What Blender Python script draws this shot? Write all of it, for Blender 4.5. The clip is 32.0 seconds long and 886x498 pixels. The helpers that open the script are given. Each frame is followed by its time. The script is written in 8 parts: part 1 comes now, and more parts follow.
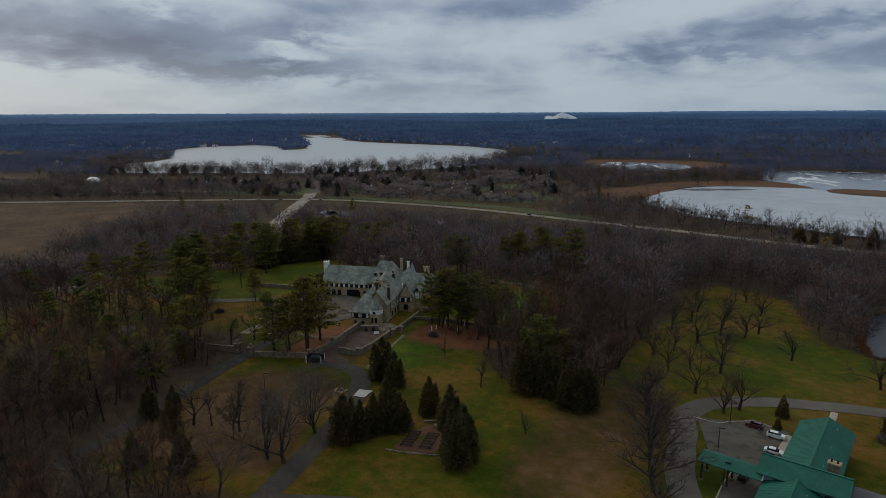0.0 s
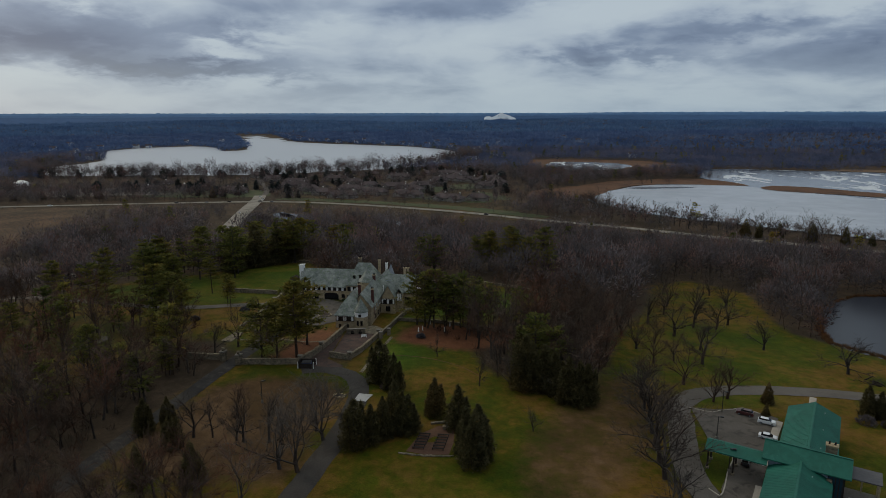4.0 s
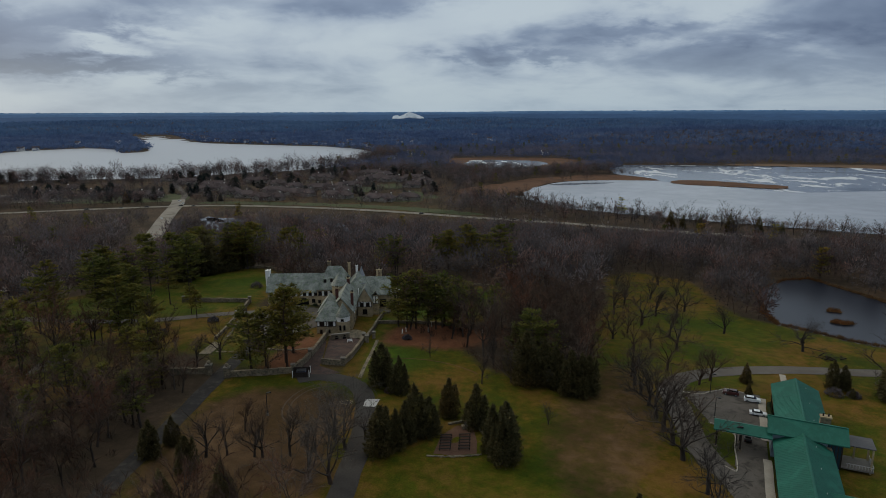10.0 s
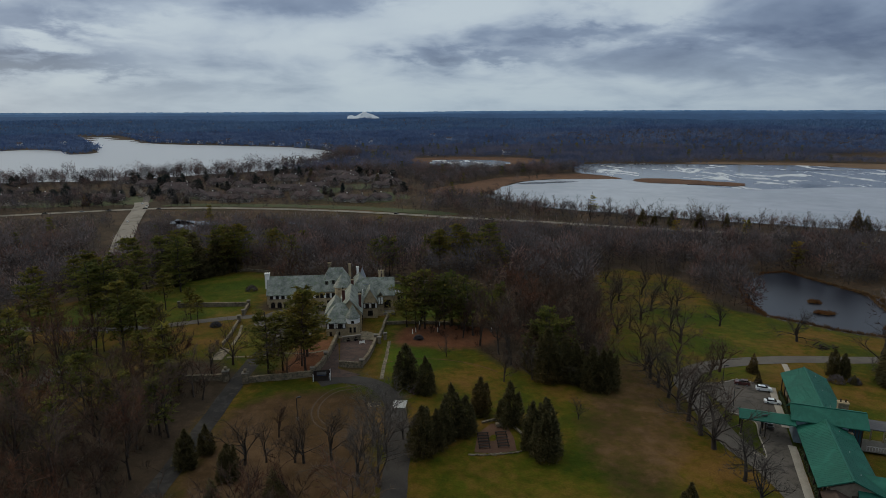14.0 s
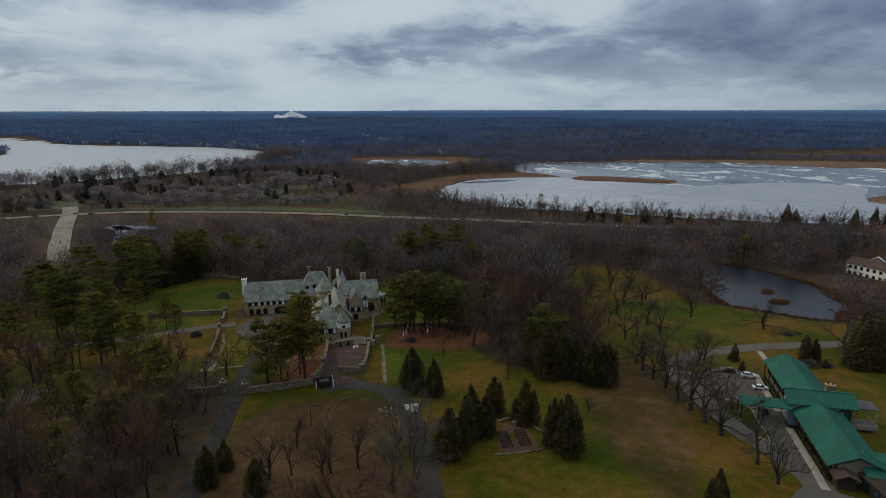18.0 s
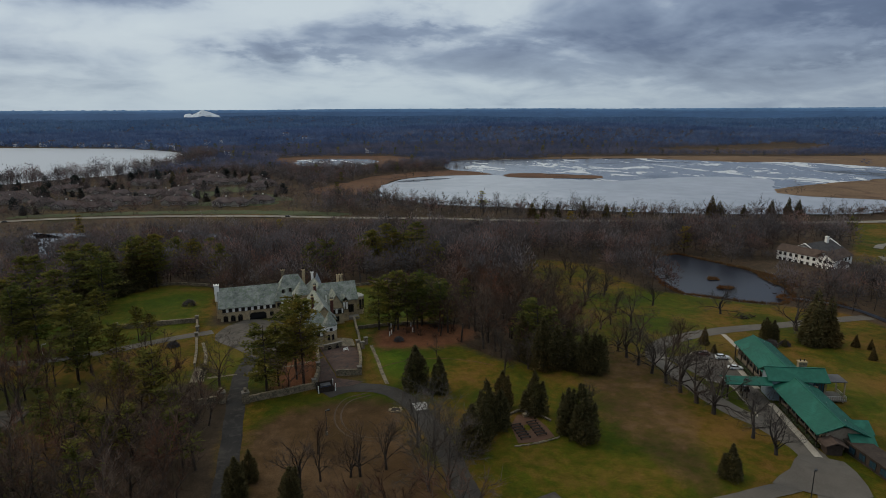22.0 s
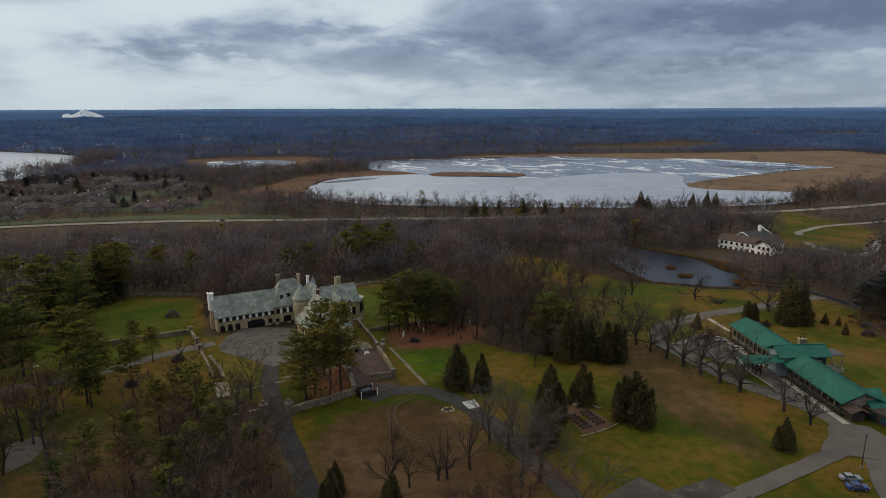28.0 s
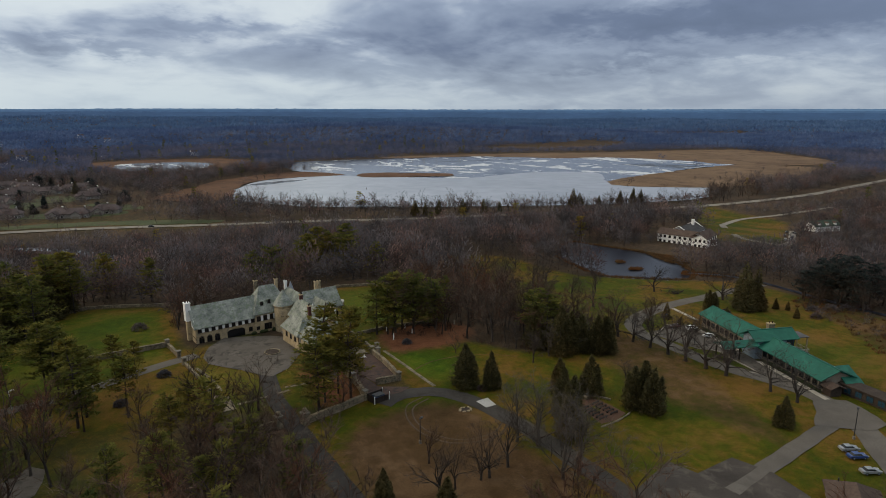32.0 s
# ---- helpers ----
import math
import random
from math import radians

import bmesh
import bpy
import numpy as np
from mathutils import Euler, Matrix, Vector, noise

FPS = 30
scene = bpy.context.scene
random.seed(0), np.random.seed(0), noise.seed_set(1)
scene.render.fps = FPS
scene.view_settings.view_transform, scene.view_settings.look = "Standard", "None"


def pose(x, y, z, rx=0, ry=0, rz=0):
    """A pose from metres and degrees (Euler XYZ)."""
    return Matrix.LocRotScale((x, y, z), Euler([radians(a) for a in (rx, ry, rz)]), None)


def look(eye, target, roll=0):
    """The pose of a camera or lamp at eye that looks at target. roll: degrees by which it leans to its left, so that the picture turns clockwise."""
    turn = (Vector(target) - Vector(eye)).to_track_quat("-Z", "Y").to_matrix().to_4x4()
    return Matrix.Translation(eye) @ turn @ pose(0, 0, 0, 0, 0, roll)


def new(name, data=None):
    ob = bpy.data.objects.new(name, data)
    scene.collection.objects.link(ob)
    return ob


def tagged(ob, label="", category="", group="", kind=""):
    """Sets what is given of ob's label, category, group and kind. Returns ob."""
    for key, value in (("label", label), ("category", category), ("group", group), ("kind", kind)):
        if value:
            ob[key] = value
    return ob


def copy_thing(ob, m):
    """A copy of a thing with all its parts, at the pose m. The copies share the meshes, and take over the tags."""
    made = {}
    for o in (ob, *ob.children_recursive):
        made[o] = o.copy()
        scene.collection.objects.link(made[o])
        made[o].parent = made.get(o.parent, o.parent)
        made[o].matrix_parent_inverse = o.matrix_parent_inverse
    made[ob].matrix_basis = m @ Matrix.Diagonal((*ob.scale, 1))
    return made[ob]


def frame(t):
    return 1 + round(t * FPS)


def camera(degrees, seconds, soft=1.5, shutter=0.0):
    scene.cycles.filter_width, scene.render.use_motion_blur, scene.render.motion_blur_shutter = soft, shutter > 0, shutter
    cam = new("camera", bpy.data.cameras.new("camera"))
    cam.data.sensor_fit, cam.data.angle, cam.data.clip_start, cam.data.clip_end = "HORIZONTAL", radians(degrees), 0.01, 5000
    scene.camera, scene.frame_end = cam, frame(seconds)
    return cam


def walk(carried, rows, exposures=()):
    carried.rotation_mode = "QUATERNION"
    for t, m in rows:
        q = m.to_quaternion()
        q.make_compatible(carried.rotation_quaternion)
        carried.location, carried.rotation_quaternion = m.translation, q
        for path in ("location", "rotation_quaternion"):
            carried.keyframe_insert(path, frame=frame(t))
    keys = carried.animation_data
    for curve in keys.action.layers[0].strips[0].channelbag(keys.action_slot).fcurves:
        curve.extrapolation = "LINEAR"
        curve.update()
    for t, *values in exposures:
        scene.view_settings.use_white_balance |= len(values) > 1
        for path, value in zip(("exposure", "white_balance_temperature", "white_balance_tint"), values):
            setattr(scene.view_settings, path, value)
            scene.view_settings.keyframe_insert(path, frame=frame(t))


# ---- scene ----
PATH = [
    (0, (25.19, -18.44, 68.99), (10.49, 78.17, 47.73), -0.24),
    (0.5, (23.48, -17.82, 68.95), (10.06, 78.97, 47.67), -0.16),
    (1, (21.57, -17.59, 68.89), (9.42, 79.36, 47.60), -0.16),
    (1.5, (19.69, -17.67, 68.84), (8.72, 79.41, 47.54), -0.14),
    (2, (17.84, -18.01, 68.80), (7.89, 79.18, 47.51), -0.16),
    (2.5, (16.02, -18.62, 68.79), (6.96, 78.66, 47.51), -0.21),
    (3, (14.35, -19.21, 68.79), (6.32, 78.17, 47.52), -0.28),
    (3.5, (12.58, -19.50, 68.92), (5.88, 78.00, 47.70), -0.19),
    (5.5, (5.23, -19.73, 69.10), (4.62, 77.98, 47.81), -0.24),
    (6, (3.27, -19.80, 69.08), (4.25, 77.90, 47.77), -0.30),
    (6.5, (1.49, -19.85, 69.22), (3.85, 77.82, 47.91), -0.21),
    (7, (-0.38, -19.86, 69.30), (2.93, 77.78, 47.96), -0.25),
    (7.5, (-2.35, -19.80, 69.37), (1.75, 77.81, 48.01), -0.19),
    (8, (-4.39, -19.70, 69.45), (0.62, 77.86, 48.09), -0.28),
    (8.5, (-6.39, -19.56, 69.47), (-0.13, 77.93, 48.10), -0.18),
    (9, (-8.34, -19.40, 69.45), (-0.84, 78.00, 48.05), -0.17),
    (9.5, (-10.33, -19.18, 69.39), (-1.89, 78.14, 48.00), -0.12),
    (10, (-12.39, -18.94, 69.33), (-3.15, 78.31, 47.92), -0.20),
    (10.5, (-14.33, -18.70, 69.29), (-4.32, 78.46, 47.89), -0.14),
    (11, (-16.28, -18.50, 69.29), (-5.54, 78.58, 47.85), -0.12),
    (11.5, (-18.47, -18.10, 69.29), (-6.94, 78.91, 47.89), -0.20),
    (12, (-20.74, -17.82, 69.26), (-8.15, 79.04, 47.83), -0.14),
    (12.5, (-22.93, -17.65, 69.27), (-9.10, 79.04, 47.85), -0.22),
    (13, (-25.06, -17.45, 69.37), (-10.30, 79.10, 47.95), -0.17),
    (13.5, (-27.34, -17.26, 69.38), (-11.76, 79.17, 47.96), -0.21),
    (14, (-29.54, -16.90, 69.34), (-13.13, 79.38, 47.90), -0.19),
    (14.5, (-31.83, -16.44, 69.32), (-14.18, 79.64, 47.93), -0.18),
    (16.5, (-40.90, -13.74, 69.75), (-17.01, 80.95, 48.20), -0.05),
    (17, (-43.13, -13.62, 69.66), (-17.94, 80.73, 48.10), -0.13),
    (17.5, (-45.50, -12.73, 69.69), (-19.04, 81.27, 48.16), -0.08),
    (18, (-47.76, -12.05, 69.67), (-20.42, 81.69, 48.11), -0.08),
    (18.5, (-50.08, -11.44, 69.70), (-21.93, 82.07, 48.15), -0.07),
    (19, (-52.40, -10.94, 69.75), (-23.05, 82.18, 48.11), -0.08),
    (19.5, (-54.91, -10.34, 69.77), (-23.84, 82.21, 48.13), -0.10),
    (20, (-57.18, -9.83, 69.77), (-24.46, 82.15, 48.12), -0.11),
    (20.5, (-59.61, -9.17, 69.79), (-25.16, 82.17, 48.13), -0.15),
    (21, (-62.02, -8.29, 69.86), (-26.00, 82.44, 48.17), -0.17),
    (21.5, (-64.53, -7.64, 69.96), (-26.86, 82.40, 48.18), -0.21),
    (22, (-67.04, -6.45, 69.96), (-27.75, 82.88, 48.16), -0.19),
    (22.5, (-69.59, -5.18, 69.87), (-28.69, 83.44, 48.14), -0.15),
    (23, (-72.01, -3.39, 69.70), (-29.80, 84.61, 47.94), -0.10),
    (23.5, (-74.56, -2.26, 69.64), (-31.22, 85.20, 47.88), -0.08),
    (24, (-77.06, -1.08, 69.57), (-32.90, 85.96, 47.79), -0.10),
    (24.5, (-79.44, 0.25, 69.53), (-34.27, 86.76, 47.70), -0.11),
    (25, (-82.06, 1.84, 69.40), (-35.62, 87.67, 47.60), -0.06),
    (25.5, (-84.68, 3.28, 69.39), (-36.75, 88.30, 47.59), -0.02),
    (27.5, (-94.23, 9.11, 69.16), (-42.41, 91.82, 47.40), -0.02),
    (28, (-96.49, 10.60, 69.05), (-43.44, 92.52, 47.25), -0.09),
    (28.5, (-98.83, 12.23, 68.98), (-44.43, 93.27, 47.25), 0.00),
    (29, (-101.33, 13.95, 68.90), (-45.48, 94.00, 47.16), 0.03),
    (29.5, (-103.56, 15.68, 68.84), (-46.30, 94.74, 47.10), 0.07),
    (30, (-105.83, 17.39, 68.81), (-47.15, 95.40, 47.12), 0.07),
    (30.5, (-108.04, 19.06, 68.77), (-47.95, 95.99, 47.08), 0.07),
    (31, (-110.34, 21.06, 68.72), (-48.81, 96.85, 47.04), 0.11),
    (31.5, (-112.58, 23.00, 68.74), (-49.80, 97.76, 47.04), 0.17),
    (32, (-114.79, 25.02, 68.82), (-50.61, 98.57, 47.10), 0.11),
]
cam = camera(70.41, 32.0, 0.9)
walk(cam, [(t, look(e, g, r)) for t, e, g, r in PATH], [(0, 0.0, 6480, 10), (8, 0.1, 6500, 10), (20, 0.26, 6620, 10), (32, 0.57, 6900, 12)])

# ---- light ----
SUN_EL, SUN_AZ = radians(24), radians(-50)
world = bpy.data.worlds.new("overcast_sky")
scene.world = world
world.use_nodes = True
wn, wl = world.node_tree.nodes, world.node_tree.links
wn.clear()


def wnode(kind, **kw):
    n = wn.new(kind)
    for k, v in kw.items():
        n.inputs[k].default_value = v
    return n


def wmath(op, a, b=None):
    n = wn.new("ShaderNodeMath")
    n.operation = op
    for i, v in enumerate((a, b)):
        if v is None:
            continue
        if isinstance(v, (int, float)):
            n.inputs[i].default_value = v
        else:
            wl.new(v, n.inputs[i])
    return n.outputs[0]


def wramp(fac, stops):
    n = wn.new("ShaderNodeValToRGB")
    el = n.color_ramp.elements
    while len(el) < len(stops):
        el.new(0.5)
    for e, (pos, col) in zip(el, stops):
        e.position, e.color = pos, (*col, 1)
    wl.new(fac, n.inputs[0])
    return n.outputs[0]


def wmix(fac, a, b, blend="MIX"):
    n = wn.new("ShaderNodeMix")
    n.data_type, n.blend_type = "RGBA", blend
    for i, v in ((0, fac), (6, a), (7, b)):
        if isinstance(v, (int, float)):
            n.inputs[i].default_value = v
        elif isinstance(v, tuple):
            n.inputs[i].default_value = (*v, 1)
        else:
            wl.new(v, n.inputs[i])
    return n.outputs[2]


sky = wn.new("ShaderNodeTexSky")
sky.sky_type, sky.sun_disc = "NISHITA", False
sky.sun_elevation, sky.sun_rotation = SUN_EL, SUN_AZ
co = wn.new("ShaderNodeTexCoord")
sep = wn.new("ShaderNodeSeparateXYZ")
wl.new(co.outputs["Generated"], sep.inputs[0])


# the cloud deck lies flat overhead, so that its masses flatten towards the horizon
lifted = wmath("ADD", wmath("MAXIMUM", sep.outputs[2], 0.0), 0.25)
flat = wn.new("ShaderNodeCombineXYZ")
wl.new(wmath("DIVIDE", sep.outputs[0], lifted), flat.inputs[0])
wl.new(wmath("DIVIDE", sep.outputs[1], lifted), flat.inputs[1])
deck = flat.outputs[0]


def clouds(scale, detail, rough, dist, shift, stretch):
    m = wn.new("ShaderNodeMapping")
    m.inputs["Location"].default_value = shift
    m.inputs["Scale"].default_value = stretch
    wl.new(deck, m.inputs[0])
    n = wnode("ShaderNodeTexNoise", Scale=scale, Detail=detail, Roughness=rough, Distortion=dist)
    wl.new(m.outputs[0], n.inputs["Vector"])
    return n.outputs[0]


big = clouds(0.75, 3.0, 0.5, 0.4, (3.1, 0.4, 0.2), (1, 1, 1))
small = clouds(2.2, 4.5, 0.52, 0.35, (7.7, 2.0, 1), (1, 1, 1))
wisps = clouds(6.6, 4.0, 0.6, 0.2, (1.7, 5.0, 2), (1, 1, 1))
mass = wmath("ADD", wmath("MULTIPLY", big, 0.48), wmath("ADD", wmath("MULTIPLY", small, 0.44), wmath("MULTIPLY", wisps, 0.08)))
# the heavier cloud banks and the gaps between them: bearing and height, half widths, weight
bearing = wmath("ADD", wmath("ARCTAN2", sep.outputs[0], sep.outputs[1]), wmath("MULTIPLY", wmath("SUBTRACT", small, 0.5), 0.30))
height = wmath("ADD", sep.outputs[2], wmath("MULTIPLY", wmath("SUBTRACT", wmath("ADD", big, wmath("MULTIPLY", wisps, 0.6)), 0.8), 0.10))
BANKS = ((-38, 0.108, 13, 0.032, 0.25), (-25, 0.070, 8, 0.013, 0.26), (-17, 0.146, 7, 0.024, 0.10), (-42, 0.16, 7, 0.022, 0.15), (-34, 0.155, 3.5, 0.014, -0.16), (-21.5, 0.100, 3.6, 0.011, -0.2),
         (0, 0.155, 8, 0.020, 0.06), (9.5, 0.14, 5.5, 0.022, -0.15), (12.6, 0.08, 6, 0.013, 0.14), (20, 0.115, 6, 0.015, 0.08), (24.3, 0.135, 4.5, 0.016, -0.10), (31, 0.107, 7, 0.014, 0.08),
         (57, 0.112, 13, 0.022, 0.15), (56, 0.065, 9, 0.010, 0.10), (71, 0.12, 11, 0.05, 0.15), (-42, 0.045, 8, 0.016, -0.12), (43, 0.145, 7, 0.02, 0.09), (52, 0.08, 26, 0.09, 0.115))
for az, el, wa, we, k in BANKS:
    u = wmath("DIVIDE", wmath("SUBTRACT", bearing, radians(az)), radians(wa))
    v = wmath("DIVIDE", wmath("SUBTRACT", height, el), we)
    e = wmath("ADD", wmath("MULTIPLY", u, u), wmath("MULTIPLY", v, v))
    mass = wmath("ADD", mass, wmath("MULTIPLY", wmath("EXPONENT", wmath("MULTIPLY", e, -1.0)), k))
# the deck is heavier towards the east
east = wn.new("ShaderNodeMapRange")
east.interpolation_type = "SMOOTHSTEP"
wl.new(bearing, east.inputs[0])
for k, v in enumerate((radians(14), radians(62), 0.0, 0.07)):
    east.inputs[k + 1].default_value = v
mass = wmath("ADD", wmath("MULTIPLY", wmath("ADD", mass, east.outputs[0]), 0.88), 0.072)
cloud = wramp(mass, [(0.39, (0.429, 0.50, 0.555)), (0.47, (0.396, 0.465, 0.53)), (0.53, (0.314, 0.38, 0.465)), (0.60, (0.188, 0.243, 0.340)), (0.72, (0.092, 0.128, 0.210)), (0.95, (0.058, 0.085, 0.145))])
veil = wramp(sep.outputs[2], [(0.0, (1, 1, 1)), (0.012, (0.9, 0.9, 0.9)), (0.05, (0.42, 0.42, 0.42)), (0.09, (0, 0, 0))])
low = wmix(0.35, wmix(wmath("DIVIDE", east.outputs[0], 0.07), (0.35, 0.445, 0.515), (0.215, 0.275, 0.345)), cloud)
base = wmix(veil, cloud, low)
hint = wmix(0.05, base, wmix(1.0, sky.outputs[0], (0.11, 0.11, 0.11), "MULTIPLY"))
# an overcast sky is brightest overhead
dome = wramp(sep.outputs[2], [(0.25, (1, 1, 1)), (0.8, (1.92, 1.72, 1.42))])
hint = wmix(1.0, hint, dome, "MULTIPLY")
bg = wn.new("ShaderNodeBackground")
bg.inputs["Strength"].default_value = 1.0
wl.new(hint, bg.inputs[0])
wl.new(bg.outputs[0], wn.new("ShaderNodeOutputWorld").inputs[0])

sun = new("sun", bpy.data.lights.new("sun", "SUN"))
sun.data.energy, sun.data.angle, sun.data.color = 0.95, radians(25), (1.0, 0.84, 0.60)
sun.matrix_world = look((0, 0, 300), (300 * math.sin(-SUN_AZ), -300 * math.cos(SUN_AZ), 300 - 300 * math.tan(SUN_EL)))


# ---- materials ----
def node_mat(name):
    m = bpy.data.materials.new(name)
    m.use_nodes = True
    return m, m.node_tree.nodes, m.node_tree.links, m.node_tree.nodes["Principled BSDF"]


def noise_node(n, l, scale, detail=4.0, rough=0.55, vec=None, dist=0.0):
    t = n.new("ShaderNodeTexNoise")
    t.inputs["Scale"].default_value, t.inputs["Detail"].default_value = scale, detail
    t.inputs["Roughness"].default_value, t.inputs["Distortion"].default_value = rough, dist
    if vec is not None:
        l.new(vec, t.inputs["Vector"])
    return t.outputs[0]


def ramp_node(n, l, fac, stops):
    r = n.new("ShaderNodeValToRGB")
    el = r.color_ramp.elements
    while len(el) < len(stops):
        el.new(0.5)
    for e, (pos, col) in zip(el, stops):
        e.position, e.color = pos, (*(col if isinstance(col, tuple) else (col,) * 3), 1)
    l.new(fac, r.inputs[0])
    return r.outputs[0]


def mix_node(n, l, fac, a, b, blend="MIX"):
    x = n.new("ShaderNodeMix")
    x.data_type, x.blend_type = "RGBA", blend
    for i, v in ((0, fac), (6, a), (7, b)):
        if isinstance(v, (int, float)):
            x.inputs[i].default_value = v
        elif isinstance(v, tuple):
            x.inputs[i].default_value = (*v, 1)
        else:
            l.new(v, x.inputs[i])
    return x.outputs[2]


def place_node(n, l, stretch=(1, 1, 1)):
    """World position, stretched."""
    g = n.new("ShaderNodeNewGeometry")
    m = n.new("ShaderNodeMapping")
    m.inputs["Scale"].default_value = stretch
    l.new(g.outputs["Position"], m.inputs[0])
    return m.outputs[0]


def bump_node(n, l, bsdf, height, strength=0.4, depth=0.05):
    b = n.new("ShaderNodeBump")
    b.inputs["Strength"].default_value, b.inputs["Distance"].default_value = strength, depth
    l.new(height, b.inputs["Height"])
    l.new(b.outputs[0], bsdf.inputs["Normal"])


def surface(name, dark, light, fine=3.0, coarse=0.25, rough=0.85, metal=0.0, bump=0.3, depth=0.03, stain=None, stretch=(1, 1, 1), per_piece=0.0):
    """A worn surface: two scales of noise between two colours, with an optional third colour in patches."""
    m, n, l, b = node_mat(name)
    v = place_node(n, l, stretch)
    a = noise_node(n, l, fine, 5.0, 0.6, v)
    c = noise_node(n, l, coarse, 3.0, 0.55, v)
    f = mix_node(n, l, 0.5, a, c)
    col = ramp_node(n, l, f, [(0.36, dark), (0.64, light)])
    if stain:
        s = ramp_node(n, l, noise_node(n, l, coarse * 2.3, 4.0, 0.6, v, 0.6), [(0.52, 0.0), (0.66, 1.0)])
        col = mix_node(n, l, s, col, stain)
    if per_piece:
        o = n.new("ShaderNodeObjectInfo")
        r = ramp_node(n, l, o.outputs["Random"], [(0.0, 1.0 - per_piece), (1.0, 1.0 + per_piece)])
        col = mix_node(n, l, 1.0, col, r, "MULTIPLY")
    l.new(col, b.inputs["Base Color"])
    b.inputs["Roughness"].default_value, b.inputs["Metallic"].default_value = rough, metal
    if rough >= 0.8:
        b.inputs["Specular IOR Level"].default_value = 0.18
    if bump:
        bump_node(n, l, b, a, bump, depth)
    return m


def tinted(name, stops, rough=0.9, fine=1.2, warm=((0.86, 0.92, 0.98), (1.28, 1.0, 0.82)), through_light=0.35, stretch_of=0.022):
    """Bark, twigs and needles: a colour by the tree's own shade value, broken up by noise."""
    m, n, l, b = node_mat(name)
    at = n.new("ShaderNodeAttribute")
    at.attribute_name = "shade"
    v = place_node(n, l)
    f = mix_node(n, l, 0.35, at.outputs["Color"], noise_node(n, l, fine, 3.0, 0.6, v))
    col = ramp_node(n, l, f, stops)
    # russet and grey stretches of the wood
    hue = ramp_node(n, l, noise_node(n, l, stretch_of, 3.0, 0.6, v, 0.5), [(0.36, warm[0]), (0.5, (1.0, 1.0, 1.0)), (0.64, warm[1])])
    col = mix_node(n, l, 1.0, col, hue, "MULTIPLY")
    l.new(col, b.inputs["Base Color"])
    # light scatters on past thin twigs and needles
    thin, both = n.new("ShaderNodeBsdfTranslucent"), n.new("ShaderNodeMixShader")
    l.new(col, thin.inputs[0])
    both.inputs[0].default_value = through_light
    l.new(b.outputs[0], both.inputs[1])
    l.new(thin.outputs[0], both.inputs[2])
    l.new(both.outputs[0], n["Material Output"].inputs[0])
    b.inputs["Roughness"].default_value = rough
    b.inputs["Specular IOR Level"].default_value = 0.15
    return m


def ground_material():
    """Grass, bare earth and leaf litter, by the zone painted on the sheet, broken up by noise."""
    m, n, l, b = node_mat("grass_earth_litter")
    at = n.new("ShaderNodeAttribute")
    at.attribute_name = "zone"
    sp = n.new("ShaderNodeSeparateColor")
    l.new(at.outputs["Color"], sp.inputs[0])
    v = place_node(n, l)
    n1, n2, n3 = noise_node(n, l, 0.035, 5, 0.6, v, 0.4), noise_node(n, l, 0.35, 5, 0.65, v), noise_node(n, l, 4.0, 4, 0.65, v)
    f = mix_node(n, l, 0.36, n1, n2)
    grass = ramp_node(n, l, f, [(0.41, (0.036, 0.048, 0.0026)), (0.475, (0.058, 0.055, 0.0034)), (0.53, (0.092, 0.061, 0.0075)), (0.60, (0.128, 0.069, 0.016))])
    earth = ramp_node(n, l, f, [(0.40, (0.050, 0.029, 0.011)), (0.5, (0.070, 0.040, 0.018)), (0.6, (0.104, 0.062, 0.032))])
    litter = ramp_node(n, l, f, [(0.40, (0.034, 0.025, 0.016)), (0.5, (0.053, 0.037, 0.024)), (0.62, (0.080, 0.051, 0.032))])

    def mask(out, k):
        a = n.new("ShaderNodeMath")
        a.operation = "MULTIPLY_ADD"
        l.new(n2, a.inputs[0])
        a.inputs[1].default_value = k
        l.new(out, a.inputs[2])
        return ramp_node(n, l, a.outputs[0], [(0.28 + k * 0.5, 0.0), (0.72 + k * 0.5, 1.0)])

    col = mix_node(n, l, mask(sp.outputs[0], 0.45), litter, grass)
    lush = n.new("ShaderNodeMath")
    lush.operation = "MULTIPLY_ADD"
    l.new(sp.outputs[0], lush.inputs[0])
    lush.inputs[1].default_value, lush.inputs[2].default_value = 2.0, -2.0
    lush.use_clamp = True
    green = ramp_node(n, l, f, [(0.40, (0.030, 0.058, 0.003)), (0.5, (0.046, 0.074, 0.004)), (0.62, (0.074, 0.078, 0.008))])
    col = mix_node(n, l, lush.outputs[0], col, green)
    col = mix_node(n, l, mask(sp.outputs[1], 0.6), col, earth)
    col = mix_node(n, l, mask(sp.outputs[2], 0.6), col, ramp_node(n, l, f, [(0.35, (0.10, 0.04, 0.02)), (0.6, (0.16, 0.07, 0.035))]))
    n4 = noise_node(n, l, 0.28, 5, 0.72, v)
    col = mix_node(n, l, 0.7, col, ramp_node(n, l, n3, [(0.3, 0.5), (0.7, 1.45)]), "MULTIPLY")
    col = mix_node(n, l, 0.45, col, ramp_node(n, l, n4, [(0.32, 0.6), (0.68, 1.4)]), "MULTIPLY")
    l.new(col, b.inputs["Base Color"])
    b.inputs["Roughness"].default_value = 0.95
    b.inputs["Specular IOR Level"].default_value = 0.1
    bump_node(n, l, b, n3, 0.5, 0.12)
    return m


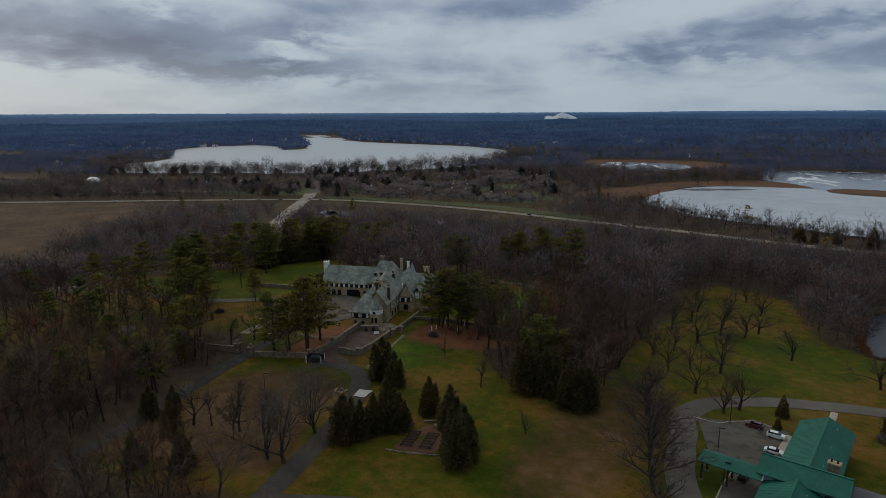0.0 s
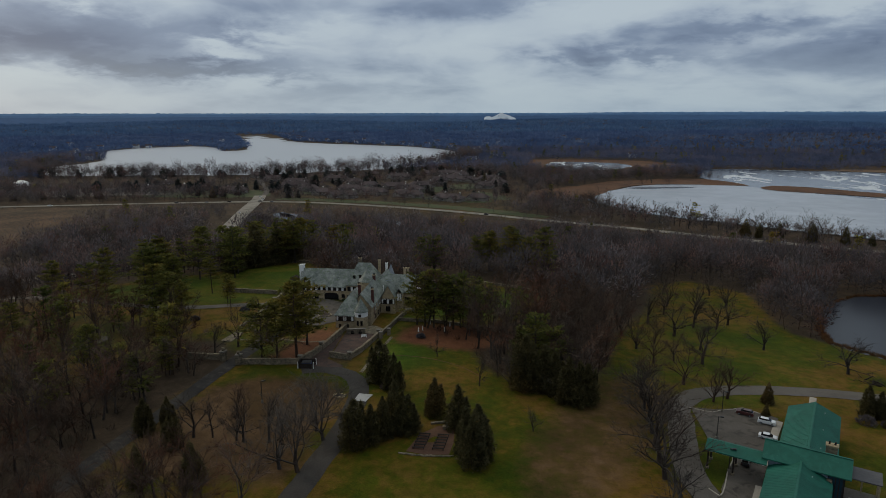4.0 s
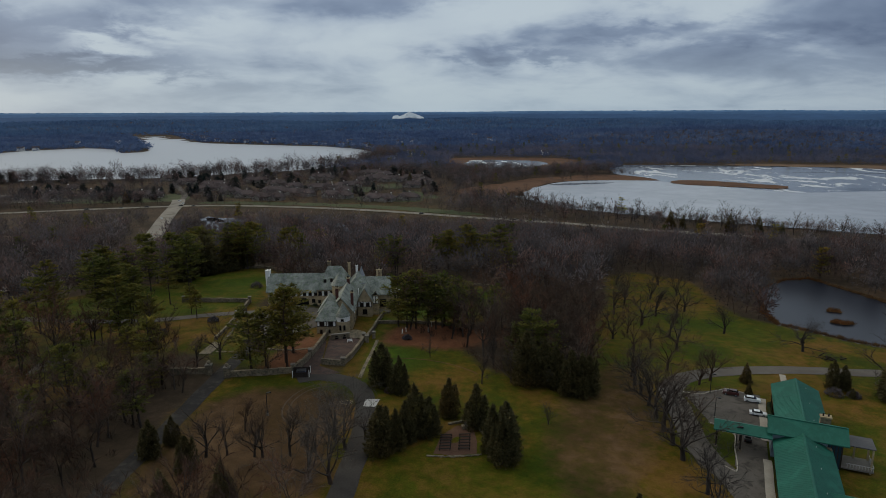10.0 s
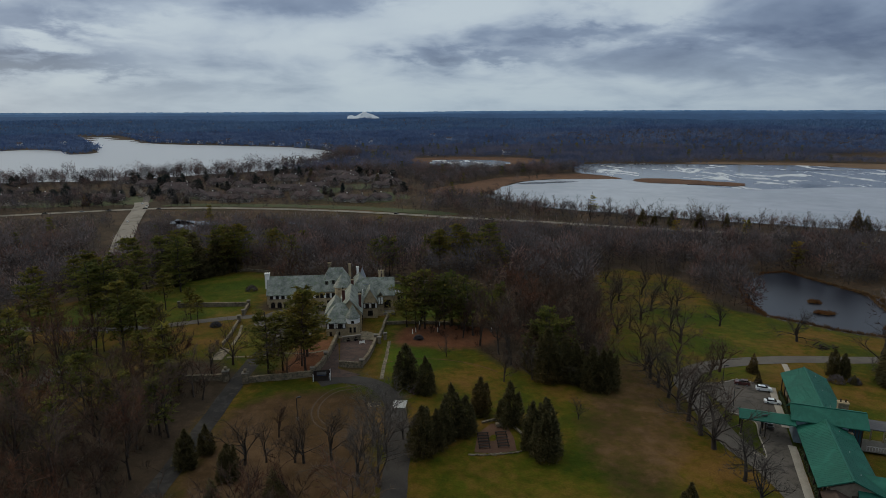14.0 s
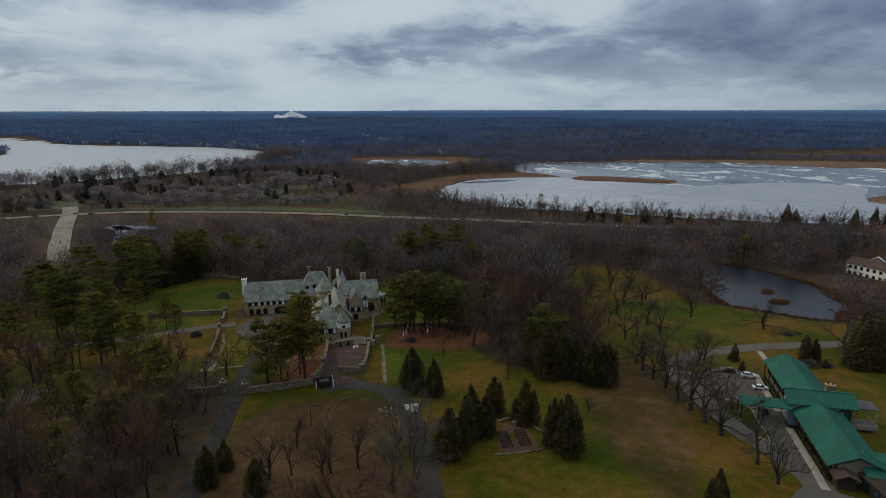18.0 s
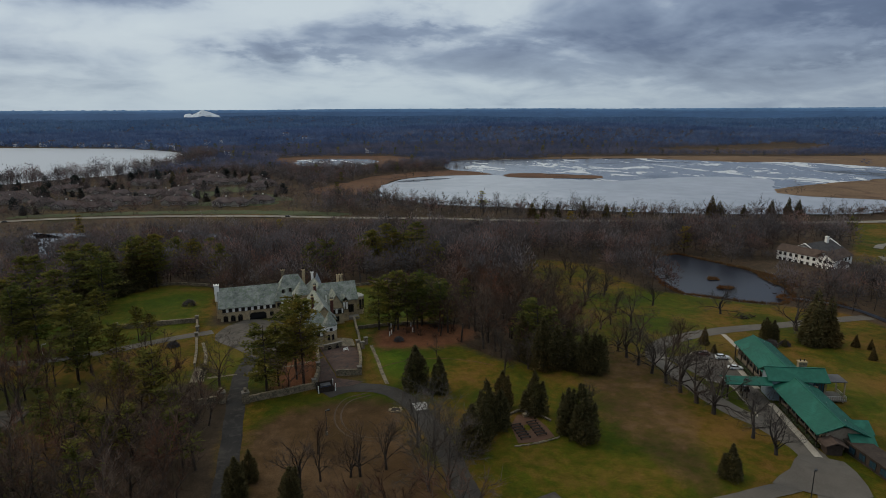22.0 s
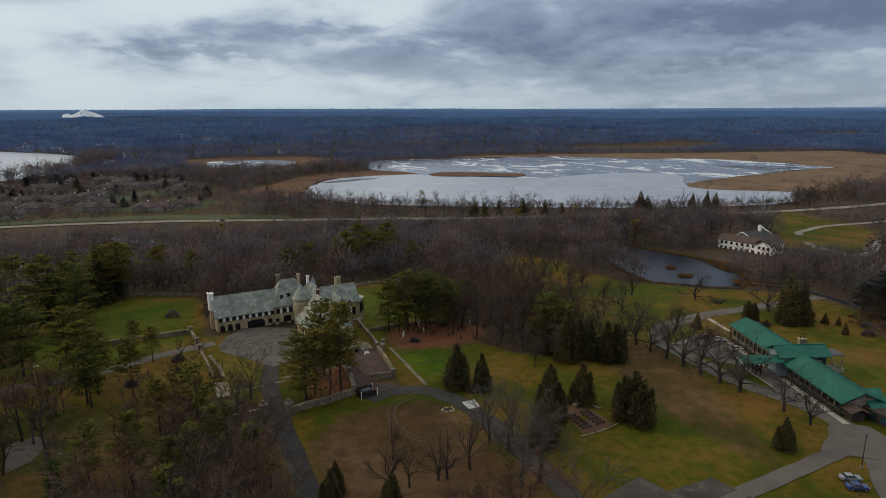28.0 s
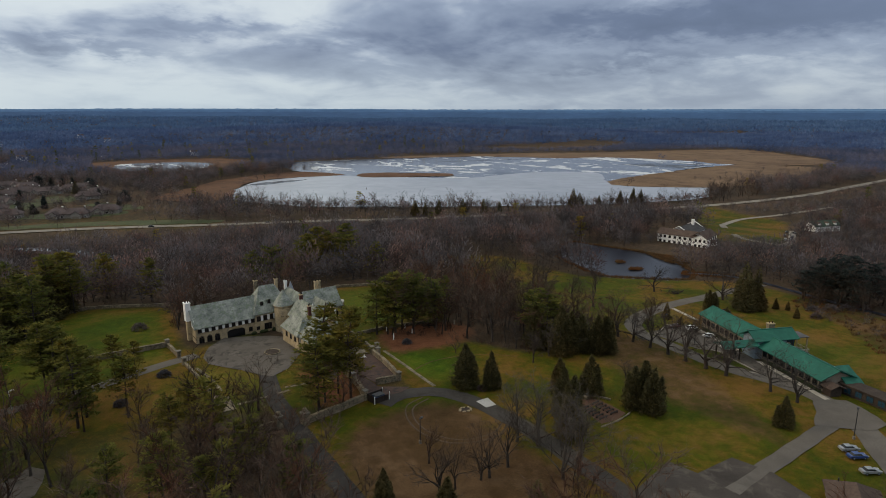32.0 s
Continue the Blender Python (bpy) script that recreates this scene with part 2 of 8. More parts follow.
def water_material(name, base, rough=0.06, ice=False):
    m, n, l, b = node_mat(name)
    v = place_node(n, l, (1, 1, 1))
    b.inputs["Roughness"].default_value = rough
    b.inputs["IOR"].default_value = 1.33
    b.inputs["Base Color"].default_value = (*base, 1)
    if ice:
        w = place_node(n, l, (1.0, 0.55, 1.0))
        # broken white ice towards the far shore, dark leads between
        dot = n.new("ShaderNodeVectorMath")
        dot.operation = "DOT_PRODUCT"
        l.new(v, dot.inputs[0])
        dot.inputs[1].default_value = (0.0006, 0.0008, 0)
        out = ramp_node(n, l, dot.outputs["Value"], [(0.60, 0.0), (0.74, 1.0)])
        f = mix_node(n, l, 1.0, out, ramp_node(n, l, noise_node(n, l, 0.026, 6, 0.62, w, 0.8), [(0.55, 0.0), (0.575, 1.0)]), "MULTIPLY")
        g = ramp_node(n, l, noise_node(n, l, 0.009, 5, 0.6, w, 0.5), [(0.61, 0.0), (0.63, 1.0)])
        col = mix_node(n, l, f, base, (0.52, 0.54, 0.56))
        col = mix_node(n, l, g, col, (0.012, 0.016, 0.022))
        l.new(col, b.inputs["Base Color"])
        l.new(ramp_node(n, l, f, [(0, rough), (1, 0.4)]), b.inputs["Roughness"])
    else:
        bump_node(n, l, b, noise_node(n, l, 0.8, 3, 0.6, v), 0.05, 0.05)
    return m


M_GROUND = ground_material()
# far lawn green, dulled and blued by haze put into its colour
M_HAZEGRASS = surface("haze_tinted_dull_grass", (0.036, 0.050, 0.022), (0.078, 0.088, 0.040), 0.5, 0.05, 0.95, stain=(0.075, 0.060, 0.040))
M_ASPHALT = surface("worn_asphalt", (0.068, 0.059, 0.050), (0.118, 0.103, 0.089), 5.0, 0.16, 0.9, stain=(0.048, 0.042, 0.036))
M_ASPHALT_DARK = surface("dark_asphalt", (0.036, 0.030, 0.026), (0.078, 0.066, 0.057), 5.0, 0.12, 0.9, stain=(0.095, 0.082, 0.07))
M_DRIVE = surface("patched_dark_drive", (0.018, 0.016, 0.015), (0.040, 0.036, 0.033), 5.0, 0.2, 0.85, stain=(0.055, 0.048, 0.042))
M_LOOP = surface("worn_grey_brown_drive", (0.032, 0.028, 0.025), (0.068, 0.060, 0.053), 4.0, 0.12, 0.9, stain=(0.04, 0.034, 0.028))
M_ROAD_PALE = surface("pale_concrete_road", (0.17, 0.15, 0.125), (0.25, 0.225, 0.19), 0.8, 0.05, 0.9, stain=(0.13, 0.115, 0.095))
M_CONCRETE = surface("concrete", (0.13, 0.118, 0.10), (0.20, 0.18, 0.155), 3.0, 0.3, 0.9)
M_GREYDRIVE = surface("weathered_grey_drive", (0.080, 0.070, 0.060), (0.132, 0.117, 0.101), 4.0, 0.1, 0.9, stain=(0.088, 0.078, 0.068))
M_WALK = surface("worn_concrete_walk", (0.27, 0.24, 0.20), (0.37, 0.335, 0.285), 3.0, 0.4, 0.9)
M_SLAB = surface("white_slab", (0.34, 0.325, 0.30), (0.46, 0.44, 0.42), 3.0, 0.6, 0.8)
M_WATER = water_material("lake_water", (0.12, 0.135, 0.16), 0.16, ice=True)
# the great lake's pale base colour paints in the sky it reflects
M_SKYPALE_WATER = water_material("sky_pale_lake_water", (0.40, 0.415, 0.435), 0.3)
M_ICE = surface("smooth_lake_ice", (0.25, 0.268, 0.30), (0.33, 0.348, 0.382), 0.05, 0.006, 0.26, bump=0)
M_LEADWATER = water_material("open_lead_water", (0.016, 0.020, 0.030), 0.22)
M_LEADWATER.node_tree.nodes["Principled BSDF"].inputs["Specular IOR Level"].default_value = 0.35
M_POND = water_material("pond_water", (0.008, 0.010, 0.018), 0.30)
M_REED = surface("russet_reeds", (0.080, 0.040, 0.022), (0.142, 0.074, 0.040), 0.35, 0.02, 0.95, stain=(0.060, 0.032, 0.020))
M_TANREED = surface("tan_reeds", (0.100, 0.062, 0.036), (0.172, 0.110, 0.064), 0.35, 0.015, 0.95, stain=(0.080, 0.046, 0.028))
M_SEDGE = surface("dark_sedge", (0.045, 0.027, 0.014), (0.10, 0.062, 0.030), 1.5, 0.2, 0.95, bump=1.0, depth=0.2)
M_BARK = tinted("bare_bark", [(0.25, (0.034, 0.028, 0.025)), (0.5, (0.066, 0.055, 0.049)), (0.75, (0.125, 0.106, 0.095))])
M_PALEBARK = tinted("pale_grey_bark", [(0.25, (0.05, 0.041, 0.036)), (0.75, (0.14, 0.12, 0.106))])
M_BRUSH = tinted("russet_brown_twigs", [(0.2, (0.038, 0.024, 0.017)), (0.45, (0.068, 0.044, 0.032)), (0.7, (0.112, 0.079, 0.062)), (0.9, (0.183, 0.142, 0.118))], warm=((0.84, 0.92, 0.98), (1.4, 0.92, 0.74)), stretch_of=0.05)
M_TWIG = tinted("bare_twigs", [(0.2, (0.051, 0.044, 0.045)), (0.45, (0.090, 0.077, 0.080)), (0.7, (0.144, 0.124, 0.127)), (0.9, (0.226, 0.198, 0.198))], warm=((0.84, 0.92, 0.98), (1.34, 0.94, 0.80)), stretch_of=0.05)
# aerial haze is put into these crown colours, bluer from tier to tier
M_FARHAZE = tinted("haze_tinted_far_crowns", [(0.2, (0.054, 0.068, 0.118)), (0.45, (0.086, 0.104, 0.173)), (0.75, (0.135, 0.156, 0.240))], fine=0.06, stretch_of=0.010, warm=((0.66, 0.74, 0.84), (1.5, 1.22, 1.04)))
M_MISTHAZE = tinted("haze_tinted_misty_crowns", [(0.2, (0.049, 0.087, 0.184)), (0.45, (0.073, 0.121, 0.243)), (0.75, (0.111, 0.171, 0.314))], fine=0.05, stretch_of=0.009, warm=((0.66, 0.72, 0.80), (1.38, 1.26, 1.16)))
# hill crowns carry the pale blue distance haze in their base colour
M_HILLHAZE = tinted("haze_tinted_hill_crowns", [(0.2, (0.055, 0.112, 0.226)), (0.45, (0.075, 0.141, 0.270)), (0.75, (0.101, 0.174, 0.314))], fine=0.02, stretch_of=0.003, warm=((0.78, 0.82, 0.88), (1.2, 1.16, 1.1)))
M_FARPINE = tinted("distant_conifers", [(0.2, (0.016, 0.028, 0.026)), (0.8, (0.034, 0.050, 0.040))])
M_PALETWIG = tinted("pale_grey_twigs", [(0.2, (0.060, 0.050, 0.043)), (0.5, (0.105, 0.090, 0.078)), (0.85, (0.18, 0.158, 0.140))])
M_SEDGETWIG = tinted("russet_sedge", [(0.2, (0.066, 0.036, 0.017)), (0.5, (0.122, 0.069, 0.032)), (0.85, (0.19, 0.120, 0.060))])
M_DARKFIR = tinted("dark_blue_green_needles", [(0.2, (0.016, 0.024, 0.024)), (0.5, (0.032, 0.042, 0.040)), (0.8, (0.060, 0.072, 0.066))])
M_PINE = tinted("pine_needles", [(0.2, (0.043, 0.056, 0.014)), (0.5, (0.100, 0.106, 0.023)), (0.8, (0.198, 0.168, 0.037))])
M_CEDAR = tinted("cedar_foliage", [(0.2, (0.039, 0.037, 0.016)), (0.5, (0.084, 0.072, 0.030)), (0.8, (0.168, 0.131, 0.054))])


# ---- land ----
CTRL = [(0, 98, 0.3), (-17, 121, 1.0), (-36, 138, 1.3), (-25, 146, 1.0), (-52, 137, 2.0), (-40, 200, 2.0), (-70, 200, 2.0), (-110, 170, 2.0),
        (-80, 90, 1.5), (-40, 60, 0.5), (72, 126, -2.4), (119, 159, -6.3), (91, 138, -5.0), (56, 66, -2.2), (36, 60, -2.1), (100, 85, -3.5),
        (229, 220, -6.7), (0, 150, 0.5), (40, 150, -1.5), (60, 200, -5), (100, 225, -9), (160, 195, -10.2), (172, 232, -10.4), (0, 230, -2)]
FAR_Z, LAKE_Z, POND_Z = -14.4, -14.0, -9.5


def ground_z(x, y):
    x, y = np.asarray(x, float), np.asarray(y, float)
    sw, sz = np.full(x.shape, 0.05), np.full(x.shape, 0.05 * FAR_Z)
    for cx, cy, cz in CTRL:
        w = np.exp(-((x - cx) ** 2 + (y - cy) ** 2) / 2600.0)
        sw, sz = sw + w, sz + w * cz
    r = np.hypot(x + 30, y)
    swell = np.clip((r - 1500) / 3000, 0, 1)
    # a wooded rise beyond the lake, across and along its ridge
    u, v = (x - 1000) * 0.84 - (y - 1620) * 0.545, (x - 1000) * 0.545 + (y - 1620) * 0.84
    rise = 34 * np.exp(-(u / 620) ** 2 - (v / 330) ** 2)
    roll = 1 + 0.25 * np.sin(x / 410.0 + y / 700.0) + 0.15 * np.sin(x / 230.0 - y / 310.0)
    return sz / sw + swell * swell * 33 * roll + rise


def gz(x, y):
    return float(ground_z(x, y))


def inside(x, y, poly):
    x, y = np.asarray(x, float), np.asarray(y, float)
    hit = np.zeros(x.shape, bool)
    for (x0, y0), (x1, y1) in zip(poly, poly[1:] + poly[:1]):
        if y0 != y1:
            hit ^= ((y0 > y) != (y1 > y)) & (x < (x1 - x0) * (y - y0) / (y1 - y0) + x0)
    return hit


def along(pts, step, closed=False):
    """A smooth line through points, at even steps."""
    p = [Vector(q) for q in pts]
    out = []
    count = len(p) if closed else len(p) - 1
    for i in range(count):
        if closed:
            a, b, c, d = p[i - 1], p[i], p[(i + 1) % len(p)], p[(i + 2) % len(p)]
        else:
            a, b, c, d = p[max(i - 1, 0)], p[i], p[i + 1], p[min(i + 2, len(p) - 1)]
        k = max(1, int((c - b).length / step))
        for j in range(k):
            t = j / k
            out.append(0.5 * (2 * b + (c - a) * t + (2 * a - 5 * b + 4 * c - d) * t * t + (3 * b - a - 3 * c + d) * t ** 3))
    if not closed:
        out.append(p[-1])
    return [(q.x, q.y) for q in out]


def near_line(x, y, pts):
    """Distance from places to a line."""
    best = np.full(np.shape(x), 1e9)
    for (x0, y0), (x1, y1) in zip(pts, pts[1:]):
        dx, dy = x1 - x0, y1 - y0
        t = np.clip(((x - x0) * dx + (y - y0) * dy) / (dx * dx + dy * dy + 1e-9), 0, 1)
        best = np.minimum(best, np.hypot(x - x0 - t * dx, y - y0 - t * dy))
    return best


def np_mesh(name, verts, faces, mat, shade=None, smooth=False):
    """A mesh from arrays of corners and of triangles or quads."""
    verts, faces = np.asarray(verts, np.float32), np.asarray(faces, np.int32)
    k = faces.shape[1]
    me = bpy.data.meshes.new(name)
    me.vertices.add(len(verts))
    me.vertices.foreach_set("co", verts.ravel())
    me.loops.add(faces.size)
    me.loops.foreach_set("vertex_index", faces.ravel())
    me.polygons.add(len(faces))
    me.polygons.foreach_set("loop_start", np.arange(0, faces.size, k, dtype=np.int32))
    me.update(calc_edges=True)
    if smooth:
        me.polygons.foreach_set("use_smooth", np.ones(len(faces), bool))
    if shade is not None:
        at = me.color_attributes.new("shade" if np.ndim(shade) == 1 else "zone", "FLOAT_COLOR", "POINT")
        col = np.ones((len(verts), 4), np.float32)
        col[:, :3] = np.asarray(shade, np.float32).reshape(len(verts), -1)
        at.data.foreach_set("color", col.ravel())
    me.materials.append(mat)
    return me


# roads and drives, as lines of plan points with widths
HIGHWAY = [(-900, 440), (-520, 505), (-380, 533), (-272, 556), (-207, 566), (-156, 566), (-80, 545), (-8, 514), (62, 473), (124, 440), (180, 404), (226, 381), (262, 360), (330, 324), (430, 285), (562, 257), (687, 250), (803, 245), (1000, 228)]
SIDE_ROAD = [(-212, 612), (-204, 585), (-188, 502), (-172, 428), (-160, 370), (-170, 320), (-205, 286), (-245, 280), (-276, 282), (-400, 280)]
FRONT_DRIVE = [(-66.5, 80), (-64.5, 95), (-62, 108), (-59.8, 121), (-57.2, 137.5), (-55.4, 148), (-53.2, 158), (-50.4, 166), (-47.5, 174), (-46, 182)]
LOOP_DRIVE = [(-25, 66), (-22.5, 80), (-20.5, 92), (-18.6, 104), (-17.8, 116), (-18.6, 128), (-23, 135.5), (-30, 138.5), (-36, 137)]
WEST_DRIVE = [(-58, 195), (-72, 193), (-90, 189), (-109, 190), (-145, 199), (-190, 214)]
GREEN_DRIVE = [(22, 46), (33, 53.5), (46, 62.5), (53.5, 73), (55.5, 85), (54.5, 97), (57, 110), (59.5, 119), (62, 129), (71, 137.5), (86, 141.5), (106, 142), (126, 139.5), (147, 138), (172, 136)]
BRANCH = [(52, 64.4), (45.6, 65.6), (33.6, 66.3), (20.7, 66.9), (5, 67.6), (-6, 68)]
WH_DRIVE = [(300, 213), (330, 228), (362, 235), (385, 233.5), (430, 222), (500, 212)]
WH_BRANCH = [(278, 197), (269, 187), (268, 174), (272, 165), (292, 168), (318, 177), (352, 189)]
DRIVES = [(HIGHWAY, 15), (SIDE_ROAD, 20), (FRONT_DRIVE, 5), (LOOP_DRIVE, 5), (WEST_DRIVE, 4.5), (GREEN_DRIVE, 6.2), (BRANCH, 5), (WH_DRIVE, 6), (WH_BRANCH, 5)]
COURT = [(-58, 186.5), (-57.5, 191.5), (-53, 199), (-47, 203.5), (-35, 197), (-31, 190), (-31, 182), (-37, 176), (-43, 170), (-48.5, 168), (-53, 177)]
LOT = [(64.5, 128), (70.5, 127.6), (78, 129.3), (84.3, 124.5), (71.5, 101.5), (56.8, 76), (56, 82), (58.6, 92), (66, 104.5), (63, 110)]
DARK_LOT = [(-24, 79), (-6, 81), (-5.4, 75), (6, 73.6), (7, 66), (4, 58), (-20, 40), (-30, 60)]

# water, reeds and the open ground
LAKE = [(120, 600), (141, 643), (188, 708), (242, 733), (320, 722), (300, 806), (361, 937), (538, 897), (703, 829), (846, 675), (880, 565), (864, 463), (762, 474), (518, 452), (495, 414), (554, 350), (473, 312), (378, 344), (288, 399), (210, 460), (150, 515)]
ISLAND = [(334, 708), (350, 716), (378, 710), (410, 675), (438, 640), (428, 624), (416, 621), (370, 648), (329, 677)]
MARSH_WEST = [(70, 660), (115, 701), (184, 765), (290, 796), (322, 722), (242, 735), (186, 709), (141, 643), (120, 600), (80, 615)]
MARSH_EAST = [(516, 454), (560, 462), (601, 466), (752, 470), (866, 460), (912, 400), (895, 345), (800, 318), (700, 306), (610, 330), (552, 348), (496, 415)]
MARSH_NORTH = [(846, 676), (766, 722), (716, 796), (676, 850), (590, 884), (520, 922), (548, 942), (690, 900), (850, 830), (935, 776), (1245, 637), (1150, 480), (1040, 380), (953, 385), (866, 464), (882, 566)]
MID_LAKE = [(141, 1067), (239, 1053), (250, 976), (189, 910), (124, 964)]
MID_MARSH = [(90, 1000), (120, 1130), (300, 1100), (330, 960), (215, 860), (110, 900)]
BIG_LAKE = [(-608, 858), (-650, 960), (-650, 1071), (-786, 1304), (-808, 1441), (-714, 1556), (-620, 1480), (-560, 1360), (-519, 1391), (-560, 1560), (-886, 2290), (-743, 2295), (-537, 1831), (-293, 1643), (-146, 1541), (-47, 1364), (-20, 1200), (-54, 1060), (-114, 945), (-193, 900), (-293, 842), (-422, 828), (-562, 815)]
POND = [(137, 204), (153, 235), (177, 252), (189, 252), (192, 232), (195, 213), (190, 188), (172, 168), (158, 163), (149, 168), (142, 178), (133, 190)]
CREEK = [(170, 168), (178, 154), (177, 140), (168, 122), (158, 104), (152, 84), (150, 60)]
LAWNS = [
    [(-24, 60), (-19, 118), (-24, 138), (-18, 172), (4, 168), (12, 152), (16, 138), (28, 136), (40, 132), (48, 150), (60, 186), (78, 219), (92, 262), (112, 276), (131, 256), (126, 226), (122, 200), (133, 186), (146, 168), (158, 158), (170, 146), (164, 126), (151, 102), (146, 80), (118, 52), (70, 30), (20, 20)],
    [(-150, 185), (-109, 178), (-88, 168), (-66, 156), (-62, 192), (-57, 215), (-48, 249), (-72, 268), (-90, 262), (-103, 240), (-150, 214)],
    [(-24, 172), (-2, 176), (20, 184), (40, 232), (15, 240), (-12, 236), (-14, 195), (-24, 188)],
    [(-62, 150), (-30, 140), (-30, 180), (-40, 205), (-66, 196), (-66, 170)],
    [(-64, 82), (-20, 76), (-18, 138), (-36, 141), (-55, 141), (-62, 120)],
    [(250, 193), (275, 167), (393, 208), (405, 250), (424, 283), (396, 302), (325, 245)],
]
DIRT = [[(-62, 86), (-24, 84), (-21, 128), (-30, 134), (-50, 133), (-60, 118)], [(20, 60), (60, 118), (56, 150), (36, 140), (18, 100)], [(90, 60), (128, 66), (148, 84), (162, 116), (140, 112), (124, 90), (104, 74)]]
WEST_GLADE = [(-160, 130), (-112, 116), (-92, 118), (-82, 134), (-74, 152), (-76, 168), (-100, 190), (-160, 200)]
LUSH = [([(100, 98), (101, 75), (84, 66), (79, 76), (88, 96)], 1.25), ([(7, 100), (22, 88), (4, 72), (-12, 86)], 1.2), ([(86, 106), (104, 110), (112, 98), (98, 92)], 1.2), ([(-20, 138), (-20, 152), (-17.5, 164), (-8, 162), (-5, 150), (-10, 138)], 1.6), ([(-17, 170), (-11, 170), (-10, 188), (-14, 190)], 1.6), ([(-12, 186), (22, 188), (38, 230), (14, 238), (-10, 234)], 1.45), ([(-150, 190), (-66, 196), (-58, 214), (-50, 246), (-72, 264), (-100, 238), (-150, 212)], 1.3),
        ([(60, 146), (104, 146), (122, 170), (120, 200), (112, 214), (92, 206), (64, 182)], 1.18), ([(4, 74), (30, 72), (34, 88), (22, 96), (6, 94)], 1.12), ([(-60, 172), (-52, 160), (-50, 176), (-58, 184)], 1.4), ([(62, 139), (64, 130), (84, 131), (98, 138), (84, 139.5)], 1.5), ([(-16, 82), (0, 80), (6, 96), (-10, 96)], 1.12)]
PINE_LITTER = [[(-48, 142), (-37, 142), (-30, 168), (-40, 172)], [(-14, 160), (10, 156), (24, 168), (10, 180), (-12, 178)]]
BROWN_FIELD = [(-640, 470), (-478, 500), (-320, 521), (-288, 450), (-272, 378), (-262, 300), (-420, 285), (-640, 300)]
HOUSE_FIELD = [(-212, 604), (-150, 588), (-80, 564), (-8, 528), (34, 506), (60, 540), (78, 610), (60, 800), (-120, 900), (-290, 900), (-560, 880), (-560, 620), (-280, 610)]
FLOOD = [(-156, 504), (-141, 488), (-131, 466), (-128, 440), (-130, 418), (-138, 412), (-143, 440), (-149, 475)]
VILLAGE_LAWNS = [[(-185, 584), (-150, 577), (-74, 556), (-4, 526), (58, 486), (66, 498), (4, 542), (-70, 572), (-150, 592), (-180, 596)], [(20, 600), (44, 596), (30, 640), (10, 650)], [(-20, 690), (6, 680), (10, 720), (-14, 725)], [(-190, 640), (-166, 632), (-160, 660)], [(-75, 655), (-35, 650), (-20, 690), (-60, 700)], [(-330, 602), (-216, 602), (-206, 632), (-240, 662), (-330, 640)], [(-50, 600), (10, 570), (25, 590), (-20, 615)]]
FAR_MEADOWS = [[(-900, 620), (-560, 640), (-600, 760), (-900, 760)], [(760, 985), (930, 1020), (1040, 985), (1240, 1010), (1260, 900), (1010, 800), (862, 860), (790, 920)], [(-1400, 1100), (-1000, 1060), (-1000, 1200), (-1350, 1250)], [(1600, 1200), (2100, 900), (2200, 1050), (1750, 1350)]]


def sheet_lines(lo, hi, step, reach, grow=1.09):
    mid = list(np.arange(lo, hi + 0.1, step))
    d, right, left = step, [], []
    while (right[-1] if right else hi) < reach:
        d *= grow
        right.append((right[-1] if right else hi) + min(d, 130))
    d = step
    while (left[-1] if left else lo) > -reach:
        d *= grow
        left.append((left[-1] if left else lo) - min(d, 130))
    return np.array(left[::-1] + mid + right)


def build_ground():
    xs, ys = sheet_lines(-190, 300, 3.0, 5200), sheet_lines(-70, 330, 3.0, 5200)
    X, Y = np.meshgrid(xs, ys)
    Z = ground_z(X, Y)
    rng = np.random.default_rng(3)
    near = (np.abs(X) < 320) & (np.abs(Y - 130) < 220)
    Z = Z + np.where(near, rng.normal(0, 0.03, X.shape), 0)
    for water in (LAKE, BIG_LAKE, MID_LAKE):
        Z = np.where(inside(X, Y, water), LAKE_Z - 1.0, Z)
    Z = np.where(inside(X, Y, POND), POND_Z - 1.0, Z)
    zone = np.zeros((*X.shape, 3))
    for p in LAWNS:
        zone[inside(X, Y, p), 0] = 1
    zone[inside(X, Y, WEST_GLADE) & (zone[..., 0] < 0.5), 0] = 0.55
    for p, k in LUSH:
        zone[inside(X, Y, p), 0] = k
    zone[inside(X, Y, HOUSE_FIELD), 0] = 0.3
    for p in VILLAGE_LAWNS:
        zone[inside(X, Y, p), 0] = 0.45
    for k, p in enumerate((*DIRT, *FAR_MEADOWS)):
        zone[inside(X, Y, p), 1] = 0.85 if k == 0 else 0.6
    zone[inside(X, Y, BROWN_FIELD)] = (0.18, 0.22, 0.34)
    for p in PINE_LITTER:
        zone[inside(X, Y, p), 2] = 1
    zone[(near_line(X, Y, HIGHWAY) < 11) & (Y > 400), 0] = 0.7
    for _ in range(3):
        zone = (zone + np.roll(zone, 1, 0) + np.roll(zone, -1, 0) + np.roll(zone, 1, 1) + np.roll(zone, -1, 1)) / 5
    q = np.arange(X.size).reshape(X.shape)
    F = np.stack([q[:-1, :-1], q[:-1, 1:], q[1:, 1:], q[1:, :-1]], -1).reshape(-1, 4)
    me = np_mesh("ground", np.stack([X, Y, Z], -1).reshape(-1, 3), F, M_GROUND, zone.reshape(-1, 3), smooth=True)
    tagged(new("ground", me), "winter lawns, bare earth and brown leaf litter reaching the horizon", "ground", kind="structure")


